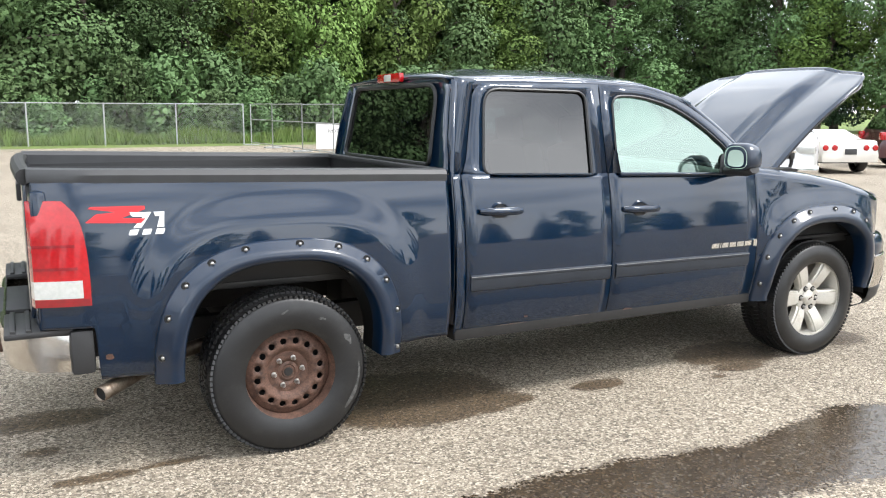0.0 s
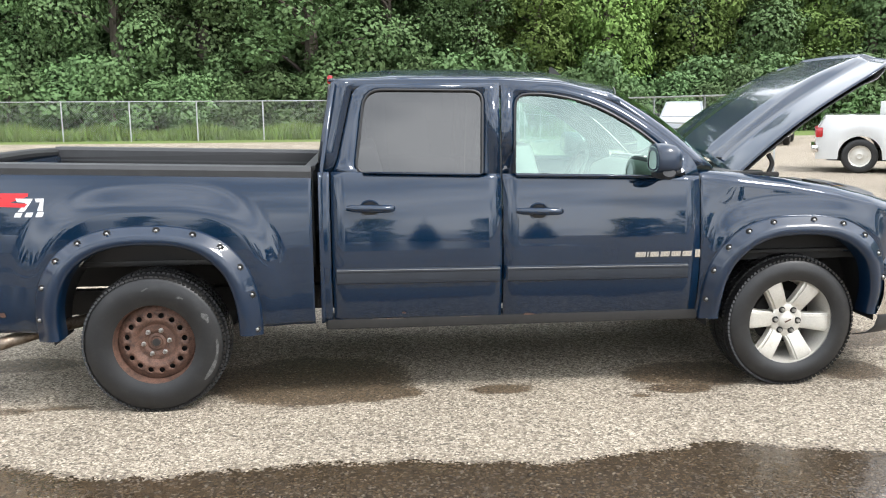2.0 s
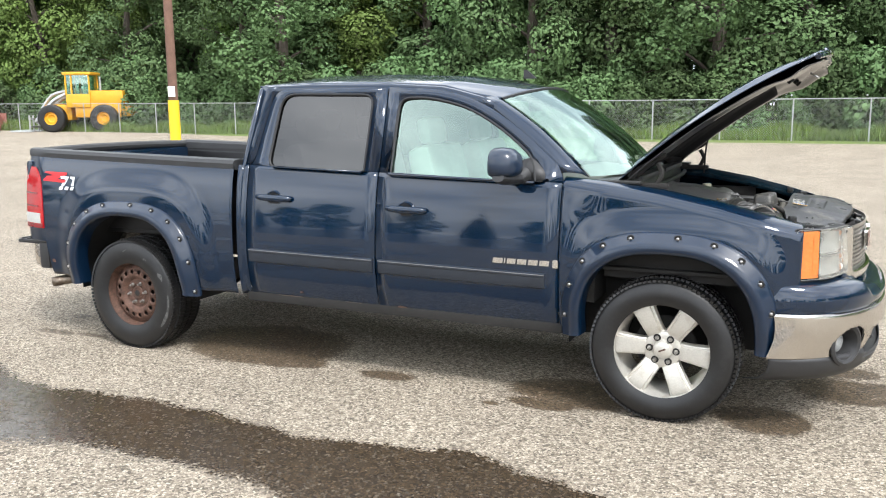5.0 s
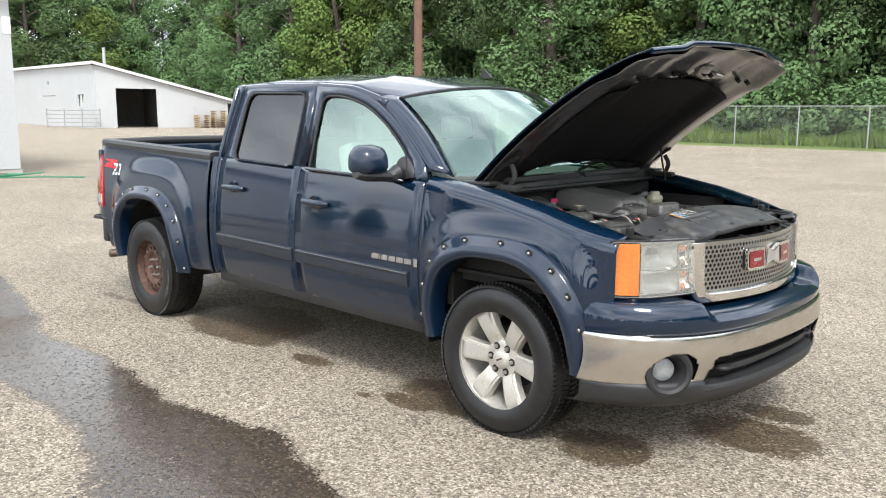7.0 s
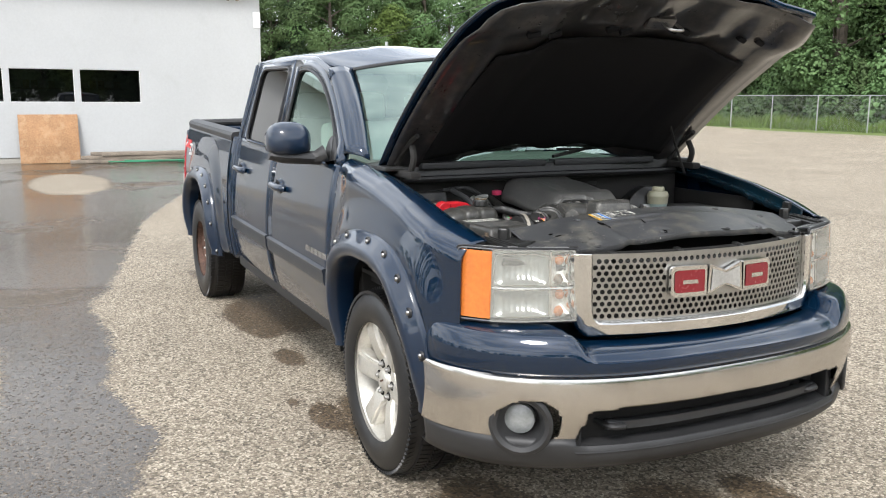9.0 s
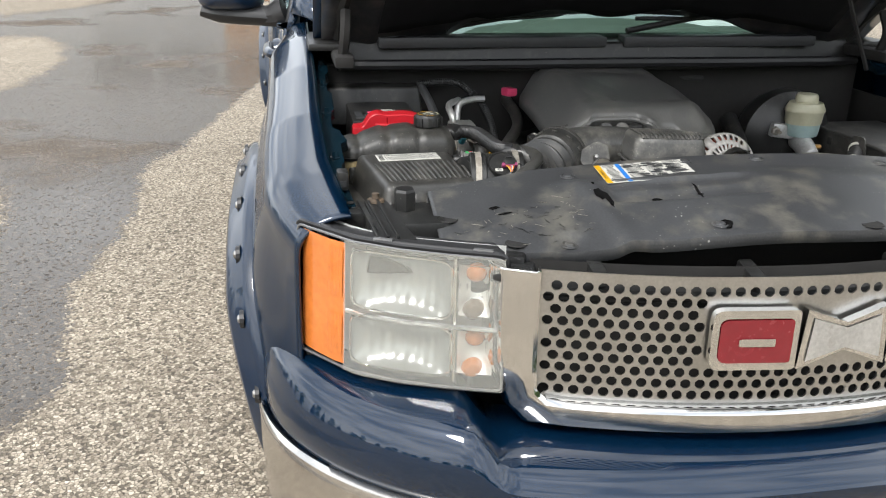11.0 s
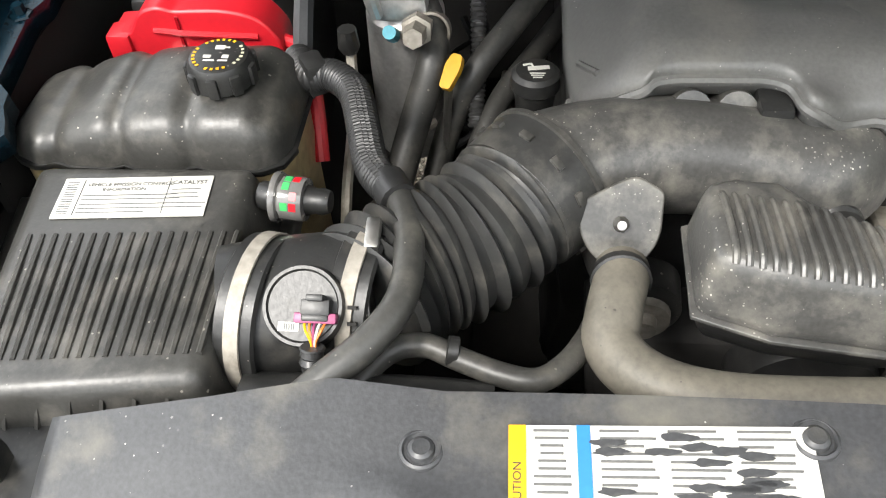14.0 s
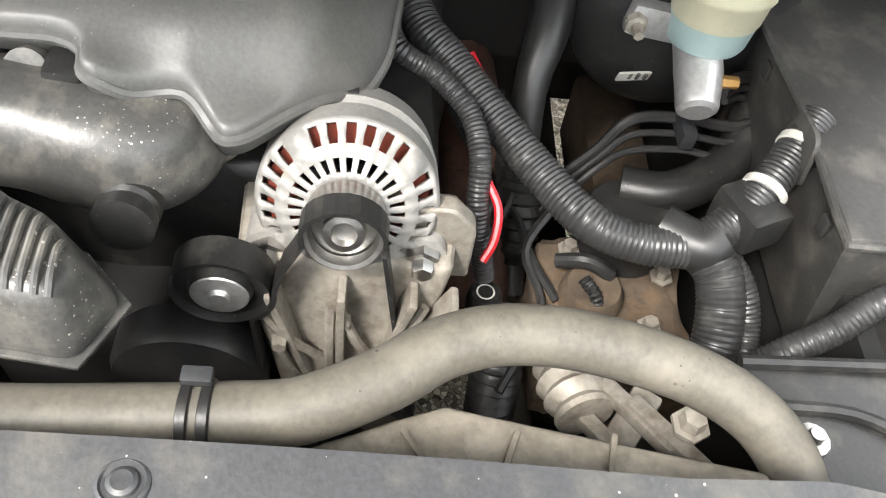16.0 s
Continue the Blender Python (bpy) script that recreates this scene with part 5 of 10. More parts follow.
BAY_CAP = surf("gritty_black_plastic", (0.018, 0.018, 0.018), 0.35, 0, 0.4, 40, 200, 0.7, 0.003, speck=((0.4, 0.4, 0.38), 220, 0.5))
BULB_AMBER = surf("amber_bulb", (0.50, 0.16, 0.03), 0.25, 0, 0.2, 30, 90, 0.05, coat=0.6)
BOWL = surf("hazed_bowl", (0.40, 0.415, 0.40), 0.22, 0.5, 0.1, 14, 120, 0.05)
for s in (-1, 1):
    lamp = part("headlamp", lamp_sheet(0.0, 1.0, 0.0, 1.0, -0.060, s), REFLECT, truck, "clear headlamp with an amber corner marker")
    part("amber_marker", lamp_sheet(0.025, 0.235, 0.035, 0.965, 0.000, s, 14, 12), AMBER, lamp, "amber lens")
    for v0, v1 in ((0.10, 0.42), (0.56, 0.92)):
        part("marker_reflex", lamp_sheet(0.155, 0.225, v0, v1, 0.0025, s, 30, 4, 0, 0.0008), AMBER, lamp, "amber prism strip")
    for v0, v1 in ((0.50, 0.93), (0.06, 0.435)):
        part("bowl", lamp_sheet(0.255, 0.745, v0, v1, -0.010, s, 64, 14, 0.034, 0.0007), BOWL, lamp, "fluted grey reflector bowl")
        part("bowl_rim", lamp_loop(0.255, 0.745, v0, v1, -0.008, s, 0.0026), CHROME, lamp)
        a, b = v0 + (v1 - v0) * 0.08, v0 + (v1 - v0) * 0.95
        part("signal_cell", lamp_sheet(0.775, 0.945, a, b, -0.012, s, 10, 10, 0.026), REFLECT, lamp)
        q = lamp_pt(0.86, v0 + (v1 - v0) * 0.80, -0.022)
        part("signal_bulb", lathe([(0, 0.014), (0.010, 0.011), (0.0165, 0.003), (0.018, -0.004)], Matrix.Translation((q.x, s * q.y, q.z)) @ Matrix.Rotation(radians(90), 4, "Y"), 18), BULB_AMBER, lamp, "amber bulb")
        q = lamp_pt(0.85, v0 + (v1 - v0) * 0.16, -0.020)
        # one right-hand bulb takes a darker copy, with shade put into its colour
        part("signal_bulb", lathe([(0, 0.012), (0.012, 0.009), (0.018, 0.002), (0.020, -0.004)], Matrix.Translation((q.x, s * q.y, q.z)) @ Matrix.Rotation(radians(90), 4, "Y"), 18), surf("shaded_bulb", (0.22, 0.17, 0.13), 0.2, 0.4, 0.2, 30, 90, 0.05) if s < 0 and v0 > 0.3 else BULB_AMBER, lamp)
    part("cell_edge", lamp_sheet(0.755, 0.768, 0.03, 0.97, -0.004, s, 3, 8), CHROME, lamp)
    bar = [lamp_pt(u, 0.467 + 0.03 * max(0.0, 0.22 - u) / 0.22, 0.001) for u in np.linspace(0.245, 0.965, 20)]
    part("divider", tube([(q.x, s * q.y, q.z) for q in bar], 0.0048, 8, 2), CHROME, lamp)
    lens = part("lens", lamp_sheet(0.236, 1.0, 0.0, 1.0, 0.006, s, 24, 8), CLEAR, lamp, "slightly hazed clear lens")
    lens.visible_shadow = False
    part("lamp_rim", lamp_loop(0.004, 0.996, 0.006, 0.994, 0.003, s, 0.0026, 0.05), TRIM, lamp, "pale lens edge")
    part("lamp_gasket", lamp_loop(-0.006, 1.010, -0.012, 1.010, -0.004, s, 0.0045, 0.05), SEAL, lamp)
    cap_m = Matrix.Translation((grille_x(0.545) - 0.034, s * 0.540, 1.014)) @ Matrix.Rotation(radians(s * 21), 4, "Z")
    part("surround_cap", boxed((0, 0, 0), (0.066, 0.070, 0.020), None, 0.006), BAY_CAP, grille, "dusty black cap").matrix_basis = cap_m
    part("cap_lug", boxed((-0.030, 0, 0.012), (0.030, 0.036, 0.022), None, 0.006), BAY_CAP, grille).matrix_basis = cap_m

    # filler between lamp and fender, lamp and hood line
    bm = bmesh.new()
    grid(bm, [[(q.x - 0.004, s * q.y, q.z + 0.001), (q.x - 0.014, s * q.y, q.z + 0.007), (q.x - 0.030, s * min(q.y, 0.86), q.z + 0.004), (q.x - 0.085, s * min(q.y, 0.84), q.z - 0.004), (q.x - 0.09, s * min(q.y, 0.835), q.z - 0.05)] for q in (lamp_pt(u, 1.0) for u in np.linspace(0.12, 1, 16))])
    part("lamp_top", bm, PLASTIC, truck, "", 35, 0.004)
    for u in (0.42, 0.90):
        q = lamp_pt(u, 1.0)
        part("lamp_tab", boxed((q.x - 0.012, s * q.y, q.z + 0.007), (0.010, 0.034, 0.005), Matrix.Rotation(radians(s * 22), 4, "Z"), 0.002), TRIM, lamp)

# open hood, built shut and swung up about its rear hinges
HINGE = Vector((3.385, 0, 1.262))


def hood_z(x, y):
    w = abs(y)
    base = 1.292 - 0.1585 * (x - 3.25) ** 2
    dome = 0.050 * (1 - smooth01(0.36, 0.50, w)) * smooth01(3.25, 3.45, x) * (1 - 0.4 * smooth01(4.2, 4.55, x))
    side = -0.012 * (w / 0.8) ** 4
    scoop = -0.012 * (smooth01(0.30, 0.33, w) - smooth01(0.36, 0.40, w)) * smooth01(3.4, 3.5, x) * smooth01(4.1, 3.8, x)
    return base + dome + side + scoop


def hood_edge(v):
    """The outline of the hood: half-width along v from hinge to nose."""
    return float(np.interp(v, [0, 0.05, 0.3, 0.7, 0.85, 0.95, 1.0], [0.80, 0.828, 0.830, 0.825, 0.810, 0.775, 0.70]))


def hood_grid(off, shrink, x0, x1, n=41, k=26, wav=0.0):
    bm, rows = bmesh.new(), []
    for j in range(k):
        v = j / (k - 1)
        row = []
        for i in range(n):
            u = -1 + 2 * i / (n - 1)
            y = u * hood_edge(v) * shrink
            bow = 0.10 * (1 - (y / 0.79) ** 2)
            x = x0 + (x1 - x0) * v + bow * (v ** 3) + 0.12 * (1 - (y / 0.79) ** 2) * (1 - v) ** 2
            row.append((x, y, hood_z(x, y) + off + wav * math.sin(x * 21) * math.sin(y * 17)))
        rows.append(row)
    grid(bm, rows)
    return bm


hood = new("hood")
tagged(hood, "raised navy hood with black underside padding")
hood.parent = truck
hood.matrix_basis = Matrix.Translation(HINGE) @ Matrix.Rotation(radians(-46), 4, "Y") @ Matrix.Translation(-HINGE)
before = set(bpy.data.objects)
part("hood_skin", hood_grid(0, 1.0, 3.30, 4.46), PAINT, None, "", 40, 0.004)
PAD = surf("hood_padding", (0.006, 0.006, 0.007), 0.85, 0, 0.2, 10, 120, 0.2, spec=0.2)
GRIME = surf("dusty_inner_panel", (0.018, 0.018, 0.020), 0.3, 0, 0.35, 8, 90, 0.1, alt=(0.065, 0.056, 0.050), alt_at=(0.45, 0.75), coat=0.7)


def inner_frame():
    bm = hood_grid(-0.030, 0.975, 3.325, 4.44, 41, 30)
    for v in bm.verts:
        x, y = v.co.x, v.co.y
        u = abs(y) / 0.78
        v.co.z += -0.022 * math.exp(-((u - 0.86) / 0.08) ** 2) - 0.02 * math.exp(-((x - 4.32) / 0.06) ** 2)
        v.co.z += 0.012 * math.sin(y * 16) * smooth01(4.18, 4.28, x)
    return bm


part("hood_inner_panel", inner_frame(), GRIME, None, "dusty dark inner panel", 50, 0.004)


def padding():
    bm, rows = bmesh.new(), []
    for j in range(24):
        v = j / 23
        x = 3.46 + 0.66 * v
        w = 0.66 - 0.05 * v
        row = []
        for i in range(35):
            u = -1 + 2 * i / 34
            y = u * w
            rear = 0.035 * (0.5 + 0.5 * math.cos(u * math.pi * 4)) * (1 - v) ** 3
            xx = x + 0.10 * (1 - u * u) * v - rear + 0.03
            row.append((xx, y, hood_z(xx, y) - 0.046 - 0.012 * (1 - u ** 8) * (1 - (2 * v - 1) ** 8)))
        rows.append(row)
    grid(bm, rows)
    return bm


part("hood_padding", padding(), PAD, None, "black fibre padding", 60, 0.008)
slot = lambda x, y, lx, ly, r=0: boxed((x, y, hood_z(x, y) - 0.0555 + 0.012 * math.sin(y * 16) * smooth01(4.18, 4.28, x)), (lx, ly, 0.022), Matrix.Rotation(radians(r), 4, "Z"), 0.006)
for y in (-0.55, -0.46, -0.18, -0.12, 0.12, 0.18, 0.46, 0.55):
    part("panel_slot", slot(4.31, y, 0.022, 0.05, 20 if y > 0 else -20), PAD, None)
part("latch_striker", tube([(4.40, -0.03, 1.03), (4.41, -0.03, 0.985), (4.41, 0.03, 0.985), (4.40, 0.03, 1.03)], 0.006, 8, 4), STEEL, None)
part("latch_plate", slot(4.37, 0, 0.05, 0.13), GRIME, None)
lip_line = []
for i in range(33):
    y = (-1 + i / 16) * hood_edge(1.0) * 0.985
    x = 4.455 + 0.10 * (1 - (y / 0.79) ** 2)
    lip_line.append((x, y, hood_z(x, y) - 0.012))
part("hood_lip", tube(lip_line, 0.015, 10, 2), PAINT, None, "rolled navy front lip")
for o in set(bpy.data.objects) - before:
    o.parent = hood
for s in (-1, 1):
    part("hinge_arm", tube([(3.40, s * 0.76, 1.22), (3.44, s * 0.76, 1.30), (3.50, s * 0.755, 1.345), (3.60, s * 0.745, 1.40)], [0.014, 0.018, 0.016, 0.012], 6, 5), DARK, truck, "black hinge arm")
    part("hinge_base", boxed((3.50, s * 0.76, 1.235), (0.24, 0.05, 0.03), None, 0.01), DARK, truck)
    part("hinge_link", tube([(3.56, s * 0.76, 1.24), (3.585, s * 0.755, 1.30), (3.56, s * 0.75, 1.355)], 0.014, 6, 5), DARK, truck)
part("hood_strut", tube([(3.60, 0.70, 1.20), (3.62, 0.60, 1.38), (3.66, 0.52, 1.50)], 0.006, 6, 5), DARK, truck)

# rust blooms and dirt along the sills
rg = np.random.default_rng(31)
for s in (-1, 1):
    for x, z, w, h in ((2.10, 0.462, 0.07, 0.030), (2.20, 0.452, 0.16, 0.016), (2.46, 0.448, 0.20, 0.012), (1.75, 0.462, 0.14, 0.010), (1.30, 0.466, 0.22, 0.008), (2.80, 0.440, 0.16, 0.014), (-0.78, 0.560, 0.035, 0.030), (1.38, 0.50, 0.03, 0.012)):
        rim_pts = [(x + w / 2 * math.cos(a) * (0.75 + 0.4 * rg.random()), z + h / 2 * math.sin(a) * (0.7 + 0.5 * rg.random())) for a in np.linspace(0, 2 * math.pi, 15)[:-1]]
        part("rust_bloom", plate(rim_pts, [], lambda u, v: (u, s * (half(u, max(v, 0.41)) + 0.002), v)), RUST if w < 0.1 else DIRTY_SILL, truck, "", 0)

# name marks and decals as plain shapes
for s in (-1, 1):
    for k, (x0, x1) in enumerate(((2.70, 2.76), (2.768, 2.776), (2.786, 2.836), (2.846, 2.90), (2.91, 2.965), (2.975, 3.03))):
        part("name_badge", plate([(x0, 0.793 - 0.0 * k), (x1, 0.793), (x1 + 0.004, 0.822), (x0 + 0.004, 0.822)], [], lambda u, v: (u, s * (half(u, v) + 0.004), v)), CHROME, truck, "chrome name bars" if k == 0 else "", 0, 0.004)
    part("series_badge", plate(rounded([(3.052, 0.785, 0.006), (3.052, 0.83, 0.006), (3.082, 0.83, 0.006), (3.082, 0.785, 0.006)]), [], lambda u, v: (u, s * (half(u, v) + 0.004), v)), CHROME, truck, "", 0, 0.004)
    dz = lambda u, v: (u, s * (half(u, v) + 0.0025), v)
    part("bed_decal", plate([(-0.845, 1.150), (-0.80, 1.184), (-0.72, 1.190), (-0.83, 1.190 + 0.018), (-0.82, 1.216), (-0.60, 1.212), (-0.60, 1.197), (-0.70, 1.163), (-0.60, 1.158), (-0.62, 1.138)], [], dz), DECAL_RED, truck, "red and white decal", 0)
    part("bed_decal", plate([(-0.655, 1.118), (-0.61, 1.165), (-0.655, 1.168), (-0.665, 1.186), (-0.575, 1.184), (-0.59, 1.16), (-0.62, 1.118)], [], dz), DECAL_WHITE, truck, "", 0)
    part("bed_decal", plate([(-0.555, 1.118), (-0.54, 1.165), (-0.56, 1.166), (-0.565, 1.184), (-0.52, 1.184), (-0.525, 1.118)], [], dz), DECAL_WHITE, truck, "", 0)
    for k in range(3):
        part("bed_decal", plate([(-0.675 + 0.055 * k, 1.088), (-0.665 + 0.055 * k, 1.112), (-0.63 + 0.055 * k, 1.112), (-0.64 + 0.055 * k, 1.088)], [], dz), DECAL_WHITE, truck, "", 0)
    part("reflector_stud", lathe([(0, 0.006), (0.006, 0.004), (0.008, 0)], Matrix.Translation((-0.80, s * 0.974, 0.85)) @ Matrix.Rotation(radians(-90 * s), 4, "X"), 10), DECAL_WHITE, truck)

# ---- surroundings ----
GALV = surf("galvanised_steel", (0.42, 0.43, 0.43), 0.5, 0.6, 0.2, 6, 60, 0.1)
LEAF = surf("leaves", (0.094, 0.152, 0.060), 0.6, 0, 0.3, 0.5, 4, 0, per="both", spec=0.15)
LEAF_LIGHT = surf("light_leaves", (0.125, 0.195, 0.050), 0.6, 0, 0.3, 0.5, 4, 0, per="both", spec=0.15)
NEEDLE = surf("needles", (0.03, 0.062, 0.028), 0.6, 0, 0.3, 0.5, 4, 0, per="both", spec=0.3)
BARK = surf("bark", (0.085, 0.070, 0.055), 0.9, 0, 0.4, 5, 30, 0.6, 0.02)
GRASS = surf("long_grass", (0.13, 0.19, 0.045), 0.7, 0, 0.3, 0.6, 3, 0, per="island", spec=0.2)
CLADDING = surf("white_cladding", (0.50, 0.51, 0.515), 0.55, 0, 0.05, 0.7, 20, 0.05, alt=(0.42, 0.43, 0.42), alt_at=(0.58, 0.95))
ROOFING = surf("roof_sheet", (0.55, 0.56, 0.56), 0.5, 0.2, 0.1, 1, 20, 0.1)
TIMBER = surf("grey_timber", (0.24, 0.20, 0.16), 0.85, 0, 0.35, 4, 40, 0.4)
PALLET = surf("pallet_timber", (0.38, 0.27, 0.15), 0.85, 0, 0.35, 4, 40, 0.4, per="object")
PLY = surf("plywood", (0.36, 0.20, 0.10), 0.75, 0, 0.3, 2.2, 30, 0.2, alt=(0.50, 0.33, 0.19), alt_at=(0.5, 0.75))
YELLOW = surf("machine_yellow", (0.68, 0.34, 0.02), 0.45, 0, 0.15, 2, 40, 0.1, alt=(0.36, 0.20, 0.06), alt_at=(0.62, 0.85))
SLEEVE = surf("yellow_sleeve", (0.78, 0.52, 0.02), 0.45, 0, 0.1, 2, 40, 0.05)
POLE_WOOD = surf("pole_timber", (0.15, 0.085, 0.06), 0.85, 0, 0.3, 3, 40, 0.4)
BUCKET = surf("rusty_red_steel", (0.28, 0.10, 0.075), 0.7, 0.1, 0.3, 3, 30, 0.3, alt=(0.36, 0.27, 0.2), alt_at=(0.5, 0.7))
HOSE = surf("green_hose", (0.04, 0.24, 0.13), 0.45, 0, 0.1, 6, 60, 0.05)
INSIDE = surf("dim_interior", (0.12, 0.12, 0.115), 0.9, 0, 0.3, 0.8, 10, 0.1)
CONCRETE = surf("concrete", (0.42, 0.40, 0.36), 0.9, 0, 0.15, 1.2, 40, 0.3)
rng = np.random.default_rng(5)

# chain-link fence along the far side
FY, FX0, FX1 = 35.2, -52.4, 8.6
fence = thing("chain_link_fence", ((FX0 + FX1) / 2, FY, lift(-20, FY)), "galvanised chain-link fence along the grass", "fence")
zf = lambda x: lift(x, FY)
post_me = tube([(0, 0, -0.3), (0, 0, 1.0), (0, 0, 1.86)], 0.032, 8, 1)
me = bpy.data.meshes.new("post")
post_me.to_mesh(me)
post_me.free()
me.materials.append(GALV)
x = FX0
while x <= FX1 + 0.1:
    o = new("post", me)
    o.parent = fence
    o.matrix_parent_inverse = fence.matrix_basis.inverted()
    o.matrix_basis = Matrix.Translation((x, FY, zf(x)))
    x += 3.05
part("top_rail", tube([(x, FY, zf(x) + 1.83) for x in np.linspace(FX0, FX1, 24)], 0.022, 6, 1), GALV, fence)


def link_mesh(x0, x1, y0, y1, h, step=0.11, w=0.0055, zz=None):
    """Crossed wires of a chain-link sheet between two ground points."""
    bm = bmesh.new()
    d = Vector((x1 - x0, y1 - y0, 0))
    n = d.length
    d.normalize()
    k = -h
    while k < n:
        for s in (0, 1):
            a, b = max(0, k), min(n, k + h)
            if b > a:
                za, zb = (a - k), (b - k)
                if s:
                    za, zb = h - za, h - zb
                p, q = Vector((x0, y0, za)) + d * a, Vector((x0, y0, zb)) + d * b
                p.z += zz(p.x) if zz else 0
                q.z += zz(q.x) if zz else 0
                vs = V(bm, [p, p + d * w, q + d * w, q])
                bm.faces.new(vs)
        k += step
    return bm


part("wire_mesh", link_mesh(FX0, FX1, FY - 0.02, FY - 0.02, 1.8, zz=zf), GALV, fence, "woven wire", 0)


def fence_panel(x0, y0, x1, y1, h=1.85, feet=True):
    """A free-standing framed wire panel."""
    p = thing("fence_panel", ((x0 + x1) / 2, (y0 + y1) / 2, lift(x0, y0)), "free-standing framed wire fence panel", "fence panel", "temporary fence panels")
    z0 = lift(x0, y0)
    for a in ((x0, y0), (x1, y1)):
        part("post", tube([(*a, z0 + 0.03), (*a, z0 + h)], 0.024, 8, 1), GALV, p)
        if feet:
            part("foot", boxed((*a, z0 + 0.02), (0.7, 0.3, 0.04), None, 0.01), GALV, p)
    for z in (0.12, 0.62 * h, h - 0.02):
        part("rail", tube([(x0, y0, z0 + z), (x1, y1, z0 + z)], 0.02, 8, 1), GALV, p)
    m = link_mesh(x0, x1, y0, y1, h - 0.1)
    for v in m.verts:
        v.co.z += z0 + 0.08
    part("wire_mesh", m, GALV, p, "", 0)


pts = [(8.6, 33.8), (8.7, 30.6), (9.0, 27.4), (9.15, 24.2), (9.2, 21.0), (9.3, 17.9), (9.5, 14.8), (9.8, 11.7)]
for a, b in zip(pts, pts[1:]):
    fence_panel(*a, *b)

# timber pole with a yellow sleeve and the wires it carries
PX, PYY = -16.9, 18.0
pole = thing("utility_pole", (PX, PYY, 0), "brown timber utility pole with a yellow sleeve", "utility pole")
zp = lift(PX, PYY)
part("shaft", tube([(PX, PYY, zp - 0.2), (PX, PYY, zp + 5), (PX, PYY, zp + 11)], [0.17, 0.15, 0.12], 14, 4), POLE_WOOD, pole)
part("sleeve", tube([(PX, PYY, zp), (PX, PYY, zp + 1.3), (PX, PYY, zp + 1.95)], 0.19, 16, 3), SLEEVE, pole, "yellow plastic sleeve")
part("sign", boxed((PX + 0.1, PYY - 0.18, zp + 2.25), (0.24, 0.02, 0.36), Matrix.Rotation(radians(30), 4, "Z"), 0.005), WHITE, pole, "small white notice")
part("cross_arm", boxed((PX, PYY, zp + 10.4), (0.12, 2.2, 0.12), None, 0.01), POLE_WOOD, pole)


def wire(a, b, sag, name="power_line"):
    a, b = Vector(a), Vector(b)
    pts = [a.lerp(b, t) - Vector((0, 0, sag * 4 * t * (1 - t))) for t in np.linspace(0, 1, 14)]
    w = part(name, tube(pts, 0.018, 5, 2), SEAL)
    tagged(w, "thin dark overhead wire strung from the pole", "wire", "overhead wires")


wire((PX, PYY, zp + 7.4), (-70, 24, 6.6), 0.6)
wire((PX, PYY, zp + 8.2), (34, 25, 7.2), 0.7)
wire((PX, PYY - 1, zp + 10.3), (90, 60, 14), 1.2)

# trees
def leaf_cloud(lobes, count, size, seed):
    """Small bent leaf sprays spread through and over the lobes of a crown."""
    g = np.random.default_rng(seed)
    vol = np.array([l[3] ** 2 for l in lobes])
    pick = g.choice(len(lobes), count, p=vol / vol.sum())
    verts, faces = [], []
    for i in range(count):
        cx, cy, cz, r = lobes[pick[i]]
        d = g.normal(size=3)
        d /= np.linalg.norm(d)
        rad = r * (0.70 + 0.34 * g.random() ** 0.5) * (1 + 0.16 * math.sin(5 * d[0] + 3 * pick[i]) * math.sin(6 * d[2] + pick[i]))
        c = np.array((cx, cy, cz)) + d * rad * np.array((1, 1, 0.82))
        n = d + g.normal(size=3) * 0.45 + np.array((0, 0, 0.45))
        n /= np.linalg.norm(n)
        t = np.cross(n, g.normal(size=3))
        t /= np.linalg.norm(t)
        b = np.cross(n, t)
        s = size * (0.55 + 0.9 * g.random())
        k = len(verts)
        droop = n * -0.25 * s
        verts += [tuple(c - t * s), tuple(c + b * s * 0.55 + droop * 0.2), tuple(c + t * s + droop), tuple(c - b * s * 0.5 + droop * 0.3), tuple(c + t * s * 0.3 - b * s * 0.95 + droop)]
        faces += [(k, k + 3, k + 1), (k + 1, k + 3, k + 2), (k + 3, k + 4, k + 2)]
    me = bpy.data.meshes.new("crown")
    me.from_pydata(verts, [], faces)
    return me


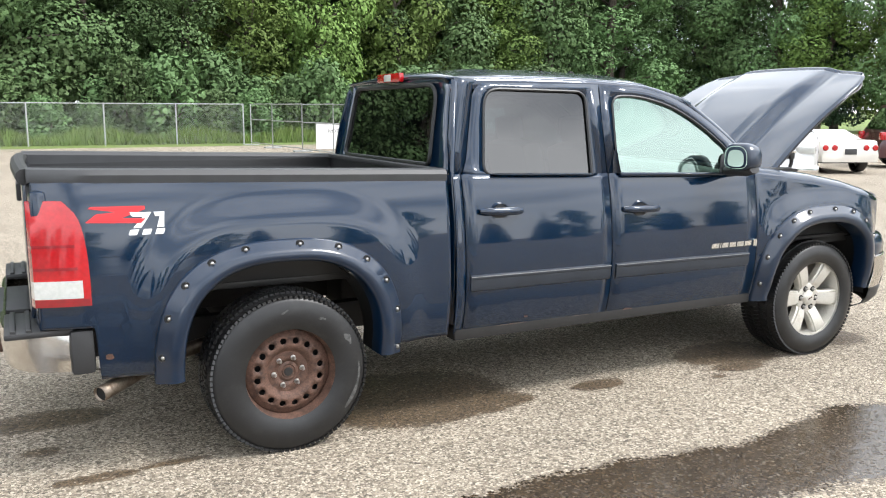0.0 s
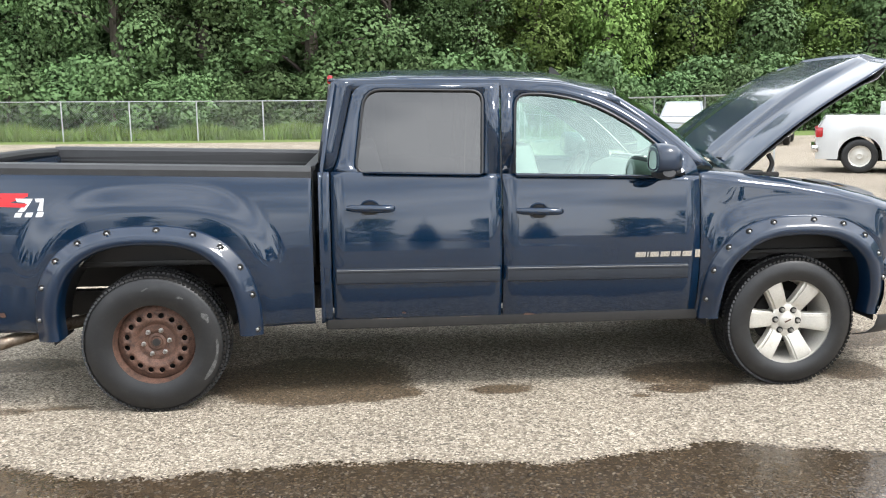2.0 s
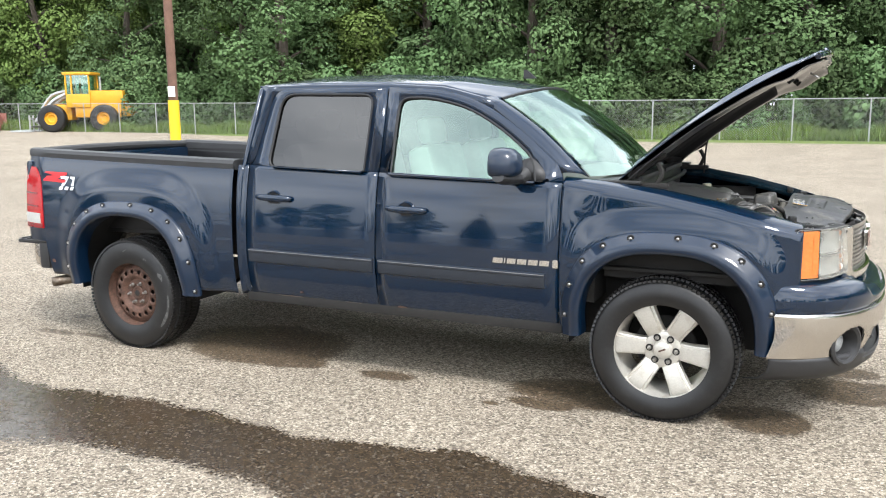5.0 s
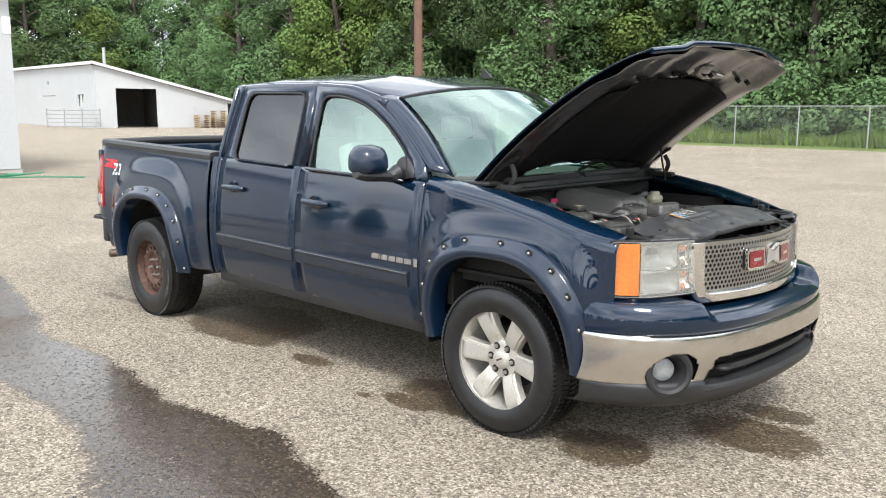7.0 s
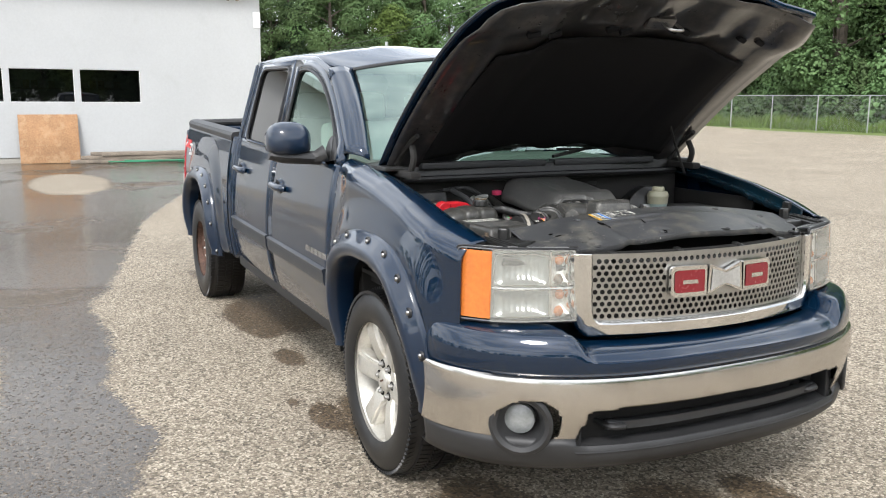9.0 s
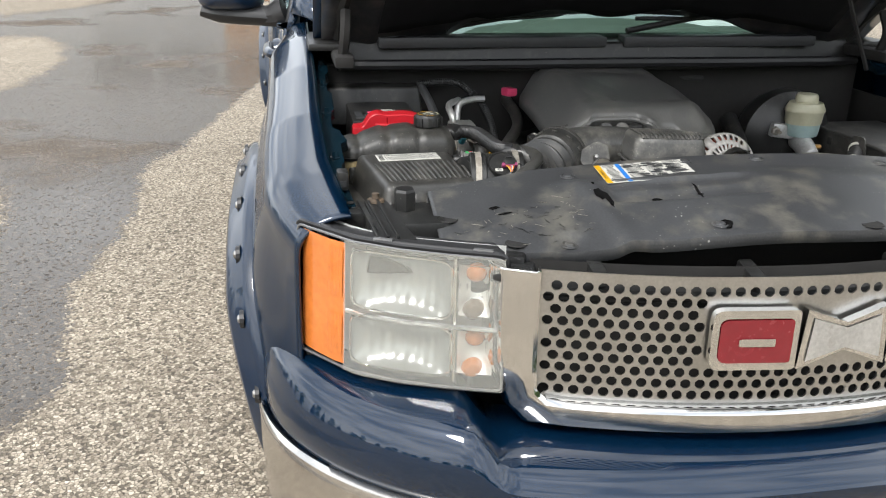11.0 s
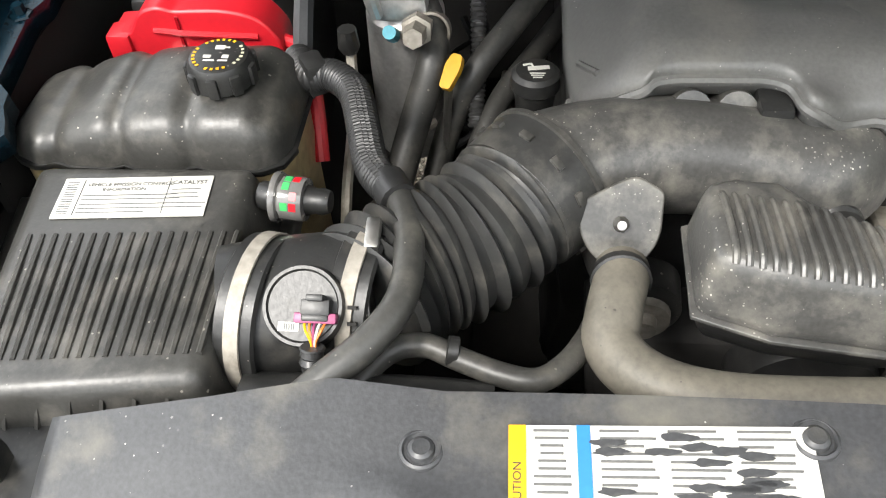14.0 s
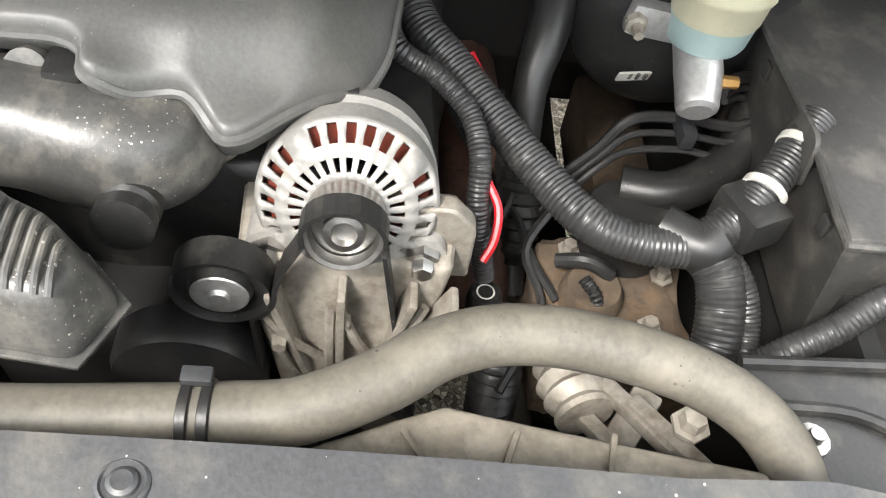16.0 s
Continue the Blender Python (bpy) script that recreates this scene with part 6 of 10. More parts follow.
def tree(h, spread, seed, material, count=22000, size=0.088, bare=0.16, conifer=False):
    g = np.random.default_rng(seed)
    t = thing("tree", (0, 0, 0), "tall leafy green broadleaf tree at the wood's edge" if not conifer else "dark green pointed conifer at the wood's edge", "tree", "trees behind the fence")
    top = Vector((g.normal() * 0.4, g.normal() * 0.4, h * 0.86))
    bm = tube([(0, 0, -0.3), (g.normal() * 0.12, g.normal() * 0.12, h * 0.3), (top.x * 0.6, top.y * 0.6, h * 0.6), top], [0.022 * h, 0.016 * h, 0.010 * h, 0.003 * h], 8, 4)
    lobes = []
    if conifer:
        for k in range(16):
            f = k / 15
            z = h * (0.12 + 0.86 * f)
            w = spread * (1 - f) ** 0.85 + 0.1
            for j in range(5 if f < 0.7 else 2):
                a = 2 * math.pi * (j / 5 + 0.37 * k)
                lobes.append((w * 0.6 * math.cos(a), w * 0.6 * math.sin(a), z - 0.1 * w, max(0.25, w * 0.42)))
    else:
        n = 24
        for k in range(n):
            f = (k + 0.5) / n
            z = h * (bare + (0.97 - bare) * f)
            env = math.sin(math.pi * min(0.97, 0.18 + 0.80 * f)) ** 0.7
            a = 2.4 * k + g.random()
            rr = spread * env * (0.35 + 0.55 * g.random())
            p = Vector((rr * math.cos(a), rr * math.sin(a), z))
            lobes.append((*p, spread * (0.24 + 0.30 * g.random())))
            s = Vector((top.x * f * 0.7, top.y * f * 0.7, max(h * 0.12, z - 0.25 * rr - 0.4)))
            tube([s, s.lerp(p, 0.5) + Vector((0, 0, 0.12 * rr)), p], [0.006 * h, 0.004 * h, 0.0015 * h], 5, 2, bm)
    part("trunk", bm, BARK, t)
    me = leaf_cloud(lobes, count, size, seed + 50)
    me.materials.append(material)
    o = new("crown", me)
    o.parent = t
    return t


protos = [tree(13, 3.0, 1, LEAF), tree(14.5, 3.3, 2, LEAF), tree(12, 2.8, 3, LEAF_LIGHT), tree(15, 3.2, 4, LEAF, bare=0.10), tree(11, 2.6, 6, LEAF_LIGHT, bare=0.05), tree(15, 2.4, 7, NEEDLE, 15000, 0.09, conifer=True)]
bush = tree(3.4, 1.5, 8, LEAF, 2600, 0.10, bare=0.02)
tagged(bush, "low leafy green bush behind the fence", "bush", "bushes behind the fence")


def plant(proto, x, y, s):
    copy_thing(proto, Matrix.Translation((x, y, lift(x, y) - 0.4)) @ Matrix.Rotation(rng.random() * 6.28, 4, "Z") @ Matrix.Diagonal((s * (0.9 + 0.25 * rng.random()), s * (0.9 + 0.25 * rng.random()), s * (0.88 + 0.3 * rng.random()), 1)))


x = -74.0
while x < 46:
    plant(protos[rng.choice([0, 1, 2, 3, 3, 4])], x + rng.normal() * 0.6, 43.5 + rng.normal() * 1.6 + 0.10 * max(0, x), 1.10 + 0.35 * rng.random())
    plant(protos[rng.choice([0, 1, 3, 3, 5])], x + 1.6 + rng.normal() * 0.6, 50.5 + rng.normal() * 1.8 + 0.10 * max(0, x), 1.45 + 0.35 * rng.random())
    plant(protos[rng.choice([1, 3, 3, 5])], x + 0.6 + rng.normal() * 0.6, 57.5 + rng.normal() * 1.2 + 0.10 * max(0, x), 1.7 + 0.3 * rng.random())
    x += 4.5
x = -70.0
while x < 36:
    plant(bush, x, 38.6 + rng.normal() * 0.9, 0.7 + 0.5 * rng.random())
    plant(bush, x + 0.8, 40.6 + rng.normal() * 0.7, 0.9 + 0.6 * rng.random())
    x += 1.9
for k in range(26):
    a = k / 25
    plant(protos[rng.choice([0, 1, 3, 4, 5])], -108 - 10 * math.sin(a * 3) + rng.normal() * 2, -8 + 74 * a, 1.25 + 0.35 * rng.random())
for k in range(15):
    a = k / 14
    plant(protos[rng.choice([0, 1, 3])], -120 + rng.normal() * 3, -14 + 84 * a, 1.55 + 0.3 * rng.random())
for k in range(34):
    plant(protos[rng.choice([0, 1, 2, 3, 5])], 46 + 0.8 * k + rng.normal() * 1.2, 52 - 1.7 * k + rng.normal() * 2, 0.95 + 0.25 * rng.random())
# the wood that shows in the paint, behind the walk
x = -70.0
while x < 84:
    plant(protos[rng.choice([0, 3, 5, 5])], x + rng.normal() * 0.8, -44 + rng.normal() * 2, 0.42 + 0.15 * rng.random())
    x += 3.4
for k in range(14):
    plant(protos[rng.choice([0, 1, 3])], 82 + rng.normal() * 3, -44 + 5.5 * k, 1.0 + 0.3 * rng.random())
for o in (*protos, bush):
    for c in (*o.children_recursive, o):
        bpy.data.objects.remove(c, do_unlink=True)

# long grass beyond the fence
verts, faces = [], []
for i in range(64000):
    x, y = rng.uniform(-66, 22), 35.5 + 5.5 * rng.random() ** 1.3
    h = (0.22 + 0.62 * rng.random()) * (0.65 + 0.5 * math.sin(x * 0.7) ** 2)
    a = rng.random() * 6.28
    w = 0.018 + 0.035 * rng.random()
    z = lift(x, y)
    k = len(verts)
    verts += [(x - w * math.cos(a), y - w * math.sin(a), z), (x + w * math.cos(a), y + w * math.sin(a), z), (x + rng.normal() * 0.15, y + rng.normal() * 0.15, z + h)]
    faces.append((k, k + 1, k + 2))
me = bpy.data.meshes.new("long_grass")
me.from_pydata(verts, [], faces)
me.materials.append(GRASS)
tagged(new("long_grass", me), "tall uncut green grass beyond the fence", "grass", "", "stuff")

# white workshop with a window strip
def workshop():
    X, Y0, Y1, H = -16.8, -14.0, 3.7, 4.7
    b = thing("workshop", (X - 4, -5, 0), "white ribbed-clad workshop with a strip of windows", "building")
    wins = [(-0.92, 0.52, 1.50, 2.32), (-2.52, -1.06, 1.50, 2.32), (-4.12, -2.66, 1.50, 2.32), (-5.7, -4.26, 1.50, 2.32)]
    holes = [[(a, c), (e, c), (e, d), (a, d)] for a, e, c, d in wins]
    part("wall", plate([(Y0, 0.14), (Y1, 0.14), (Y1, H), (Y0, H)], holes, lambda u, v: (X, u, v)), CLADDING, b, "white vertical cladding", 0, 0.12)
    part("wall", boxed((X - 4.1, Y1 - 0.06, H / 2 + 0.07), (8.0, 0.12, H - 0.14)), CLADDING, b)
    part("wall", boxed((X - 8.1, (Y0 + Y1) / 2, H / 2), (0.12, Y1 - Y0, H)), CLADDING, b)
    part("wall", boxed((X - 4.1, Y0, H / 2), (8.0, 0.12, H)), CLADDING, b)
    part("floor_slab", boxed((X - 4.05, (Y0 + Y1) / 2, 0.03), (8.3, Y1 - Y0 + 0.1, 0.2)), CONCRETE, b)
    part("roof", prism([(0.55, 0), (-4.1, 1.3), (-8.7, 0), (-8.7, 0.16), (-4.1, 1.46), (0.55, 0.16)], Y1 - Y0 + 0.7, Matrix.Translation((X, Y1 + 0.35, H)) @ Matrix.Rotation(radians(90), 4, "X")), ROOFING, b)
    part("fascia", boxed((X + 0.53, (Y0 + Y1) / 2, H + 0.06), (0.05, Y1 - Y0 + 0.7, 0.22)), CLADDING, b, "white eaves board")
    part("soffit", boxed((X + 0.25, (Y0 + Y1) / 2, H + 0.0), (0.5, Y1 - Y0 + 0.6, 0.03)), CLADDING, b)
    y = Y0 + 0.1
    while y < Y1:
        for zz in ((0.14, 1.42), (2.40, H)) if -5.8 < y < 0.6 else ((0.14, H),):
            part("rib", boxed((X + 0.008, y, (zz[0] + zz[1]) / 2), (0.016, 0.028, zz[1] - zz[0])), CLADDING, b)
        y += 0.305
    for a, e, c, d in wins:
        w = part("window", plate([(a - 0.07, c - 0.07), (e + 0.07, c - 0.07), (e + 0.07, d + 0.07), (a - 0.07, d + 0.07)], [[(a + 0.01, c + 0.01), (e - 0.01, c + 0.01), (e - 0.01, d - 0.01), (a + 0.01, d - 0.01)]], lambda u, v: (X + 0.035, u, v)), WHITE, b, "white-framed window onto a dim workshop", 0, 0.06)
        part("pane", plate([(a, c), (e, c), (e, d), (a, d)], [], lambda u, v: (X - 0.03, u, v)), GLASS_DARK, w, "", 0)
    part("sill", boxed((X + 0.06, -2.6, 1.40), (0.10, 6.6, 0.05), None, 0.01), WHITE, b)
    part("meter_box", boxed((X + 0.07, Y1 - 0.09, 3.72), (0.14, 0.20, 0.42), None, 0.01), WHITE, b, "white junction box")
    fl = part("flood_lamp", boxed((X + 0.10, Y1 - 0.75, 4.32), (0.10, 0.16, 0.10), None, 0.02), PLASTIC, b, "twin flood lamps under the eaves")
    for dy in (-0.12, 0.12):
        part("lamp_head", lathe([(0, -0.04), (0.045, -0.03), (0.065, 0.05), (0.05, 0.055), (0, 0.05)], Matrix.Translation((X + 0.2, Y1 - 0.75 + dy, 4.26)) @ Matrix.Rotation(radians(120), 4, "Y"), 14), CHROME, fl)
    # shelves and goods inside the windows
    for a in (-5.4, -3.6, -1.9, -0.3):
        part("shelf", boxed((X - 1.0, a, 1.85), (0.4, 1.2, 0.03)), TIMBER, b)
        for k in range(5):
            part("stored_box", boxed((X - 1.0, a - 0.45 + 0.2 * k, 1.94 + 0.03 * (k % 2)), (0.2, 0.15, 0.15 + 0.05 * (k % 3)), None, 0.01), (WHITE, PLY, BUCKET)[k % 3], b)


workshop()
ply = tagged(part("plywood_sheet", boxed((-16.50, -1.72, 0.60), (0.02, 1.36, 1.22), Matrix.Rotation(radians(-12), 4, "Y"), 0.003), PLY), "weathered brown plywood sheet leaning on the workshop", "plywood")
for k in range(9):
    tagged(part("timber_plank", boxed((-16.42 + 0.17 * (k % 3), 0.75 + 0.3 * (k % 2), 0.045 + 0.085 * (k // 3)), (0.15, 4.6 - 0.25 * k, 0.08), Matrix.Rotation(radians(1.2 * ((k * 2) % 5 - 2)), 4, "Z"), 0.008), TIMBER), "weathered grey plank stacked along the workshop wall", "plank", "stacked planks")
coil = [(-15.9 + 0.30 * math.cos(a) * (1 + 0.05 * a), 1.2 + 1.9 * math.sin(a) + 0.06 * a, 0.02 + 0.004 * a) for a in np.linspace(0, 14, 34)]
tagged(part("garden_hose", tube(coil + [(-15.6, 2.8, 0.02), (-15.2, 3.6, 0.02), (-14.4, 4.4, 0.02)], 0.016, 6, 3), HOSE), "green garden hose lying in loops by the wall", "hose")

# long white shed, far off
def shed():
    z0 = 0.30
    C, R, W = Vector((-57.6, 23.2, z0)), Vector((-55.0, 35.4, z0)), Vector((-81, 24.1, z0))
    e, d = (R - C).normalized(), (W - C).normalized()
    n_e, n_d = Vector((e.y, -e.x, 0)), Vector((-d.y, d.x, 0)) * 1.0
    b = thing("long_shed", C, "long low white shed with a sloping roof and open bay", "building")
    w, l = (R - C).length, (W - C).length
    hz = lambda u: 4.70 - 0.252 * u
    gable = lambda off: (lambda u, v: C + e * u + n_e * off + Vector((0, 0, v)))
    front = lambda off: (lambda u, v: C + d * u + n_d * off + Vector((0, 0, v)))
    bay_hole = [(1.42, 0.02), (4.45, 0.02), (4.45, 3.0), (1.42, 3.0)]
    lean_hole = [(10.1, 0.02), (11.45, 0.02), (11.45, hz(11.45) - 0.2), (10.1, hz(10.1) - 0.2)]
    part("wall", plate([(0, 0), (w, 0), (w, hz(w)), (0, hz(0))], [bay_hole, lean_hole], gable(0)), CLADDING, b, "white end wall", 0, 0.12)
    part("bay_trim", plate([(1.25, 0.0), (4.65, 0.0), (4.65, 3.18), (1.25, 3.18)], [bay_hole], gable(0.03)), TIMBER, b, "grey door frame", 0, 0.05)
    win = [(2.1, 1.65), (3.5, 1.65), (3.5, 2.55), (2.1, 2.55)]
    part("wall", plate([(0, 0), (l, 0), (l, 4.85), (0, 4.70)], [win], front(0)), CLADDING, b, "", 0, 0.12)
    wn = part("window", plate([(1.98, 1.55), (3.62, 1.55), (3.62, 2.65), (1.98, 2.65)], [win], front(0.03)), WHITE, b, "", 0, 0.05)
    part("pane", plate(win, [], front(-0.04)), GLASS_DARK, wn, "", 0)
    part("window_bar", tube([front(0.02)(2.8, 1.65), front(0.02)(2.8, 2.55)], 0.04, 4, 1), WHITE, wn)
    dr = part("door", plate([(8.9, 0.05), (10.6, 0.05), (10.6, 2.45), (8.9, 2.45)], [], front(0.05)), CLADDING, b, "white door", 0, 0.03)
    for u in (8.85, 10.65):
        part("door_jamb", tube([front(0.06)(u, 0.02), front(0.06)(u, 2.5)], 0.06, 4, 1), TIMBER, dr)
    part("door_head", tube([front(0.1)(8.3, 2.52), front(0.1)(11.3, 2.52)], 0.05, 4, 1), TIMBER, dr)
    part("wall_lamp", boxed(front(0.1)(9.8, 3.6), (0.25, 0.25, 0.3), None, 0.04), GALV, b)
    bm = bmesh.new()
    top = [gable(0.35)(-0.3, hz(-0.3) + 0.10), gable(0.35)(w + 0.4, hz(w + 0.4) + 0.10), R + d * l + Vector((0, 0, hz(w + 0.4) + 0.2)), front(0.3)(l, 4.95)]
    vs = V(bm, top)
    bm.faces.new(vs)
    part("roof", bm, ROOFING, b, "pale sheet roof", 0, 0.10)
    part("roof_edge", tube([gable(0.36)(-0.3, hz(-0.3) + 0.12), gable(0.36)(w + 0.4, hz(w + 0.4) + 0.12)], 0.13, 4, 1), WHITE, b)
    part("roof_edge", tube([front(0.3)(-0.3, 4.84), front(0.3)(l, 4.98)], 0.15, 4, 1), WHITE, b)
    part("inner_wall", plate([(0.3, 0.02), (w - 0.3, 0.02), (w - 0.3, 1.3), (0.3, 4.3)], [], gable(-7)), INSIDE, b, "", 0)
    part("inner_wall", plate([(-7, 0.02), (-0.2, 0.02), (-0.2, 3.2), (-7, 3.2)], [], lambda u, v: gable(u)(5.2, v)), INSIDE, b, "", 0)
    part("back_wall", plate([(0, 0), (l, 0), (l, 1.5), (0, 1.5)], [], lambda u, v: R + d * u + Vector((0, 0, v))), CLADDING, b, "", 0)
    part("stove_pipe", tube([C + d * 6 + e * 3 + Vector((0, 0, 3.9)), C + d * 6 + e * 3 + Vector((0, 0, 6.4))], 0.14, 8, 1), GALV, b)
    m = Matrix.Translation((-57.6, 23.2, z0)) @ Matrix.Rotation(math.atan2(e.y, e.x), 4, "Z")
    g = thing("farm_gate", (-58, 22.3, z0), "galvanised tubular farm gate before the shed", "gate")
    ga, gb = Vector((-60.5, 20.6, z0 - 0.1)), Vector((-56.6, 23.0, z0 - 0.1))
    q = lambda u, v: ga.lerp(gb, u / 6.6) + Vector((0, 0, v))
    for z in (0.25, 0.55, 0.85, 1.15, 1.45):
        part("bar", tube([q(0, z), q(6.6, z)], 0.035, 6, 1), GALV, g)
    for u in (0, 2.2, 4.4, 6.6):
        part("upright", tube([q(u, 0.05), q(u, 1.6)], 0.045, 6, 1), GALV, g)
    for k in range(3):
        p = thing("pallet_stack", m @ Vector((7.6 + 1.35 * k, -1.2, 0)), "stack of worn wooden pallets by the shed", "pallets", "pallet stacks")
        for j in range(8 - 2 * abs(k - 1)):
            for i in range(5):
                part("slat", boxed((0, 0, 0), (1.1, 0.13, 0.03)), PALLET, p).matrix_basis = m @ Matrix.Translation((7.6 + 1.35 * k, -1.7 + 0.24 * i, 0.14 + 0.17 * j))
            part("bearer", boxed((0, 0, 0), (0.10, 1.1, 0.10)), PALLET, p).matrix_basis = m @ Matrix.Translation((7.2 + 1.35 * k, -1.2, 0.07 + 0.17 * j))
            part("bearer", boxed((0, 0, 0), (0.10, 1.1, 0.10)), PALLET, p).matrix_basis = m @ Matrix.Translation((8.0 + 1.35 * k, -1.2, 0.07 + 0.17 * j))
        for o in p.children:
            o.matrix_parent_inverse = p.matrix_basis.inverted()
    for k in range(6):
        d = part("black_tub", lathe([(0, 0.02), (0.30, 0.0), (0.34, 0.5), (0.36, 0.95), (0.33, 0.93), (0.29, 0.06), (0, 0.05)], m @ Matrix.Translation((11.6 + 0.42 * k, -1.2 + 0.3 * (k % 2), 0)), 14), PLASTIC)
        tagged(d, "black plastic tub standing by the shed", "tub", "tubs")


shed()

# wheel loader with forks, and its spare bucket
def loader():
    at = (-41.5, 36.0)
    z0 = lift(*at)
    m = Matrix.Translation((*at, z0)) @ Matrix.Rotation(radians(208), 4, "Z") @ Matrix.Scale(1.15, 4)
    b = thing("wheel_loader", (*at, z0), "yellow wheel loader with a cab and grey forks", "loader")
    P = lambda name, bm, mat, par=b, label="": part(name, (bmesh.ops.transform(bm, matrix=m, verts=bm.verts), bm)[1], mat, par, label)
    P("rear_frame", boxed((-1.3, 0, 1.25), (2.6, 1.3, 0.9), None, 0.08), YELLOW)
    P("engine_cover", boxed((-1.75, 0, 1.95), (2.0, 1.35, 0.75), None, 0.15), YELLOW, b, "yellow engine cover")
    P("counterweight", boxed((-2.9, 0, 1.15), (0.5, 1.5, 0.6), None, 0.1), YELLOW)
    P("front_frame", boxed((1.0, 0, 1.1), (1.5, 1.0, 0.9), None, 0.08), YELLOW)
    cab = P("cab", boxed((-0.25, 0, 1.75), (1.35, 1.5, 0.75), None, 0.06), YELLOW, b, "yellow glazed cab")
    P("cab_roof", boxed((-0.25, 0, 3.28), (1.6, 1.6, 0.16), None, 0.05), YELLOW, cab)
    for x in (-0.9, 0.1, 0.42):
        for y in (-0.70, 0.70):
            P("cab_post", tube([(x, y, 2.1), (x * 0.98, y * 0.97, 3.25)], 0.05, 6, 2), YELLOW, cab)
    P("cab_glass", boxed((-0.22, 0, 2.66), (1.25, 1.36, 1.1), None, 0.02), GLASS, cab)
    P("exhaust", tube([(-1.4, 0.35, 2.3), (-1.4, 0.35, 3.1)], 0.06, 8, 1), GALV)
    for x in (-1.75, 1.15):
        for s in (-1, 1):
            w = new("wheel")
            w.parent = b
            w.matrix_parent_inverse = b.matrix_basis.inverted()
            w.matrix_basis = m
            mm = Matrix.Translation((x, s * 1.0, 0.76)) @ Matrix.Rotation(radians(-90 * s), 4, "X")
            for n, pr, mat in (("tyre", [(0.36, -0.26), (0.5, -0.28), (0.70, -0.25), (0.77, -0.18), (0.78, 0), (0.77, 0.18), (0.70, 0.25), (0.5, 0.28), (0.36, 0.26)], RUBBER), ("rim", [(0.0, 0.05), (0.15, 0.08), (0.22, 0.16), (0.32, 0.14), (0.37, 0.25), (0.38, 0.10)], YELLOW)):
                q = part(n, lathe(pr, mm, 30), mat, None)
                q.parent = w
    for s in (-1, 1):
        P("lift_arm", tube([(0.5, s * 0.42, 2.15), (1.3, s * 0.45, 1.7), (2.0, s * 0.48, 0.9), (2.3, s * 0.5, 0.55)], 0.13, 6, 4), GALV)
        P("cylinder", tube([(0.9, s * 0.3, 1.2), (1.7, s * 0.32, 1.35)], 0.07, 8, 1), GALV)
    P("tilt_link", tube([(0.7, 0, 2.3), (1.5, 0, 2.05), (2.1, 0, 1.3)], 0.10, 6, 3), GALV)
    f = P("fork_carriage", boxed((2.45, 0, 0.75), (0.10, 1.9, 0.10), None, 0.02), GALV)
    P("carriage_bar", boxed((2.45, 0, 0.30), (0.10, 1.9, 0.10), None, 0.02), GALV, f)
    for y in (-0.85, -0.35, 0.35, 0.85):
        P("fork", tube([(2.5, y, 0.95), (2.5, y, 0.10), (2.6, y, 0.06), (3.6, y, 0.05)], 0.055, 6, 3), GALV, f)
    c = (-48.5, 35.2)
    zb = lift(*c)
    mb = Matrix.Translation((*c, zb)) @ Matrix.Rotation(radians(205), 4, "Z")
    k = tagged(part("loader_bucket", prism([(0, 0), (1.0, 0), (1.25, 0.12), (0.5, 0.18), (0.28, 0.5), (0.35, 0.95), (0.75, 1.2), (0.6, 1.28), (0.2, 1.1), (0.0, 0.7)], 2.7, mb @ Matrix.Translation((0, 1.35, 0)) @ Matrix.Rotation(radians(90), 4, "X")), BUCKET), "rust-red steel loader bucket set on the ground", "bucket")
    for s in (-1, 0, 1):
        part("bucket_rib", boxed((0, 0, 0), (0.5, 0.08, 1.0), None, 0.03), BUCKET, k).matrix_basis = mb @ Matrix.Translation((0.05, s * 0.9, 0.7))


loader()

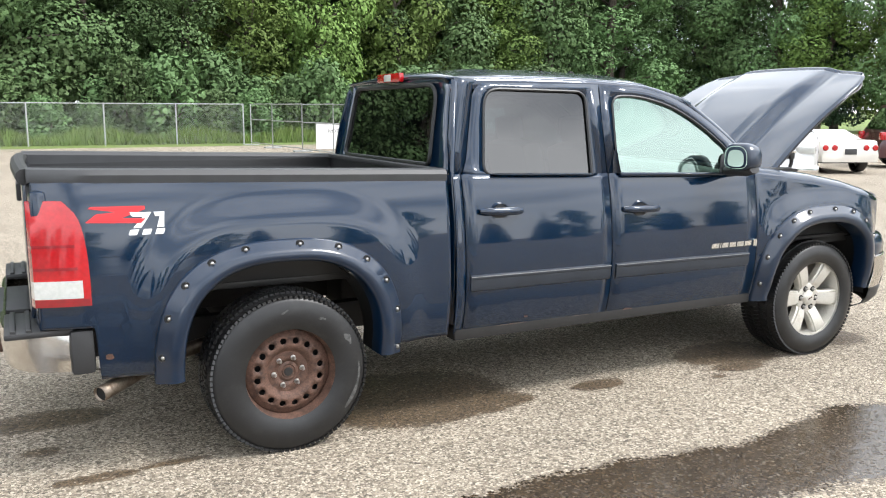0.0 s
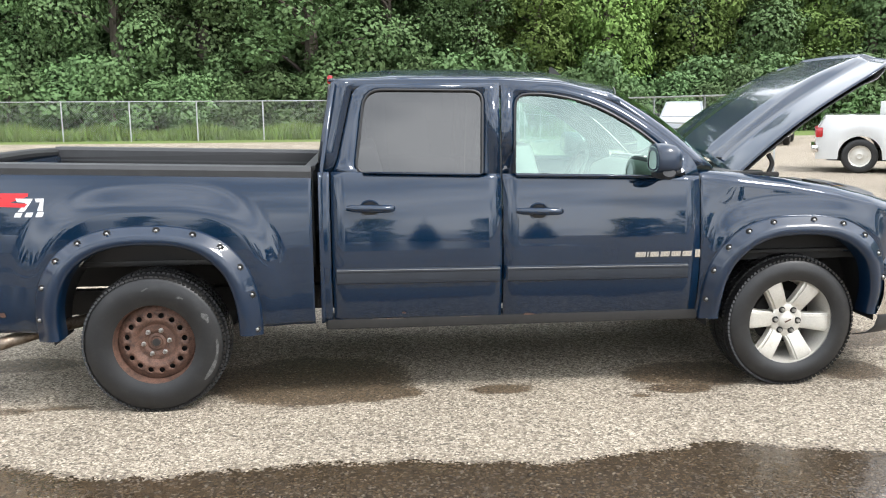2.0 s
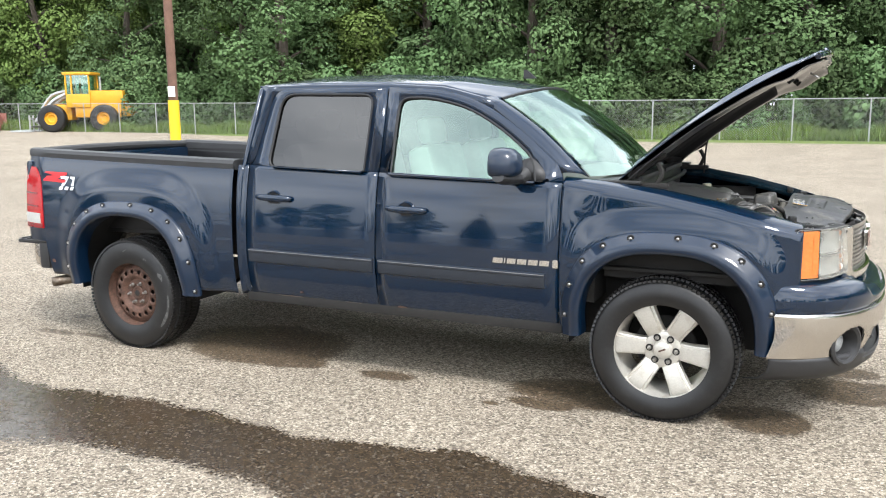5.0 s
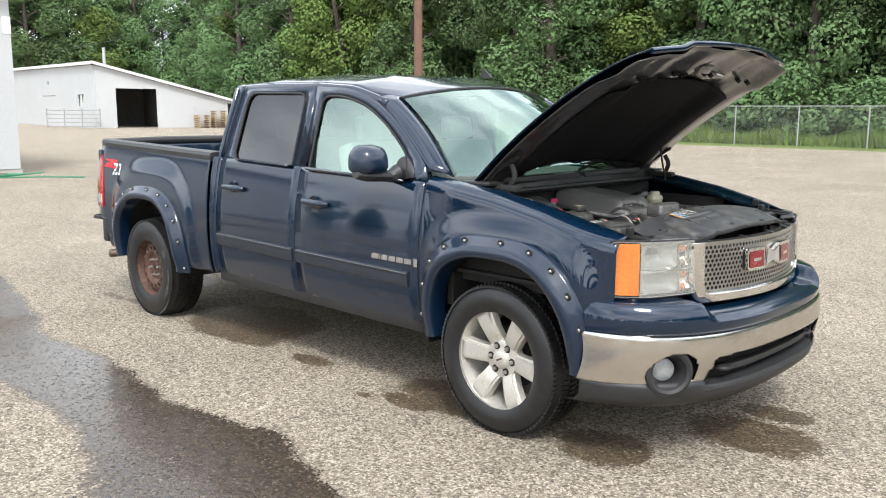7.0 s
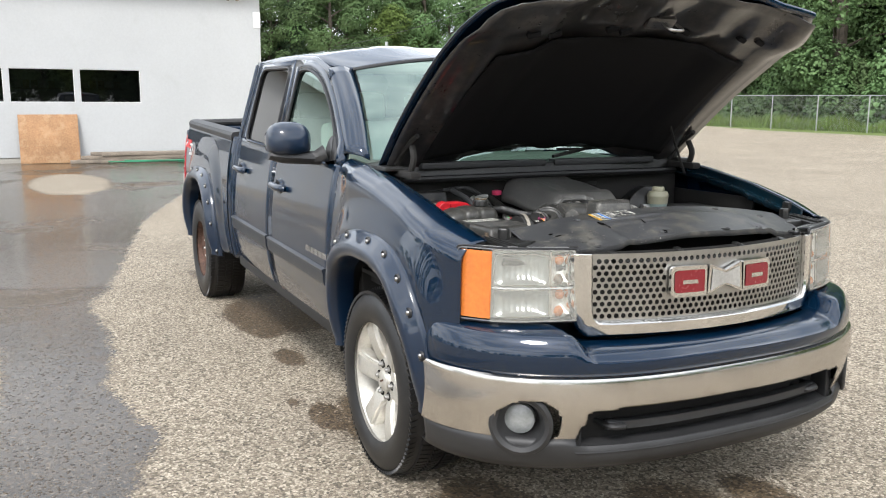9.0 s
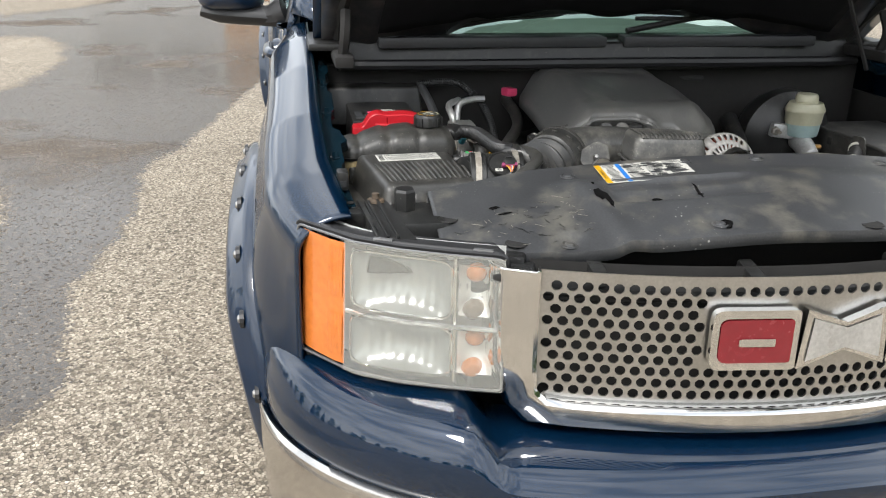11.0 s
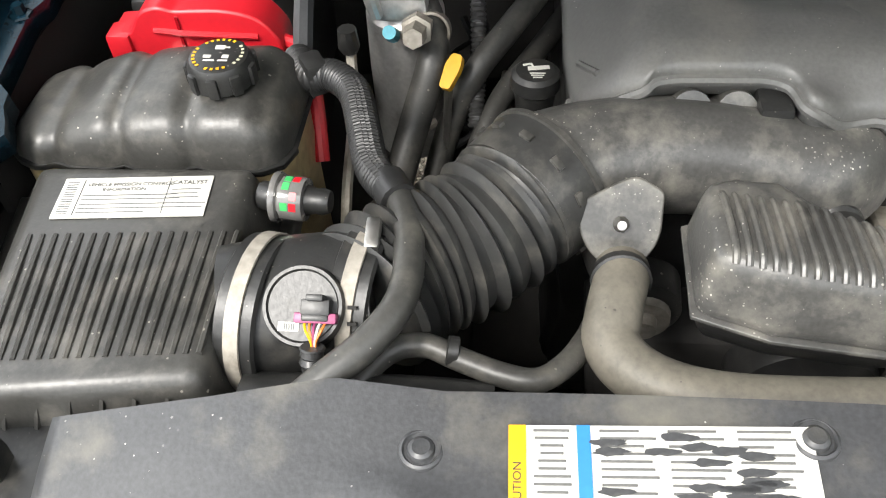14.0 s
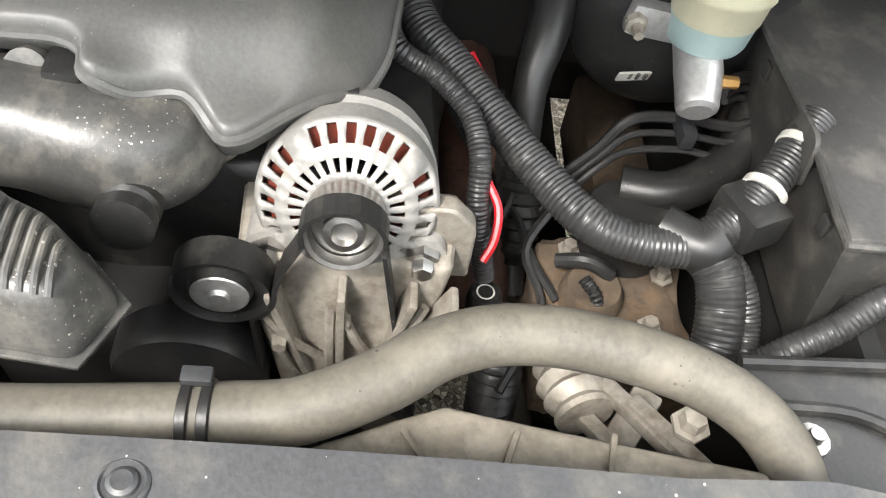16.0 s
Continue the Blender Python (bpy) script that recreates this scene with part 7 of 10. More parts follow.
# parked vehicles
def vehicle(name, label, category, at, heading, L, W, H, colour, kind, front_overhang=0.9, rear_overhang=1.0, wheel_r=0.36):
    """A parked car: lofted body, glazed upper part, lamps and four wheels. Its nose points along +x before turning."""
    z0 = lift(*at)
    m = Matrix.Translation((*at, z0)) @ Matrix.Rotation(radians(heading), 4, "Z")
    b = thing(name, (*at, z0), label, category)
    paint = surf(name + "_paint", colour, 0.3, 0.1, 0.06, 2, 80, 0, coat=1.0)
    P = lambda n, bm, mat, par=b, lab="", sm=35: part(n, (bmesh.ops.transform(bm, matrix=m, verts=bm.verts), bm)[1], mat, par, lab, sm)
    x0, x1 = -L / 2, L / 2
    if kind == "suv":
        top = lambda x: float(np.interp(x, [x0, x0 + 0.1, x0 + 0.5, x1 - 1.25, x1 - 0.5, x1 - 0.1, x1], [0.75, 1.05, 1.10, 1.10, 1.02, 0.85, 0.6]))
        cabin = [(x0 + 0.12, 1.05), (x0 + 0.55, H), (x0 + 2.6, H), (x1 - 1.15, 1.06)]
    elif kind == "pickup":
        top = lambda x: float(np.interp(x, [x0, x0 + 0.03, x1 - 1.5, x1 - 0.35, x1 - 0.06, x1], [1.0, 1.36, 1.34, 1.24, 1.10, 0.7]))
        cabin = [(x0 + 2.2, 1.33), (x0 + 2.4, H), (x0 + 3.7, H), (x1 - 1.35, 1.32)]
    else:
        top = lambda x: float(np.interp(x, [x0, x0 + 0.12, x0 + 0.9, x1 - 1.6, x1 - 0.2, x1], [0.62, 0.90, 0.92, 0.86, 0.62, 0.45]))
        cabin = [(x0 + 0.95, 0.90), (x0 + 1.6, H), (x0 + 2.3, H), (x1 - 1.55, 0.85)]
    bm, rows = bmesh.new(), []
    wf, wr = x1 - front_overhang, x0 + rear_overhang
    xs = sorted(set([*np.linspace(x0, x1, 34)] + [c + (wheel_r + 0.07) * math.cos(t) for c in (wf, wr) for t in np.linspace(0, math.pi, 13)]))
    for x in xs:
        low = 0.32
        for c in (wf, wr):
            d = abs(x - c)
            if d < wheel_r + 0.07:
                low = max(low, wheel_r + math.sqrt((wheel_r + 0.07) ** 2 - d * d))
        t = top(x)
        end = 1 - 0.14 * (smooth01(x1 - 0.5, x1, x) + smooth01(x0 + 0.35, x0, x))
        w = W / 2 * end
        low = min(low, t - 0.06)
        half_row = [(0.97, low), (1.0, low + (t - low) * 0.3), (1.0, low + (t - low) * 0.65), (0.965, t - 0.05), (0.90, t - 0.008), (0.5, t + 0.012)]
        rows.append([(x, -w * a, z) for a, z in half_row] + [(x, w * a, z) for a, z in half_row[::-1]])
    vs = grid(bm, rows)
    bm.faces.new(vs[0])
    bm.faces.new(vs[-1][::-1])
    body = P("body", bm, paint, b, "", 30)
    P("underside", boxed((0, 0, 0.40), (L - 0.5, W * 0.72, 0.25), None, 0.03), DARK)
    (ax, az), (bx, bz), (cx, cz), (dx, dz) = cabin
    bm = bmesh.new()
    wa, wt = W * 0.455, W * 0.375
    grid(bm, [[(x, -w, z), (x, -w * 0.6, z + (0.012 if z > 1.2 else 0)), (x, w * 0.6, z + (0.012 if z > 1.2 else 0)), (x, w, z)] for x, z, w in ((ax, az, wa), (bx, bz, wt), (cx, cz, wt), (dx, dz, wa))])
    for s in (-1, 1):
        vs = V(bm, [(ax, s * wa, az), (bx, s * wt, bz), (cx, s * wt, cz), (dx, s * wa, dz)])
        bm.faces.new(vs)
    P("cabin", bm, paint, b, "", 25)
    f = lambda p, q, t: (p[0] + (q[0] - p[0]) * t, p[1] + (q[1] - p[1]) * t)
    for s in (-1, 1):
        def wall(u, v):
            k = (v - az) / (bz - az)
            return (u, s * (wa + (wt - wa) * k + 0.008), v)
        za, zb = az + 0.07, bz - 0.09
        lx = lambda z: ax + (bx - ax) * (z - az) / (bz - az)
        rx = lambda z: dx + (cx - dx) * (z - dz) / (cz - dz)
        split = [0.48] if kind != "suv" else [0.30, 0.62]
        ks = [0.05, *split, 0.93]
        for i in range(len(ks) - 1):
            g = lambda k, z: lx(z) + (rx(z) - lx(z)) * k
            a, c = ks[i] + 0.015, ks[i + 1] - 0.015
            P("side_window", plate([(g(a, za), za), (g(c, za), za), (g(c, zb), zb), (g(a, zb), zb)], [], wall), GLASS_DARK, b, "", 0)
        P("door_mirror", boxed((dx - 0.35, s * (wa + 0.12), dz + 0.10), (0.12, 0.2, 0.15), None, 0.04), PLASTIC)
        for i, xx in enumerate((0.35, -0.65)):
            P("door_handle", boxed((xx, s * (W / 2 + 0.004), top(xx) - 0.16), (0.17, 0.03, 0.035), None, 0.01), PLASTIC if kind == "pickup" else paint)
            P("door_seam", boxed((xx + 0.62, s * (W / 2 + 0.0005), 0.78), (0.012, 0.006, 0.62)), SEAL)
    ws = lambda p, q: plate([(-0.9, 0.1), (0.9, 0.1), (0.86, 0.9), (-0.86, 0.9)], [], lambda u, v: (p[0] + (q[0] - p[0]) * v + (0.012 if p[0] > q[0] else -0.012), u * (wa + (wt - wa) * v), p[1] + (q[1] - p[1]) * v + 0.01))
    P("windscreen", ws((dx, dz), (cx, cz)), GLASS_DARK, b, "", 0)
    P("rear_window", ws((ax, az), (bx, bz)), GLASS_DARK, b, "", 0)
    for c in (wf, wr):
        for s in (-1, 1):
            w = new("wheel")
            w.parent = b
            w.matrix_parent_inverse = b.matrix_basis.inverted()
            w.matrix_basis = m
            mm = Matrix.Translation((c, s * (W / 2 - 0.14), wheel_r)) @ Matrix.Rotation(radians(-90 * s), 4, "X")
            r = wheel_r
            q = part("tyre", lathe([(r * 0.62, -0.11), (r * 0.8, -0.13), (r * 0.96, -0.11), (r, -0.06), (r, 0.06), (r * 0.96, 0.11), (r * 0.8, 0.13), (r * 0.62, 0.11)], mm, 28), RUBBER, None)
            q.parent = w
            q = part("rim", lathe([(0, 0.07), (r * 0.15, 0.085), (r * 0.3, 0.06), (r * 0.55, 0.075), (r * 0.63, 0.11), (r * 0.64, 0.0)], mm, 20), ALLOY, None)
            q.parent = w
    # nose and tail
    gz = top(x1 - 0.1) - (0.22 if kind != "sports" else 0.12)
    P("grille", boxed((x1 - 0.02, 0, gz), (0.06, W * 0.52, 0.26 if kind == "pickup" else 0.12), None, 0.02), PLASTIC, b, "dark grille")
    if kind == "pickup":
        P("grille_bar", boxed((x1 + 0.012, 0, gz + 0.01), (0.03, W * 0.54, 0.05), None, 0.01), CHROME)
        P("emblem", boxed((x1 + 0.03, 0, gz + 0.01), (0.02, 0.20, 0.07), None, 0.01), SLEEVE)
        P("front_bumper", boxed((x1 + 0.01, 0, 0.56), (0.16, W * 0.94, 0.20), None, 0.04), CHROME)
        P("rear_bumper", boxed((x0 - 0.02, 0, 0.56), (0.16, W * 0.94, 0.18), None, 0.04), CHROME)
        P("bed_toolbox", boxed((x0 + 1.75, 0, 1.50), (0.6, W * 0.9, 0.34), None, 0.02), WHITE, b, "white tool box across the bed")
    else:
        P("lower_grille", boxed((x1 - 0.02, 0, 0.48), (0.08, W * 0.6, 0.14), None, 0.02), PLASTIC)
    for s in (-1, 1):
        P("headlamp", boxed((x1 - 0.10, s * W * 0.36, gz + 0.03), (0.16, 0.34, 0.13), Matrix.Rotation(radians(-18 * s), 4, "Z"), 0.03), LENS_WHITE)
        if kind == "sports":
            for k in (0.24, 0.38):
                P("tail_lamp", lathe([(0, -0.02), (0.06, -0.016), (0.075, 0.0), (0.08, 0.02)], Matrix.Translation((x0 - 0.005, s * W * k, 0.70)) @ Matrix.Rotation(radians(90), 4, "Y"), 18), RED_LENS)
        else:
            P("tail_lamp", boxed((x0 + 0.06, s * W * 0.42, 0.95), (0.16, 0.2, 0.24), None, 0.04), RED_LENS)
    P("number_plate", boxed((x0 - 0.012, 0, 0.60), (0.02, 0.32, 0.15), None, 0.004), PLASTIC_GREY)
    return b


vehicle("work_pickup", "white crew pickup parked on the lot behind wire panels", "pickup truck", (14.9, 13.2), -28, 5.9, 2.0, 1.88, (0.60, 0.61, 0.61), "pickup", 1.0, 0.95, 0.40)
vehicle("white_pickup", "white pickup with a barred dark grille facing the lot", "pickup truck", (13.2, 8.6), 228, 5.2, 2.0, 1.85, (0.60, 0.61, 0.61), "pickup", 1.0, 1.25, 0.40)
vehicle("sports_car", "cream-white sports car with four round tail lamps", "car", (19.6, 12.5), 67, 4.5, 1.8, 1.15, (0.52, 0.49, 0.44), "sports", 0.95, 0.95, 0.33)
vehicle("maroon_suv", "dark maroon sport utility car parked on the lot", "car", (24.2, 11.0), -33, 5.1, 1.95, 1.85, (0.055, 0.012, 0.018), "suv")
vehicle("silver_suv", "silver sport utility car parked beyond the wire panels", "car", (13.9, 27.6), -116, 4.7, 1.85, 1.68, (0.27, 0.29, 0.30), "suv")
vehicle("white_suv", "white sport utility car parked beyond the wire panels", "car", (17.3, 27.4), -120, 4.8, 1.9, 1.70, (0.76, 0.77, 0.78), "suv")

# motorcycle and a notice board near the panels
mc = thing("motorcycle", (11.6, 28.4, lift(11.6, 28.4)), "dark motorcycle standing by the wire fence", "motorcycle")
mm = Matrix.Translation((11.6, 28.4, lift(11.6, 28.4))) @ Matrix.Rotation(radians(-100), 4, "Z")
for n, x in (("front_wheel", 0.65), ("rear_wheel", -0.65)):
    part(n, tube([mm @ Vector((x + 0.28 * math.cos(a), 0, 0.33 + 0.28 * math.sin(a))) for a in np.linspace(0, 2 * math.pi, 19)], 0.055, 8, 1), RUBBER, mc)
part("engine", boxed(mm @ Vector((0, 0, 0.45)), (0.3, 0.4, 0.3), None, 0.05), STEEL, mc)
part("fuel_tank", boxed(mm @ Vector((0.12, 0, 0.80)), (0.3, 0.45, 0.2), None, 0.07), PLASTIC, mc)
part("saddle", boxed(mm @ Vector((-0.4, 0, 0.74)), (0.26, 0.6, 0.10), None, 0.04), PLASTIC, mc)
part("fork", tube([mm @ Vector((0.65, 0, 0.33)), mm @ Vector((0.42, 0, 0.95)), mm @ Vector((0.36, 0, 1.08))], 0.04, 6, 3), STEEL, mc)
part("handlebar", tube([mm @ Vector((0.3, -0.36, 1.05)), mm @ Vector((0.38, 0, 1.08)), mm @ Vector((0.3, 0.36, 1.05))], 0.016, 6, 3), STEEL, mc)
nb = tagged(part("notice_board", boxed((9.95, 26.0, 0.66), (1.70, 0.04, 0.94), None, 0.01), WHITE), "white notice board on a low stand", "sign")
nt = bpy.data.curves.new("lettering", "FONT")
nt.body, nt.size, nt.extrude, nt.align_y = "NOT", 0.21, 0.001, "CENTER"
nt.materials.append(SEAL)
no = new("lettering", nt)
no.parent = nb
no.matrix_basis = Matrix.Translation((9.55, 25.977, 0.86)) @ Matrix.Rotation(radians(90), 4, "X")
part("frame", boxed((9.95, 25.99, 1.14), (1.74, 0.05, 0.03), None, 0.005), GALV, nb)
for dx in (-0.35, 0.35):
    part("leg", tube([(9.95 + 2 * dx, 26.04, lift(10, 26)), (9.95 + 2 * dx, 26.04, lift(10, 26) + 1.1)], 0.02, 6, 1), GALV, nb)

# ---- engine bay (parts of the pickup) ----
BAY = surf("bay_plastic", (0.036, 0.035, 0.032), 0.40, 0, 0.3, 16, 240, 0.22, 0.001, alt=(0.095, 0.089, 0.078), alt_at=(0.5, 0.74), speck=((0.36, 0.34, 0.29), 150, 0.34), rvar=0.14)
COVER = surf("dusty_cover_plastic", (0.056, 0.055, 0.052), 0.36, 0, 0.28, 14, 240, 0.22, 0.001, alt=(0.15, 0.142, 0.125), alt_at=(0.48, 0.70), speck=((0.40, 0.385, 0.34), 260, 0.5), rvar=0.16)
COVER_PLAIN = surf("engine_cover_plastic", (0.092, 0.091, 0.087), 0.40, 0, 0.2, 6, 240, 0.2, 0.001, alt=(0.15, 0.142, 0.126), alt_at=(0.5, 0.8), speck=((0.4, 0.38, 0.34), 160, 0.22), rvar=0.14)
CAST = surf("pale_cast_metal", (0.27, 0.262, 0.247), 0.5, 0.1, 0.2, 26, 180, 0.3, 0.001, alt=(0.30, 0.27, 0.22), alt_at=(0.55, 0.78), speck=((0.16, 0.14, 0.11), 160, 0.3))
BELLOWS = surf("bellows_rubber", (0.026, 0.026, 0.025), 0.40, 0, 0.25, 16, 200, 0.1, 0.001, alt=(0.085, 0.08, 0.07), alt_at=(0.5, 0.74), rvar=0.12)
BAY_DARK = surf("bay_dark_plastic", (0.017, 0.017, 0.0165), 0.40, 0, 0.3, 18, 240, 0.2, 0.001, alt=(0.05, 0.047, 0.041), alt_at=(0.54, 0.76), speck=((0.24, 0.22, 0.19), 150, 0.25), rvar=0.14)
SHIELD = surf("shield_plastic", (0.043, 0.044, 0.046), 0.43, 0, 0.3, 6, 260, 0.25, 0.001, alt=(0.125, 0.117, 0.098), alt_at=(0.5, 0.74), speck=((0.42, 0.41, 0.38), 110, 0.26), rvar=0.16)
HOSE_GREY = surf("dusty_rubber_hose", (0.105, 0.096, 0.078), 0.55, 0, 0.26, 14, 200, 0.2, 0.001, alt=(0.175, 0.158, 0.127), alt_at=(0.48, 0.76), speck=((0.04, 0.037, 0.033), 130, 0.3), rvar=0.12)
HOSE_DARK = surf("weathered_black_hose", (0.038, 0.037, 0.034), 0.45, 0, 0.3, 16, 200, 0.2, 0.001, alt=(0.10, 0.094, 0.08), alt_at=(0.5, 0.76), speck=((0.28, 0.26, 0.22), 140, 0.25), rvar=0.14)
HOSE_BLACK = surf("black_rubber_hose", (0.018, 0.018, 0.018), 0.42, 0, 0.25, 14, 180, 0.15, 0.001, alt=(0.05, 0.048, 0.044), alt_at=(0.52, 0.78))
LOOM = surf("corrugated_loom", (0.030, 0.030, 0.030), 0.36, 0, 0.25, 20, 150, 0.1, alt=(0.09, 0.088, 0.082), alt_at=(0.56, 0.8))

TANK = surf("yellowed_tank", (0.42, 0.33, 0.17), 0.5, 0, 0.2, 10, 90, 0.1, alt=(0.20, 0.15, 0.08), alt_at=(0.5, 0.75))
RED_CAP = surf("red_terminal_cover", (0.46, 0.010, 0.018), 0.4, 0, 0.08, 10, 150, 0.05)
YELLOW_CAP = surf("yellow_pull_ring", (0.62, 0.33, 0.008), 0.4, 0, 0.08, 10, 150, 0.05)
PAPER = surf("label_paper", (0.50, 0.49, 0.445), 0.55, 0, 0.06, 12, 150, 0.02)
INK = surf("label_ink", (0.03, 0.03, 0.03), 0.6, 0, 0.1, 12, 150, 0.0)
INK_GREY = surf("faded_print", (0.10, 0.10, 0.095), 0.6, 0, 0.3, 40, 300, 0.0)
BLUE_INK = surf("label_blue", (0.02, 0.16, 0.50), 0.5, 0, 0.1, 12, 150, 0.0)
GREEN_INK = surf("label_green", (0.03, 0.33, 0.08), 0.5, 0, 0.1, 12, 150, 0.0)
DIRTY_ALU = surf("dirty_aluminium", (0.30, 0.275, 0.235), 0.6, 0.35, 0.3, 16, 120, 0.3, 0.001, alt=(0.12, 0.09, 0.065), alt_at=(0.5, 0.75))
DIRT = surf("oily_dirt", (0.075, 0.054, 0.036), 0.85, 0, 0.45, 14, 70, 0.5, 0.004, alt=(0.14, 0.09, 0.05), alt_at=(0.52, 0.72))
TAN = surf("dusty_shroud", (0.17, 0.150, 0.118), 0.75, 0, 0.3, 14, 120, 0.4, alt=(0.29, 0.26, 0.215), alt_at=(0.5, 0.75))
CREAM = surf("cream_reservoir", (0.44, 0.42, 0.30), 0.35, 0, 0.08, 10, 100, 0.03)
AQUA = surf("fluid_showing_plastic", (0.28, 0.37, 0.36), 0.3, 0, 0.08, 10, 100, 0.03)
COPPER = surf("copper_winding", (0.30, 0.07, 0.045), 0.4, 0.5, 0.2, 40, 200, 0.1)
PINK = surf("pink_plug", (0.65, 0.05, 0.14), 0.45, 0, 0.1, 12, 150, 0.0)
AXIS_X = Matrix.Rotation(radians(90), 4, "Y")


def bay(name, bm, mat, label="", smooth=35, solid=0.0, bevel=0.0, parent=None):
    return part(name, bm, mat, parent or truck, label, smooth, solid, bevel)


def frustum(top, z1, bottom, z0, bevel=0.008):
    """A box whose top and bottom are two four-cornered (x, y) outlines."""
    bm = bmesh.new()
    a, b = V(bm, [(*p, z1) for p in top]), V(bm, [(*p, z0) for p in bottom])
    bm.faces.new(a)
    bm.faces.new(b[::-1])
    n = len(a)
    for i in range(n):
        bm.faces.new((a[i], b[i], b[(i + 1) % n], a[(i + 1) % n]))
    bmesh.ops.recalc_face_normals(bm, faces=bm.faces)
    if bevel:
        bmesh.ops.bevel(bm, geom=bm.edges[:], offset=bevel, segments=3, profile=0.6, affect="EDGES")
    return bm


def lettering(text, size, m, mat, parent):
    """Built-in font, laid flat by m."""
    c = bpy.data.curves.new("lettering", "FONT")
    c.body, c.size, c.align_x, c.align_y, c.extrude = text, size, "LEFT", "CENTER", 0.0001
    c.materials.append(mat)
    o = new("lettering", c)
    o.parent = parent
    o.matrix_parent_inverse = parent.matrix_basis.inverted()
    o.matrix_basis = m
    return o


# air filter box: lid with ribs, fins and a label
lid_top = [(3.952, -0.758), (3.946, -0.556), (4.172, -0.541), (4.196, -0.724)]
lid = bay("air_filter_box", frustum(lid_top, 1.090, [(3.935, -0.775), (3.932, -0.540), (4.200, -0.530), (4.222, -0.735)], 1.015, 0.014), BAY, "dark ribbed plastic air filter box")
bay("filter_tray", frustum([(3.925, -0.815), (3.925, -0.53), (4.205, -0.522), (4.225, -0.765)], 1.012, [(3.95, -0.78), (3.95, -0.54), (4.19, -0.54), (4.20, -0.74)], 0.82, 0.01), BAY_DARK, "", parent=lid)
for k in range(17):
    f = k / 16
    y0, y1 = -0.728 + 0.178 * f, -0.708 + 0.160 * f
    bm = tube([(4.040 - 0.012 * f, y0, 1.0895), (4.10, (y0 + y1) / 2, 1.0915), (4.168 - 0.016 * f, y1, 1.0895)], 0.0026, 6, 3)
    bay("rib", bm, BAY, parent=lid)
for k in range(8):
    y = -0.712 + 0.0245 * k
    bay("fin", prism([(0.0, 0.0), (0.034, 0.0), (0.0, 0.058)], 0.0035, Matrix.Translation((4.196 - 0.002 * k, y, 1.018)) @ Matrix.Rotation(radians(-16), 4, "Z") @ Matrix.Rotation(radians(90), 4, "X")), BAY, parent=lid)
bay("tray_flange", frustum([(3.925, -0.818), (3.922, -0.528), (4.222, -0.520), (4.246, -0.768)], 1.020, [(3.922, -0.822), (3.920, -0.525), (4.226, -0.516), (4.250, -0.772)], 1.008, 0.004), BAY, parent=lid)
for x, y in ((3.936, -0.768), (3.934, -0.546), (4.214, -0.545), (4.232, -0.742)):
    bay("lid_screw", lathe([(0, 0.036), (0.006, 0.036), (0.009, 0.032), (0.010, 0.0)], Matrix.Translation((x, y, 1.02)), 14), BAY, parent=lid)
for s in ((3.945, -0.70), (3.95, -0.6), (4.21, -0.66)):
    bay("clip", boxed((*s, 1.0), (0.02, 0.03, 0.04), None, 0.004), BAY_DARK, parent=lid)
note = bay("emission_label", boxed((3.992, -0.653, 1.0912), (0.050, 0.135, 0.0012), Matrix.Rotation(radians(4), 4, "Z"), 0.0004), PAPER, "white paper label with printed text", parent=lid)
mn = Matrix.Translation((3.992, -0.653, 1.0921)) @ Matrix.Rotation(radians(94), 4, "Z")
lettering("VEHICLE EMISSION CONTROL", 0.0058, mn @ Matrix.Translation((-0.045, 0.0155, 0)), INK, note)
lettering("INFORMATION", 0.0058, mn @ Matrix.Translation((-0.030, 0.0092, 0)), INK, note)
lettering("CATALYST", 0.0066, mn @ Matrix.Translation((0.032, 0.0165, 0)), INK, note)
for k in range(14):
    bay("code_bar", boxed((0, 0, 0), (0.010, 0.0010, 0.0003)), INK_GREY, parent=note).matrix_basis = mn @ Matrix.Translation((-0.0585, -0.02 + 0.003 * k, 0))
for k, (a, w) in enumerate(((0.002, 0.085), (-0.003, 0.088), (-0.009, 0.112), (-0.014, 0.11), (-0.019, 0.06))):
    bay("text_bar", boxed((0, 0, 0), (w, 0.0009, 0.0003)), INK_GREY, parent=note).matrix_basis = mn @ Matrix.Translation((-0.046 + w / 2, a, 0))
for a, w in ((0.008, 0.026), (0.003, 0.024), (-0.002, 0.026)):
    bay("text_bar", boxed((0, 0, 0), (w, 0.0008, 0.0003)), INK_GREY, parent=note).matrix_basis = mn @ Matrix.Translation((0.033 + w / 2, a, 0))
for u, v, w, h in ((0.0295, 0.0, 0.0006, 0.044), (-0.0485, 0.0, 0.0006, 0.044)):
    bay("rule_line", boxed((0, 0, 0), (w, h, 0.0003)), INK, parent=note).matrix_basis = mn @ Matrix.Translation((u, v, 0))
for o in note.children:
    o.matrix_parent_inverse = note.matrix_basis.inverted()

# coolant tank with its cap: three soft lobes over a welded seam
def tank_ring(f, grow, levels):
    """One slice of the tank across its length; levels are (share of the half-width, height)."""
    wide = float(np.interp(f, [0, 0.04, 0.12, 0.5, 0.9, 0.97, 1], [0.034, 0.054, 0.066, 0.072, 0.073, 0.062, 0.040]))
    for g in (0.20, 0.44, 0.68):
        wide -= 0.0055 * math.exp(-((f - g) / 0.028) ** 2)
    x, y = 3.872 - 0.008 * f, -0.668 + (f - 0.5) * 0.276 * grow
    return [(x + wide * grow * c, y, z) for c, z in levels]


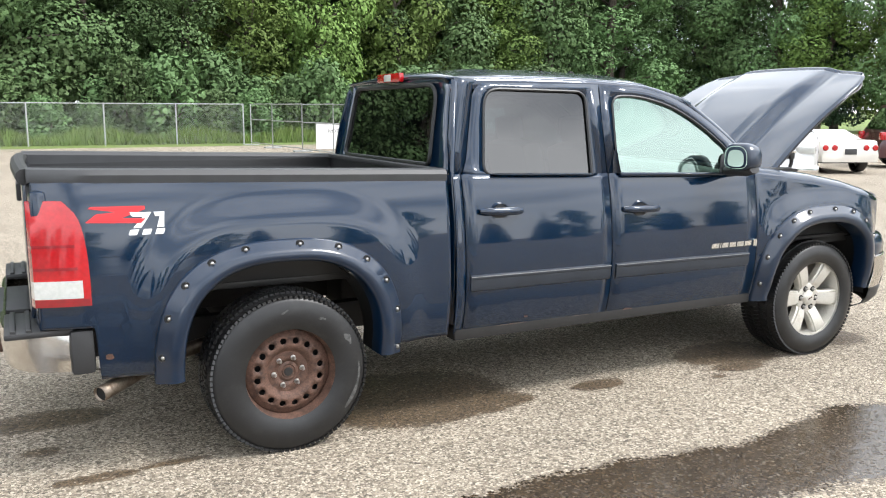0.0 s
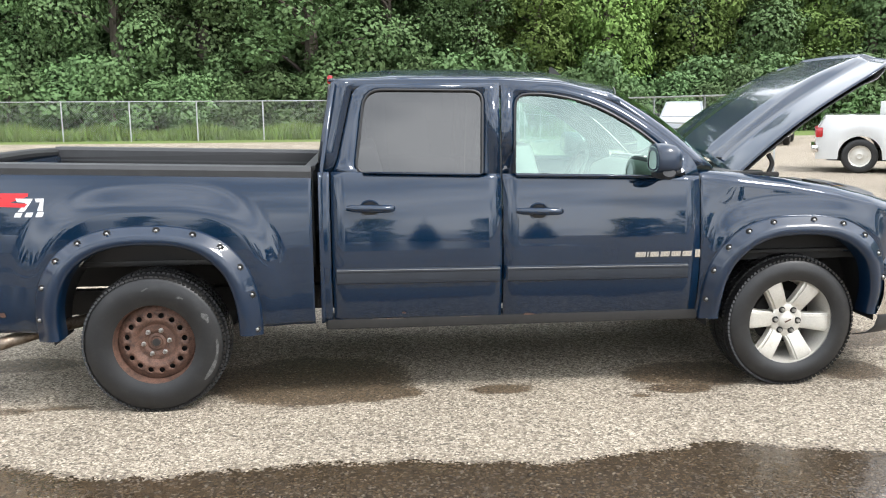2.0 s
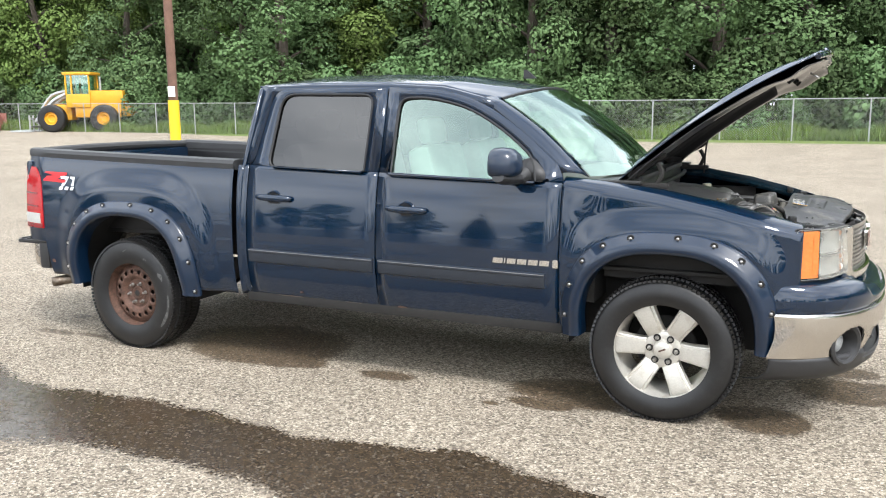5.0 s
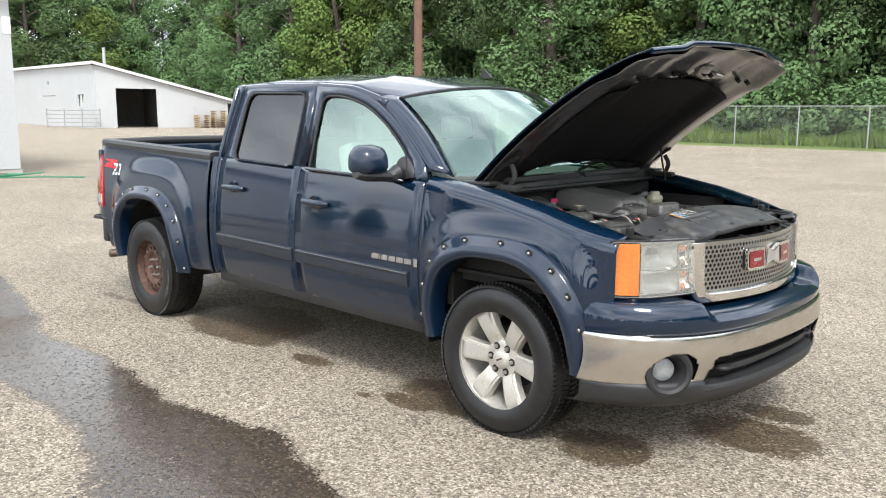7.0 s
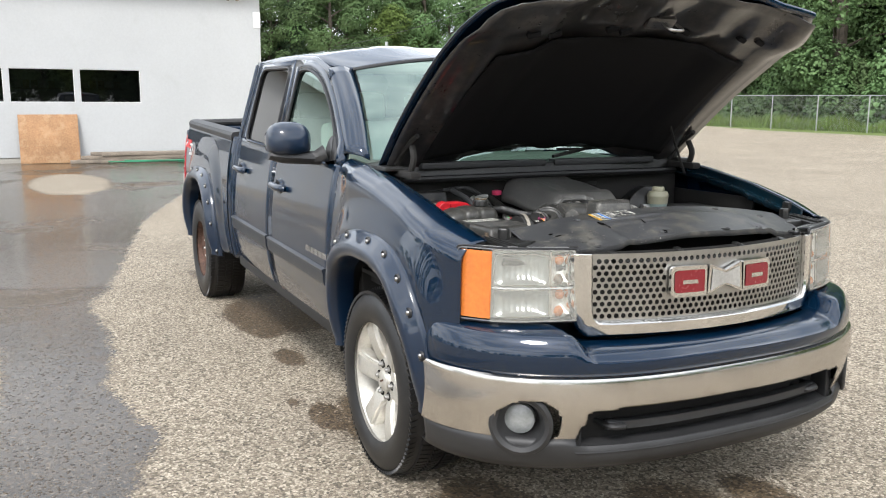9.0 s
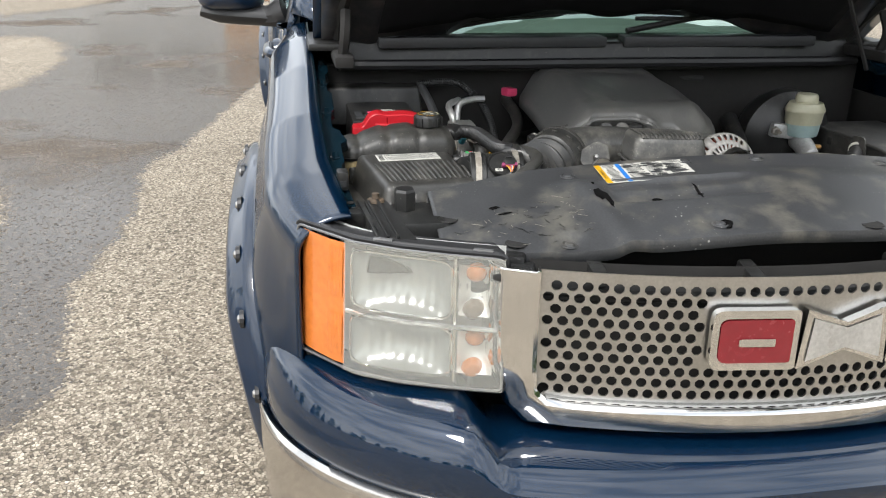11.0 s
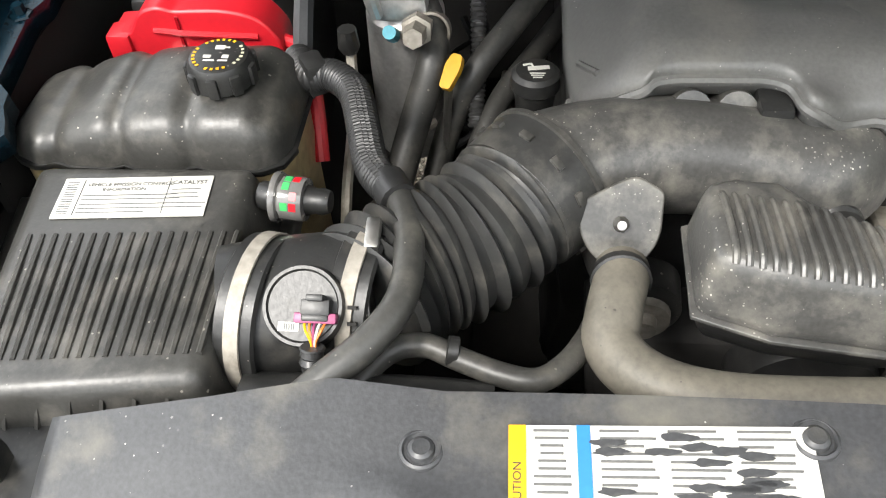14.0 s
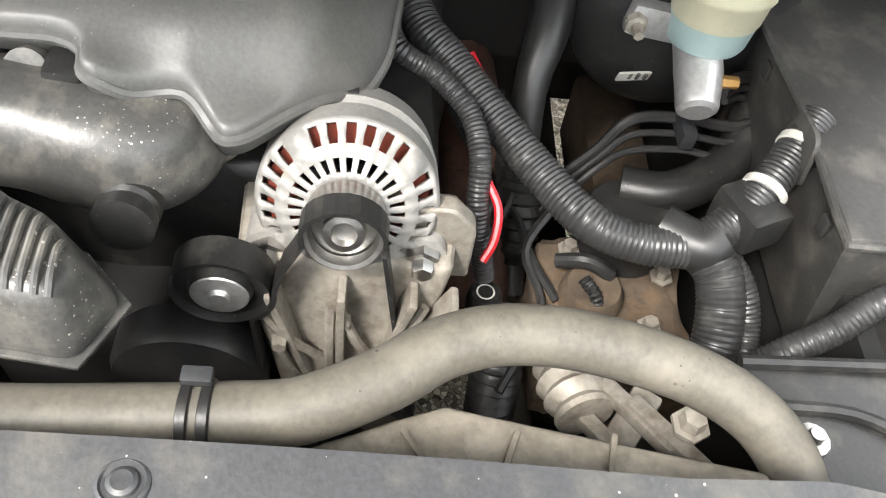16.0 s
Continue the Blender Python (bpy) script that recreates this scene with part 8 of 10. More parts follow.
bm, rows = bmesh.new(), []
for k in range(49):
    f = k / 48
    top = float(np.interp(f, [0, 0.05, 0.13, 0.24, 0.36, 0.6, 0.88, 0.96, 1], [1.088, 1.102, 1.107, 1.114, 1.126, 1.132, 1.132, 1.118, 1.096]))
    for g in (0.20, 0.44, 0.68):
        top -= 0.0045 * math.exp(-((f - g) / 0.028) ** 2)
    arcs = [(math.copysign(abs(math.cos(a)) ** 0.55, math.cos(a)), 1.074 + (top - 1.074) * math.sin(a) ** 0.62) for a in np.linspace(0, math.pi, 19)]
    rows.append(tank_ring(f, 1.0, arcs))
vs = grid(bm, rows)
bm.faces.new(vs[0])
bm.faces.new(vs[-1][::-1])
tank = bay("coolant_tank", bm, BAY, "black-topped coolant tank, yellowed below", 60)
bm = bmesh.new()
vs = grid(bm, [tank_ring(f, 1.035, ((1, 1.070), (1, 1.076), (-1, 1.076), (-1, 1.070))) for f in np.linspace(0, 1, 33)])
bay("tank_seam", bm, BAY_DARK, parent=tank, solid=0.002)
bm = bmesh.new()
vs = grid(bm, [tank_ring(f, 0.985, ((1, 1.071), (0.99, 1.0), (0.9, 0.86), (-0.9, 0.86), (-1, 1.071))) for f in np.linspace(0, 1, 33)])
bm.faces.new(vs[0])
bm.faces.new(vs[-1][::-1])
bay("tank_bottom", bm, TANK, "yellowed translucent lower half", 50, parent=tank)
bay("tank_lug", lathe([(0, 0.030), (0.007, 0.030), (0.009, 0.026), (0.010, 0.0)], Matrix.Translation((3.945, -0.755, 1.03)), 14), BAY, parent=tank)

cap = bay("tank_cap", lathe([(0, 0.030), (0.020, 0.030), (0.027, 0.028), (0.0305, 0.022), (0.0305, 0.004), (0.025, 0.0), (0.022, -0.02)], Matrix.Translation((3.875, -0.591, 1.130)), 30), BAY_DARK, "black ribbed pressure cap", parent=tank)
for k in range(9):
    a = 2 * math.pi * k / 9
    bay("grip", boxed((3.875 + 0.0305 * math.cos(a), -0.591 + 0.0305 * math.sin(a), 1.143), (0.006, 0.010, 0.02), Matrix.Rotation(a, 4, "Z"), 0.002), BAY_DARK, parent=cap)
for k in range(26):
    a = 2 * math.pi * k / 26
    if k % 7 != 3:
        bay("print_mark", boxed((3.875 + 0.0225 * math.cos(a), -0.591 + 0.0225 * math.sin(a), 1.1598), (0.0030, 0.0026, 0.0004), Matrix.Rotation(a, 4, "Z")), YELLOW_CAP if math.sin(a) < 0.5 else CREAM, parent=cap)
for dx, dy, lx, ly in ((-0.010, 0.0, 0.006, 0.009), (-0.010, 0.006, 0.002, 0.006), (0.004, -0.009, 0.004, 0.007), (0.004, 0.008, 0.005, 0.006), (0.010, -0.006, 0.002, 0.010), (0.010, 0.007, 0.002, 0.009)):
    bay("print_mark", boxed((3.875 + dx, -0.591 + dy, 1.1602), (lx, ly, 0.0004)), PAPER, parent=cap)

# battery with a red terminal cover
bat = bay("battery", boxed((3.585, -0.668, 1.00), (0.25, 0.166, 0.22), None, 0.01), BAY_DARK, "black battery with coloured labels and a red cover")
bay("battery_recess", boxed((3.645, -0.708, 1.1105), (0.085, 0.062, 0.004), None, 0.002), PLASTIC_GREY, parent=bat)
bay("recess_plug", boxed((3.638, -0.700, 1.1135), (0.052, 0.040, 0.006), None, 0.004), BAY_DARK, parent=bat)
bay("charge_eye", lathe([(0, 0.002), (0.008, 0.0015), (0.009, 0)], Matrix.Translation((3.648, -0.700, 1.1165)), 16), PINK, parent=bat)
bay("battery_label", boxed((3.635, -0.650, 1.1108), (0.125, 0.052, 0.001)), BAY_DARK, parent=bat)
for x, y, lx, ly, mat in ((3.680, -0.664, 0.036, 0.018, GREEN_INK), (3.668, -0.642, 0.020, 0.020, YELLOW_CAP), (3.688, -0.642, 0.018, 0.020, RED_CAP), (3.644, -0.652, 0.014, 0.044, PAPER)):
    bay("label_patch", boxed((x, y, 1.1118), (lx, ly, 0.0008)), mat, parent=bat)
for k in range(5):
    bay("text_bar", boxed((3.628 - 0.008 * k, -0.654 + 0.003 * (k % 2), 1.1118), (0.0032, 0.036 - 0.006 * (k % 3), 0.0008)), PAPER, parent=bat)
bay("battery_side_label", boxed((3.66, -0.606, 1.111), (0.07, 0.030, 0.001)), PLASTIC_GREY, parent=bat)
red_outline = rounded([(-0.752, 1.078, 0.004), (-0.752, 1.106, 0.005), (-0.728, 1.108, 0.006), (-0.712, 1.134, 0.012), (-0.69, 1.140, 0.01), (-0.675, 1.135, 0.004), (-0.62, 1.137, 0.02), (-0.585, 1.128, 0.03), (-0.566, 1.098, 0.02), (-0.566, 1.078, 0.004), (-0.66, 1.082, 0.004), (-0.70, 1.074, 0.004)], 5)
across = Matrix(((0, 0, 1, 3.722), (1, 0, 0, 0), (0, 1, 0, 0), (0, 0, 0, 1)))
red = bay("terminal_cover", prism(red_outline, 0.046, across), RED_CAP, "red plastic terminal cover", bevel=0.007)
bay("cover_tab", boxed((3.758, -0.742, 1.092), (0.030, 0.026, 0.030), None, 0.004), RED_CAP, parent=red)
bay("cover_ridge", tube([(3.768, -0.70, 1.112), (3.771, -0.65, 1.110), (3.768, -0.59, 1.106)], 0.0035, 8, 5), RED_CAP, parent=red)
bay("cover_seam", boxed((3.7685, -0.672, 1.104), (0.003, 0.003, 0.05)), RED_DEEP, parent=red)
bay("terminal_bolt", lathe([(0, 0.016), (0.009, 0.016), (0.010, 0)], Matrix.Translation((3.775, -0.682, 1.072)), 6), STEEL, parent=red)
bay("battery_cable", tube([(3.75, -0.57, 1.09), (3.765, -0.545, 1.085), (3.80, -0.532, 1.05), (3.84, -0.525, 1.0)], 0.008, 10, 6), RED_CAP)

bay("battery_stay", tube([(3.80, -0.545, 1.06), (3.70, -0.55, 1.13), (3.55, -0.555, 1.16)], 0.011, 8, 5), PLASTIC_GREY)
bay("fuse_lid", frustum([(3.48, -0.80), (3.48, -0.55), (3.40, -0.55), (3.40, -0.80)], 1.15, [(3.50, -0.82), (3.50, -0.54), (3.38, -0.54), (3.38, -0.82)], 1.05, 0.01), BAY_DARK)

# climate lines beside the tank
acc = bay("receiver_drier", lathe([(0, 0.0), (0.035, -0.004), (0.048, -0.02), (0.05, -0.10), (0.05, -0.22)], Matrix.Translation((3.60, -0.462, 1.055)), 26), ALU, "grey metal receiver can with fittings")
bay("fitting_block", boxed((3.62, -0.46, 1.065), (0.07, 0.065, 0.03), None, 0.008), ALU, parent=acc)
bay("fitting", lathe([(0, 0.05), (0.012, 0.05), (0.014, 0.02), (0.019, 0.018), (0.02, 0)], Matrix.Translation((3.665, -0.438, 1.05)) @ Matrix.Rotation(radians(70), 4, "Y"), 6), DIRTY_ALU, parent=acc)
bay("pipe", tube([(3.60, -0.47, 1.08), (3.585, -0.46, 1.12), (3.57, -0.42, 1.13), (3.565, -0.39, 1.13)], 0.009, 10, 6), ALU, parent=acc)
bay("pipe", tube([(3.655, -0.487, 1.06), (3.66, -0.492, 1.10), (3.62, -0.495, 1.125), (3.57, -0.46, 1.128)], 0.0085, 10, 6), ALU, parent=acc)
bay("service_cap", lathe([(0, 0.03), (0.008, 0.03), (0.009, 0.0)], Matrix.Translation((3.665, -0.468, 1.04)) @ Matrix.Rotation(radians(50), 4, "Y"), 10), surf("cyan_cap", (0.03, 0.28, 0.36), 0.4), parent=acc)
bay("valve_cap", lathe([(0, 0.028), (0.010, 0.028), (0.012, 0.006), (0.009, 0)], Matrix.Translation((3.74, -0.503, 1.07)), 10), BAY_DARK)
bay("thin_pipe", tube([(3.735, -0.503, 1.07), (3.77, -0.500, 1.02), (3.86, -0.498, 0.98), (3.95, -0.497, 0.90)], 0.006, 8, 6), DIRTY_ALU)
bay("suction_hose", tube([(3.620, -0.437, 1.055), (3.650, -0.425, 1.042), (3.690, -0.421, 1.02), (3.725, -0.440, 0.965), (3.780, -0.462, 0.90), (3.86, -0.480, 0.82)], 0.0185, 14, 7), HOSE_DARK, "grey rubber hose")
bay("hose_collar", lathe([(0.021, -0.012), (0.023, -0.010), (0.023, 0.012), (0.020, 0.014)], Matrix.Translation((3.655, -0.424, 1.040)) @ Matrix.Rotation(radians(65), 4, "Y"), 20), DIRTY_ALU)
bay("heater_hose", tube([(3.42, -0.295, 1.10), (3.50, -0.285, 1.075), (3.56, -0.293, 1.05), (3.63, -0.333, 1.03), (3.679, -0.372, 1.0), (3.705, -0.402, 0.94), (3.75, -0.43, 0.85)], 0.0155, 14, 7), HOSE_DARK, "grey rubber hose")
bay("heater_hose", tube([(3.54, -0.265, 0.99), (3.621, -0.300, 0.99), (3.685, -0.340, 0.97), (3.753, -0.371, 0.93), (3.83, -0.40, 0.87)], 0.0135, 14, 7), HOSE_DARK)
ring = bay("dipstick_pull", prism(rounded([(-0.022, -0.0065, 0.004), (-0.022, 0.0065, 0.004), (0.006, 0.0100, 0.006), (0.020, 0.0060, 0.004), (0.020, -0.0060, 0.004), (0.006, -0.0100, 0.006)], 4), 0.009, Matrix.Translation((3.708, -0.395, 1.020)) @ Matrix.Rotation(radians(155), 4, "Z") @ Matrix.Rotation(radians(-36), 4, "Y")), YELLOW_CAP, "yellow dipstick pull")
bay("dipstick_stem", tube([(3.715, -0.40, 1.01), (3.72, -0.405, 0.94), (3.75, -0.41, 0.85)], 0.005, 8, 4), STEEL, parent=ring)

bay("fuel_line_plug", boxed((3.50, -0.305, 1.135), (0.034, 0.034, 0.022), Matrix.Rotation(radians(20), 4, "Z"), 0.006), PINK, "pink plug on a fuel line")
bay("wire_loom", tube([(3.45, -0.55, 1.15), (3.50, -0.45, 1.16), (3.56, -0.385, 1.10), (3.64, -0.37, 1.02), (3.72, -0.37, 0.95)], 0.009, 10, 6, rib=0.0012, pitch=0.006), LOOM)
bay("wire_loom", tube([(3.40, -0.50, 1.18), (3.41, -0.30, 1.17), (3.40, 0.0, 1.17), (3.42, 0.30, 1.15)], 0.011, 10, 6), LOOM)

# overflow hose from the tank: ribbed loom, then smooth
bay("bypass_hose", tube([(3.792, -0.545, 1.098), (3.824, -0.526, 1.10), (3.832, -0.500, 1.106), (3.860, -0.474, 1.106), (3.910, -0.458, 1.10), (3.952, -0.445, 1.095), (3.985, -0.421, 1.096)], 0.0158, 18, 8, rib=0.0005, pitch=0.0042), HOSE_BLACK, "braided black hose")
for r, dz in ((0.0162, 0.0045), (0.0162, -0.0045), (0.0164, 0.0)):
    bay("braid_line", tube([(3.832, -0.500 + dz, 1.110), (3.860, -0.474 + dz, 1.1135), (3.910, -0.458 + dz, 1.108), (3.952, -0.445 + dz, 1.103), (3.985, -0.421 + dz, 1.103)], 0.0085, 8, 8, rib=0.0005, pitch=0.0042), LOOM)
bay("hose_strap", boxed((3.826, -0.520, 1.104), (0.030, 0.022, 0.036), Matrix.Rotation(radians(30), 4, "Z"), 0.005), BAY_DARK)
bay("vent_hose", tube([(3.972, -0.424, 1.095), (4.000, -0.413, 1.10), (4.034, -0.403, 1.107), (4.085, -0.397, 1.112), (4.119, -0.402, 1.111), (4.149, -0.422, 1.105), (4.173, -0.450, 1.095), (4.198, -0.482, 1.08)], 0.0125, 16, 8), HOSE_DARK, "smooth black rubber hose")
bay("hose_sleeve", tube([(3.968, -0.430, 1.095), (3.985, -0.421, 1.097), (3.996, -0.415, 1.099)], 0.0172, 16, 4), HOSE_BLACK)

# intake: meter body, clamps, bellows, moulded duct, resonator
maf = bay("air_meter", tube([(4.088, -0.545, 1.052), (4.078, -0.50, 1.054), (4.068, -0.43, 1.055)], 0.060, 30, 4), BAY_DARK, "black air meter body with steel clamps")
for y, x, r in ((-0.520, 4.0835, 0.066), (-0.437, 4.0685, 0.064)):
    m = Matrix.Translation((x, y, 1.053)) @ Matrix.Rotation(radians(90), 4, "X") @ Matrix.Rotation(radians(-8), 4, "Y")
    bay("outlet_cuff", lathe([(r - 0.004, -0.017), (r - 0.001, -0.015), (r - 0.001, 0.015), (r - 0.004, 0.017)], m, 36), BAY_DARK, parent=maf)
    bay("hose_clamp", lathe([(r, -0.0065), (r + 0.0015, -0.006), (r + 0.0015, 0.006), (r, 0.0065)], m, 40), DIRTY_ALU, "bright steel hose clamp", parent=maf)
bay("clamp_screw", boxed((4.052, -0.428, 1.118), (0.028, 0.012, 0.011), Matrix.Rotation(radians(15), 4, "Y"), 0.003), STEEL, parent=maf)
mp = Matrix.Translation((4.110, -0.474, 1.098)) @ Matrix.Rotation(radians(36), 4, "Y")
bay("sensor_pad", lathe([(0, 0.008), (0.0265, 0.008), (0.028, 0.010), (0.0305, 0.010), (0.0315, 0.006), (0.033, -0.02)], mp, 36), BAY_DARK, parent=maf)
PLUM = surf("dull_magenta_plastic", (0.22, 0.035, 0.10), 0.4, 0, 0.15, 20, 90, 0.05)
for at, size, mat in (((0.001, 0.012, 0.014), (0.012, 0.022, 0.012), BAY_DARK), ((-0.006, 0.012, 0.017), (0.005, 0.013, 0.014), BAY_DARK), ((0.009, 0.012, 0.014), (0.008, 0.032, 0.009), PLUM), ((0.0088, 0.012, 0.0188), (0.005, 0.020, 0.002), BAY_DARK)):
    bay("sensor_plug", boxed((0, 0, 0), size, None, 0.0015), mat, parent=maf).matrix_basis = mp @ Matrix.Translation(at)
bay("serial_label", boxed((0, 0, 0), (0.007, 0.016, 0.0006)), PAPER, parent=maf).matrix_basis = mp @ Matrix.Translation((0.016, -0.010, 0.0085))
for k in range(5):
    bay("label_bar", boxed((0, 0, 0), (0.005, 0.0009, 0.0003)), INK_GREY, parent=maf).matrix_basis = mp @ Matrix.Translation((0.016, -0.013 + 0.0018 * k, 0.009))
for k, mat in enumerate((YELLOW_CAP, AMBER, PLUM, PAPER, AMBER)):
    q = [mp @ Vector(v) for v in ((0.012, 0.004 + 0.004 * k, 0.016), (0.018, 0.006 + 0.003 * k, 0.020), (0.026, 0.010 + 0.001 * k, 0.018), (0.034, 0.0105 + 0.0006 * k, 0.012))]
    bay("sensor_wire", tube(q, 0.0011, 6, 4), mat, parent=maf)
bay("sensor_loom", tube([mp @ Vector((0.030, 0.011, 0.016)), mp @ Vector((0.044, 0.011, 0.008)), (4.148, -0.452, 1.045), (4.155, -0.458, 1.0)], 0.0088, 12, 6, rib=0.0011, pitch=0.005), LOOM, parent=maf)
for o in maf.children:
    if not o.matrix_basis.is_identity:
        o.matrix_parent_inverse = maf.matrix_basis.inverted()
for k in range(9):
    a = radians(-40 + 11 * k)
    bay("clamp_slot", boxed((4.0685 + 0.0662 * math.cos(a), -0.437, 1.053 + 0.0662 * math.sin(a)), (0.0010, 0.007, 0.0030), Matrix.Rotation(-a, 4, "Y")), DARK, parent=maf)

gau = Matrix.Translation((3.970, -0.515, 1.073)) @ Matrix.Rotation(radians(90), 4, "X") @ Matrix.Rotation(radians(-6), 4, "Y")
g = bay("filter_gauge", lathe([(0.010, -0.012), (0.0195, -0.011), (0.0205, -0.008), (0.0205, 0.010), (0.019, 0.012), (0.0225, 0.013), (0.0235, 0.015), (0.0235, 0.018), (0.012, 0.020)], gau, 28), surf("clear_gauge", (0.13, 0.125, 0.12), 0.12, 0, 0.3, 30, 90, 0, coat=0.8), "clear air filter gauge with red and green marks", parent=lid)
bay("gauge_neck", lathe([(0, -0.034), (0.010, -0.033), (0.0125, -0.026), (0.0115, -0.020), (0.014, -0.012), (0.012, -0.010)], gau, 20), BAY_DARK, parent=g)
bay("gauge_button", lathe([(0.0, 0.034), (0.012, 0.033), (0.0135, 0.030), (0.0135, 0.018)], gau, 20), BAY_DARK, parent=g)
for a, h, mat in ((50, -0.004, RED_CAP), (76, 0.004, GREEN_INK), (102, -0.004, RED_CAP), (102, 0.004, GREEN_INK), (22, -0.004, RED_CAP), (22, 0.004, GREEN_INK)):
    bay("gauge_mark", boxed((0, 0, 0), (0.001, 0.0075, 0.0065)), mat, parent=g).matrix_basis = gau @ Matrix.Rotation(radians(a), 4, "Z") @ Matrix.Translation((0.0203, 0, h))
for o in g.children:
    if o.name.startswith("gauge_mark"):
        o.matrix_parent_inverse = g.matrix_basis.inverted()
bay("intake_bellows", tube([(4.070, -0.440, 1.052), (4.046, -0.424, 1.05), (4.022, -0.396, 1.05), (3.998, -0.362, 1.05), (3.966, -0.329, 1.055), (3.948, -0.314, 1.058)], 0.0625, 36, 8, rib=0.0062, pitch=0.0148), BELLOWS, "black corrugated intake bellows")
cuff = bay("bellows_cuff", tube([(3.955, -0.320, 1.057), (3.940, -0.306, 1.060), (3.922, -0.291, 1.063)], [0.068, 0.0695, 0.0695], 40, 4), BELLOWS, "smooth black cuff with moulded tabs")
cd = Vector((-0.72, 0.68, 0.11)).normalized()
cm = Matrix.Translation((3.934, -0.301, 1.061)) @ cd.to_track_quat("Z", "Y").to_matrix().to_4x4()
bay("cuff_lip", lathe([(0.0675, -0.003), (0.0725, -0.002), (0.0725, 0.003), (0.068, 0.004)], cm @ Matrix.Translation((0, 0, 0.016)), 40), BAY, parent=cuff)
for k in range(12):
    a = 2 * math.pi * k / 12
    bay("cuff_tab", boxed((0, 0, 0), (0.004, 0.013, 0.007), None, 0.001), BAY, parent=cuff).matrix_basis = cm @ Matrix.Rotation(a, 4, "Z") @ Matrix.Translation((0.0705, 0, -0.006))
for o in cuff.children:
    if not o.matrix_basis.is_identity:
        o.matrix_parent_inverse = cuff.matrix_basis.inverted()
duct = bay("intake_duct", tube([(3.938, -0.304, 1.060), (3.918, -0.276, 1.064), (3.904, -0.235, 1.069), (3.898, -0.180, 1.072), (3.900, -0.125, 1.069), (3.908, -0.080, 1.064), (3.906, -0.050, 1.059), (3.888, -0.032, 1.055), (3.850, -0.028, 1.053)], [0.066, 0.062, 0.057, 0.054, 0.053, 0.054, 0.056, 0.057, 0.055], 34, 8), COVER, "moulded black plastic intake duct")
bay("duct_pocket", lathe([(0, 0.040), (0.020, 0.036), (0.034, 0.022), (0.040, 0.0), (0.036, -0.02)], Matrix.Translation((3.922, -0.048, 1.050)) @ Matrix.Rotation(radians(75), 4, "Y"), 28), COVER, parent=duct)
bay("throttle_flange", lathe([(0.052, 0.012), (0.064, 0.012), (0.067, 0.008), (0.067, -0.012), (0.05, -0.014)], Matrix.Translation((3.852, -0.026, 1.053)) @ AXIS_X, 40), DIRTY_ALU, "dusty throttle flange", parent=duct)
bay("throttle_body", lathe([(0.0, 0.0), (0.058, 0.0), (0.058, -0.08), (0.0, -0.08)], Matrix.Translation((3.842, -0.026, 1.053)) @ AXIS_X, 32), BAY_DARK, parent=duct)
bay("neck_collar", lathe([(0.021, -0.03), (0.025, -0.028), (0.025, -0.004), (0.022, 0.0), (0.025, 0.004), (0.025, 0.018), (0.020, 0.020), (0.0, 0.020)], Matrix.Translation((3.968, -0.040, 1.050)) @ Matrix.Rotation(radians(80), 4, "Y"), 26), BAY_DARK, parent=duct)
res_top = [(4.010, -0.174), (4.003, -0.150), (4.006, -0.116), (4.032, -0.094), (4.050, -0.055), (4.086, -0.028), (4.116, -0.034), (4.102, -0.128), (4.088, -0.174)]
res_rim = [(4.006, -0.181), (3.994, -0.152), (3.996, -0.110), (4.022, -0.084), (4.040, -0.044), (4.080, -0.006), (4.130, -0.028), (4.118, -0.128), (4.098, -0.183)]
res = bay("resonator", frustum(res_top, 1.148, res_rim, 1.086, 0.015), COVER, "black ribbed plastic resonator box", 60)
bay("resonator_seam", frustum([((x - 4.06) * 1.012 + 4.06, (y + 0.095) * 1.012 - 0.095) for x, y in res_rim], 1.090, [((x - 4.06) * 1.012 + 4.06, (y + 0.095) * 1.012 - 0.095) for x, y in res_rim], 1.086, 0.001), COVER, parent=res)
bay("resonator_base", frustum([((x - 4.05) * 0.99 + 4.05, (y + 0.1) * 0.99 - 0.1) for x, y in res_rim], 1.086, [((x - 4.05) * 0.80 + 4.05, (y + 0.1) * 0.86 - 0.1) for x, y in res_rim], 1.052, 0.010), BAY_DARK, parent=res)
for k in range(15):
    f = k / 14
    y = -0.163 + 0.124 * f
    xa = float(np.interp(y, [-0.168, -0.101, -0.055, -0.036], [4.022, 4.034, 4.056, 4.078]))
    xb = float(np.interp(y, [-0.168, -0.106, -0.036], [4.086, 4.100, 4.110]))
    bay("rib", tube([(xa, y, 1.1455), (xa + 0.008, y, 1.1495), ((xa + xb) / 2, y + 0.001, 1.1505), (xb - 0.006, y + 0.002, 1.1495), (xb + 0.004, y + 0.002, 1.143)], 0.0028, 8, 3), COVER, parent=res)
tab = bay("duct_bracket", prism(rounded([(-0.034, 0.018, 0.006), (-0.004, 0.036, 0.010), (0.010, 0.042, 0.006), (0.034, 0.030, 0.006), (0.034, -0.012, 0.02), (0.018, -0.036, 0.02), (-0.018, -0.036, 0.02), (-0.036, -0.008, 0.02)]), 0.006, Matrix(((0.06, -0.62, 0.78, 3.988), (0.998, 0.04, -0.05, -0.228), (0.0, 0.78, 0.62, 1.073), (0, 0, 0, 1)))), COVER, "rounded grey bracket tab", bevel=0.0015)
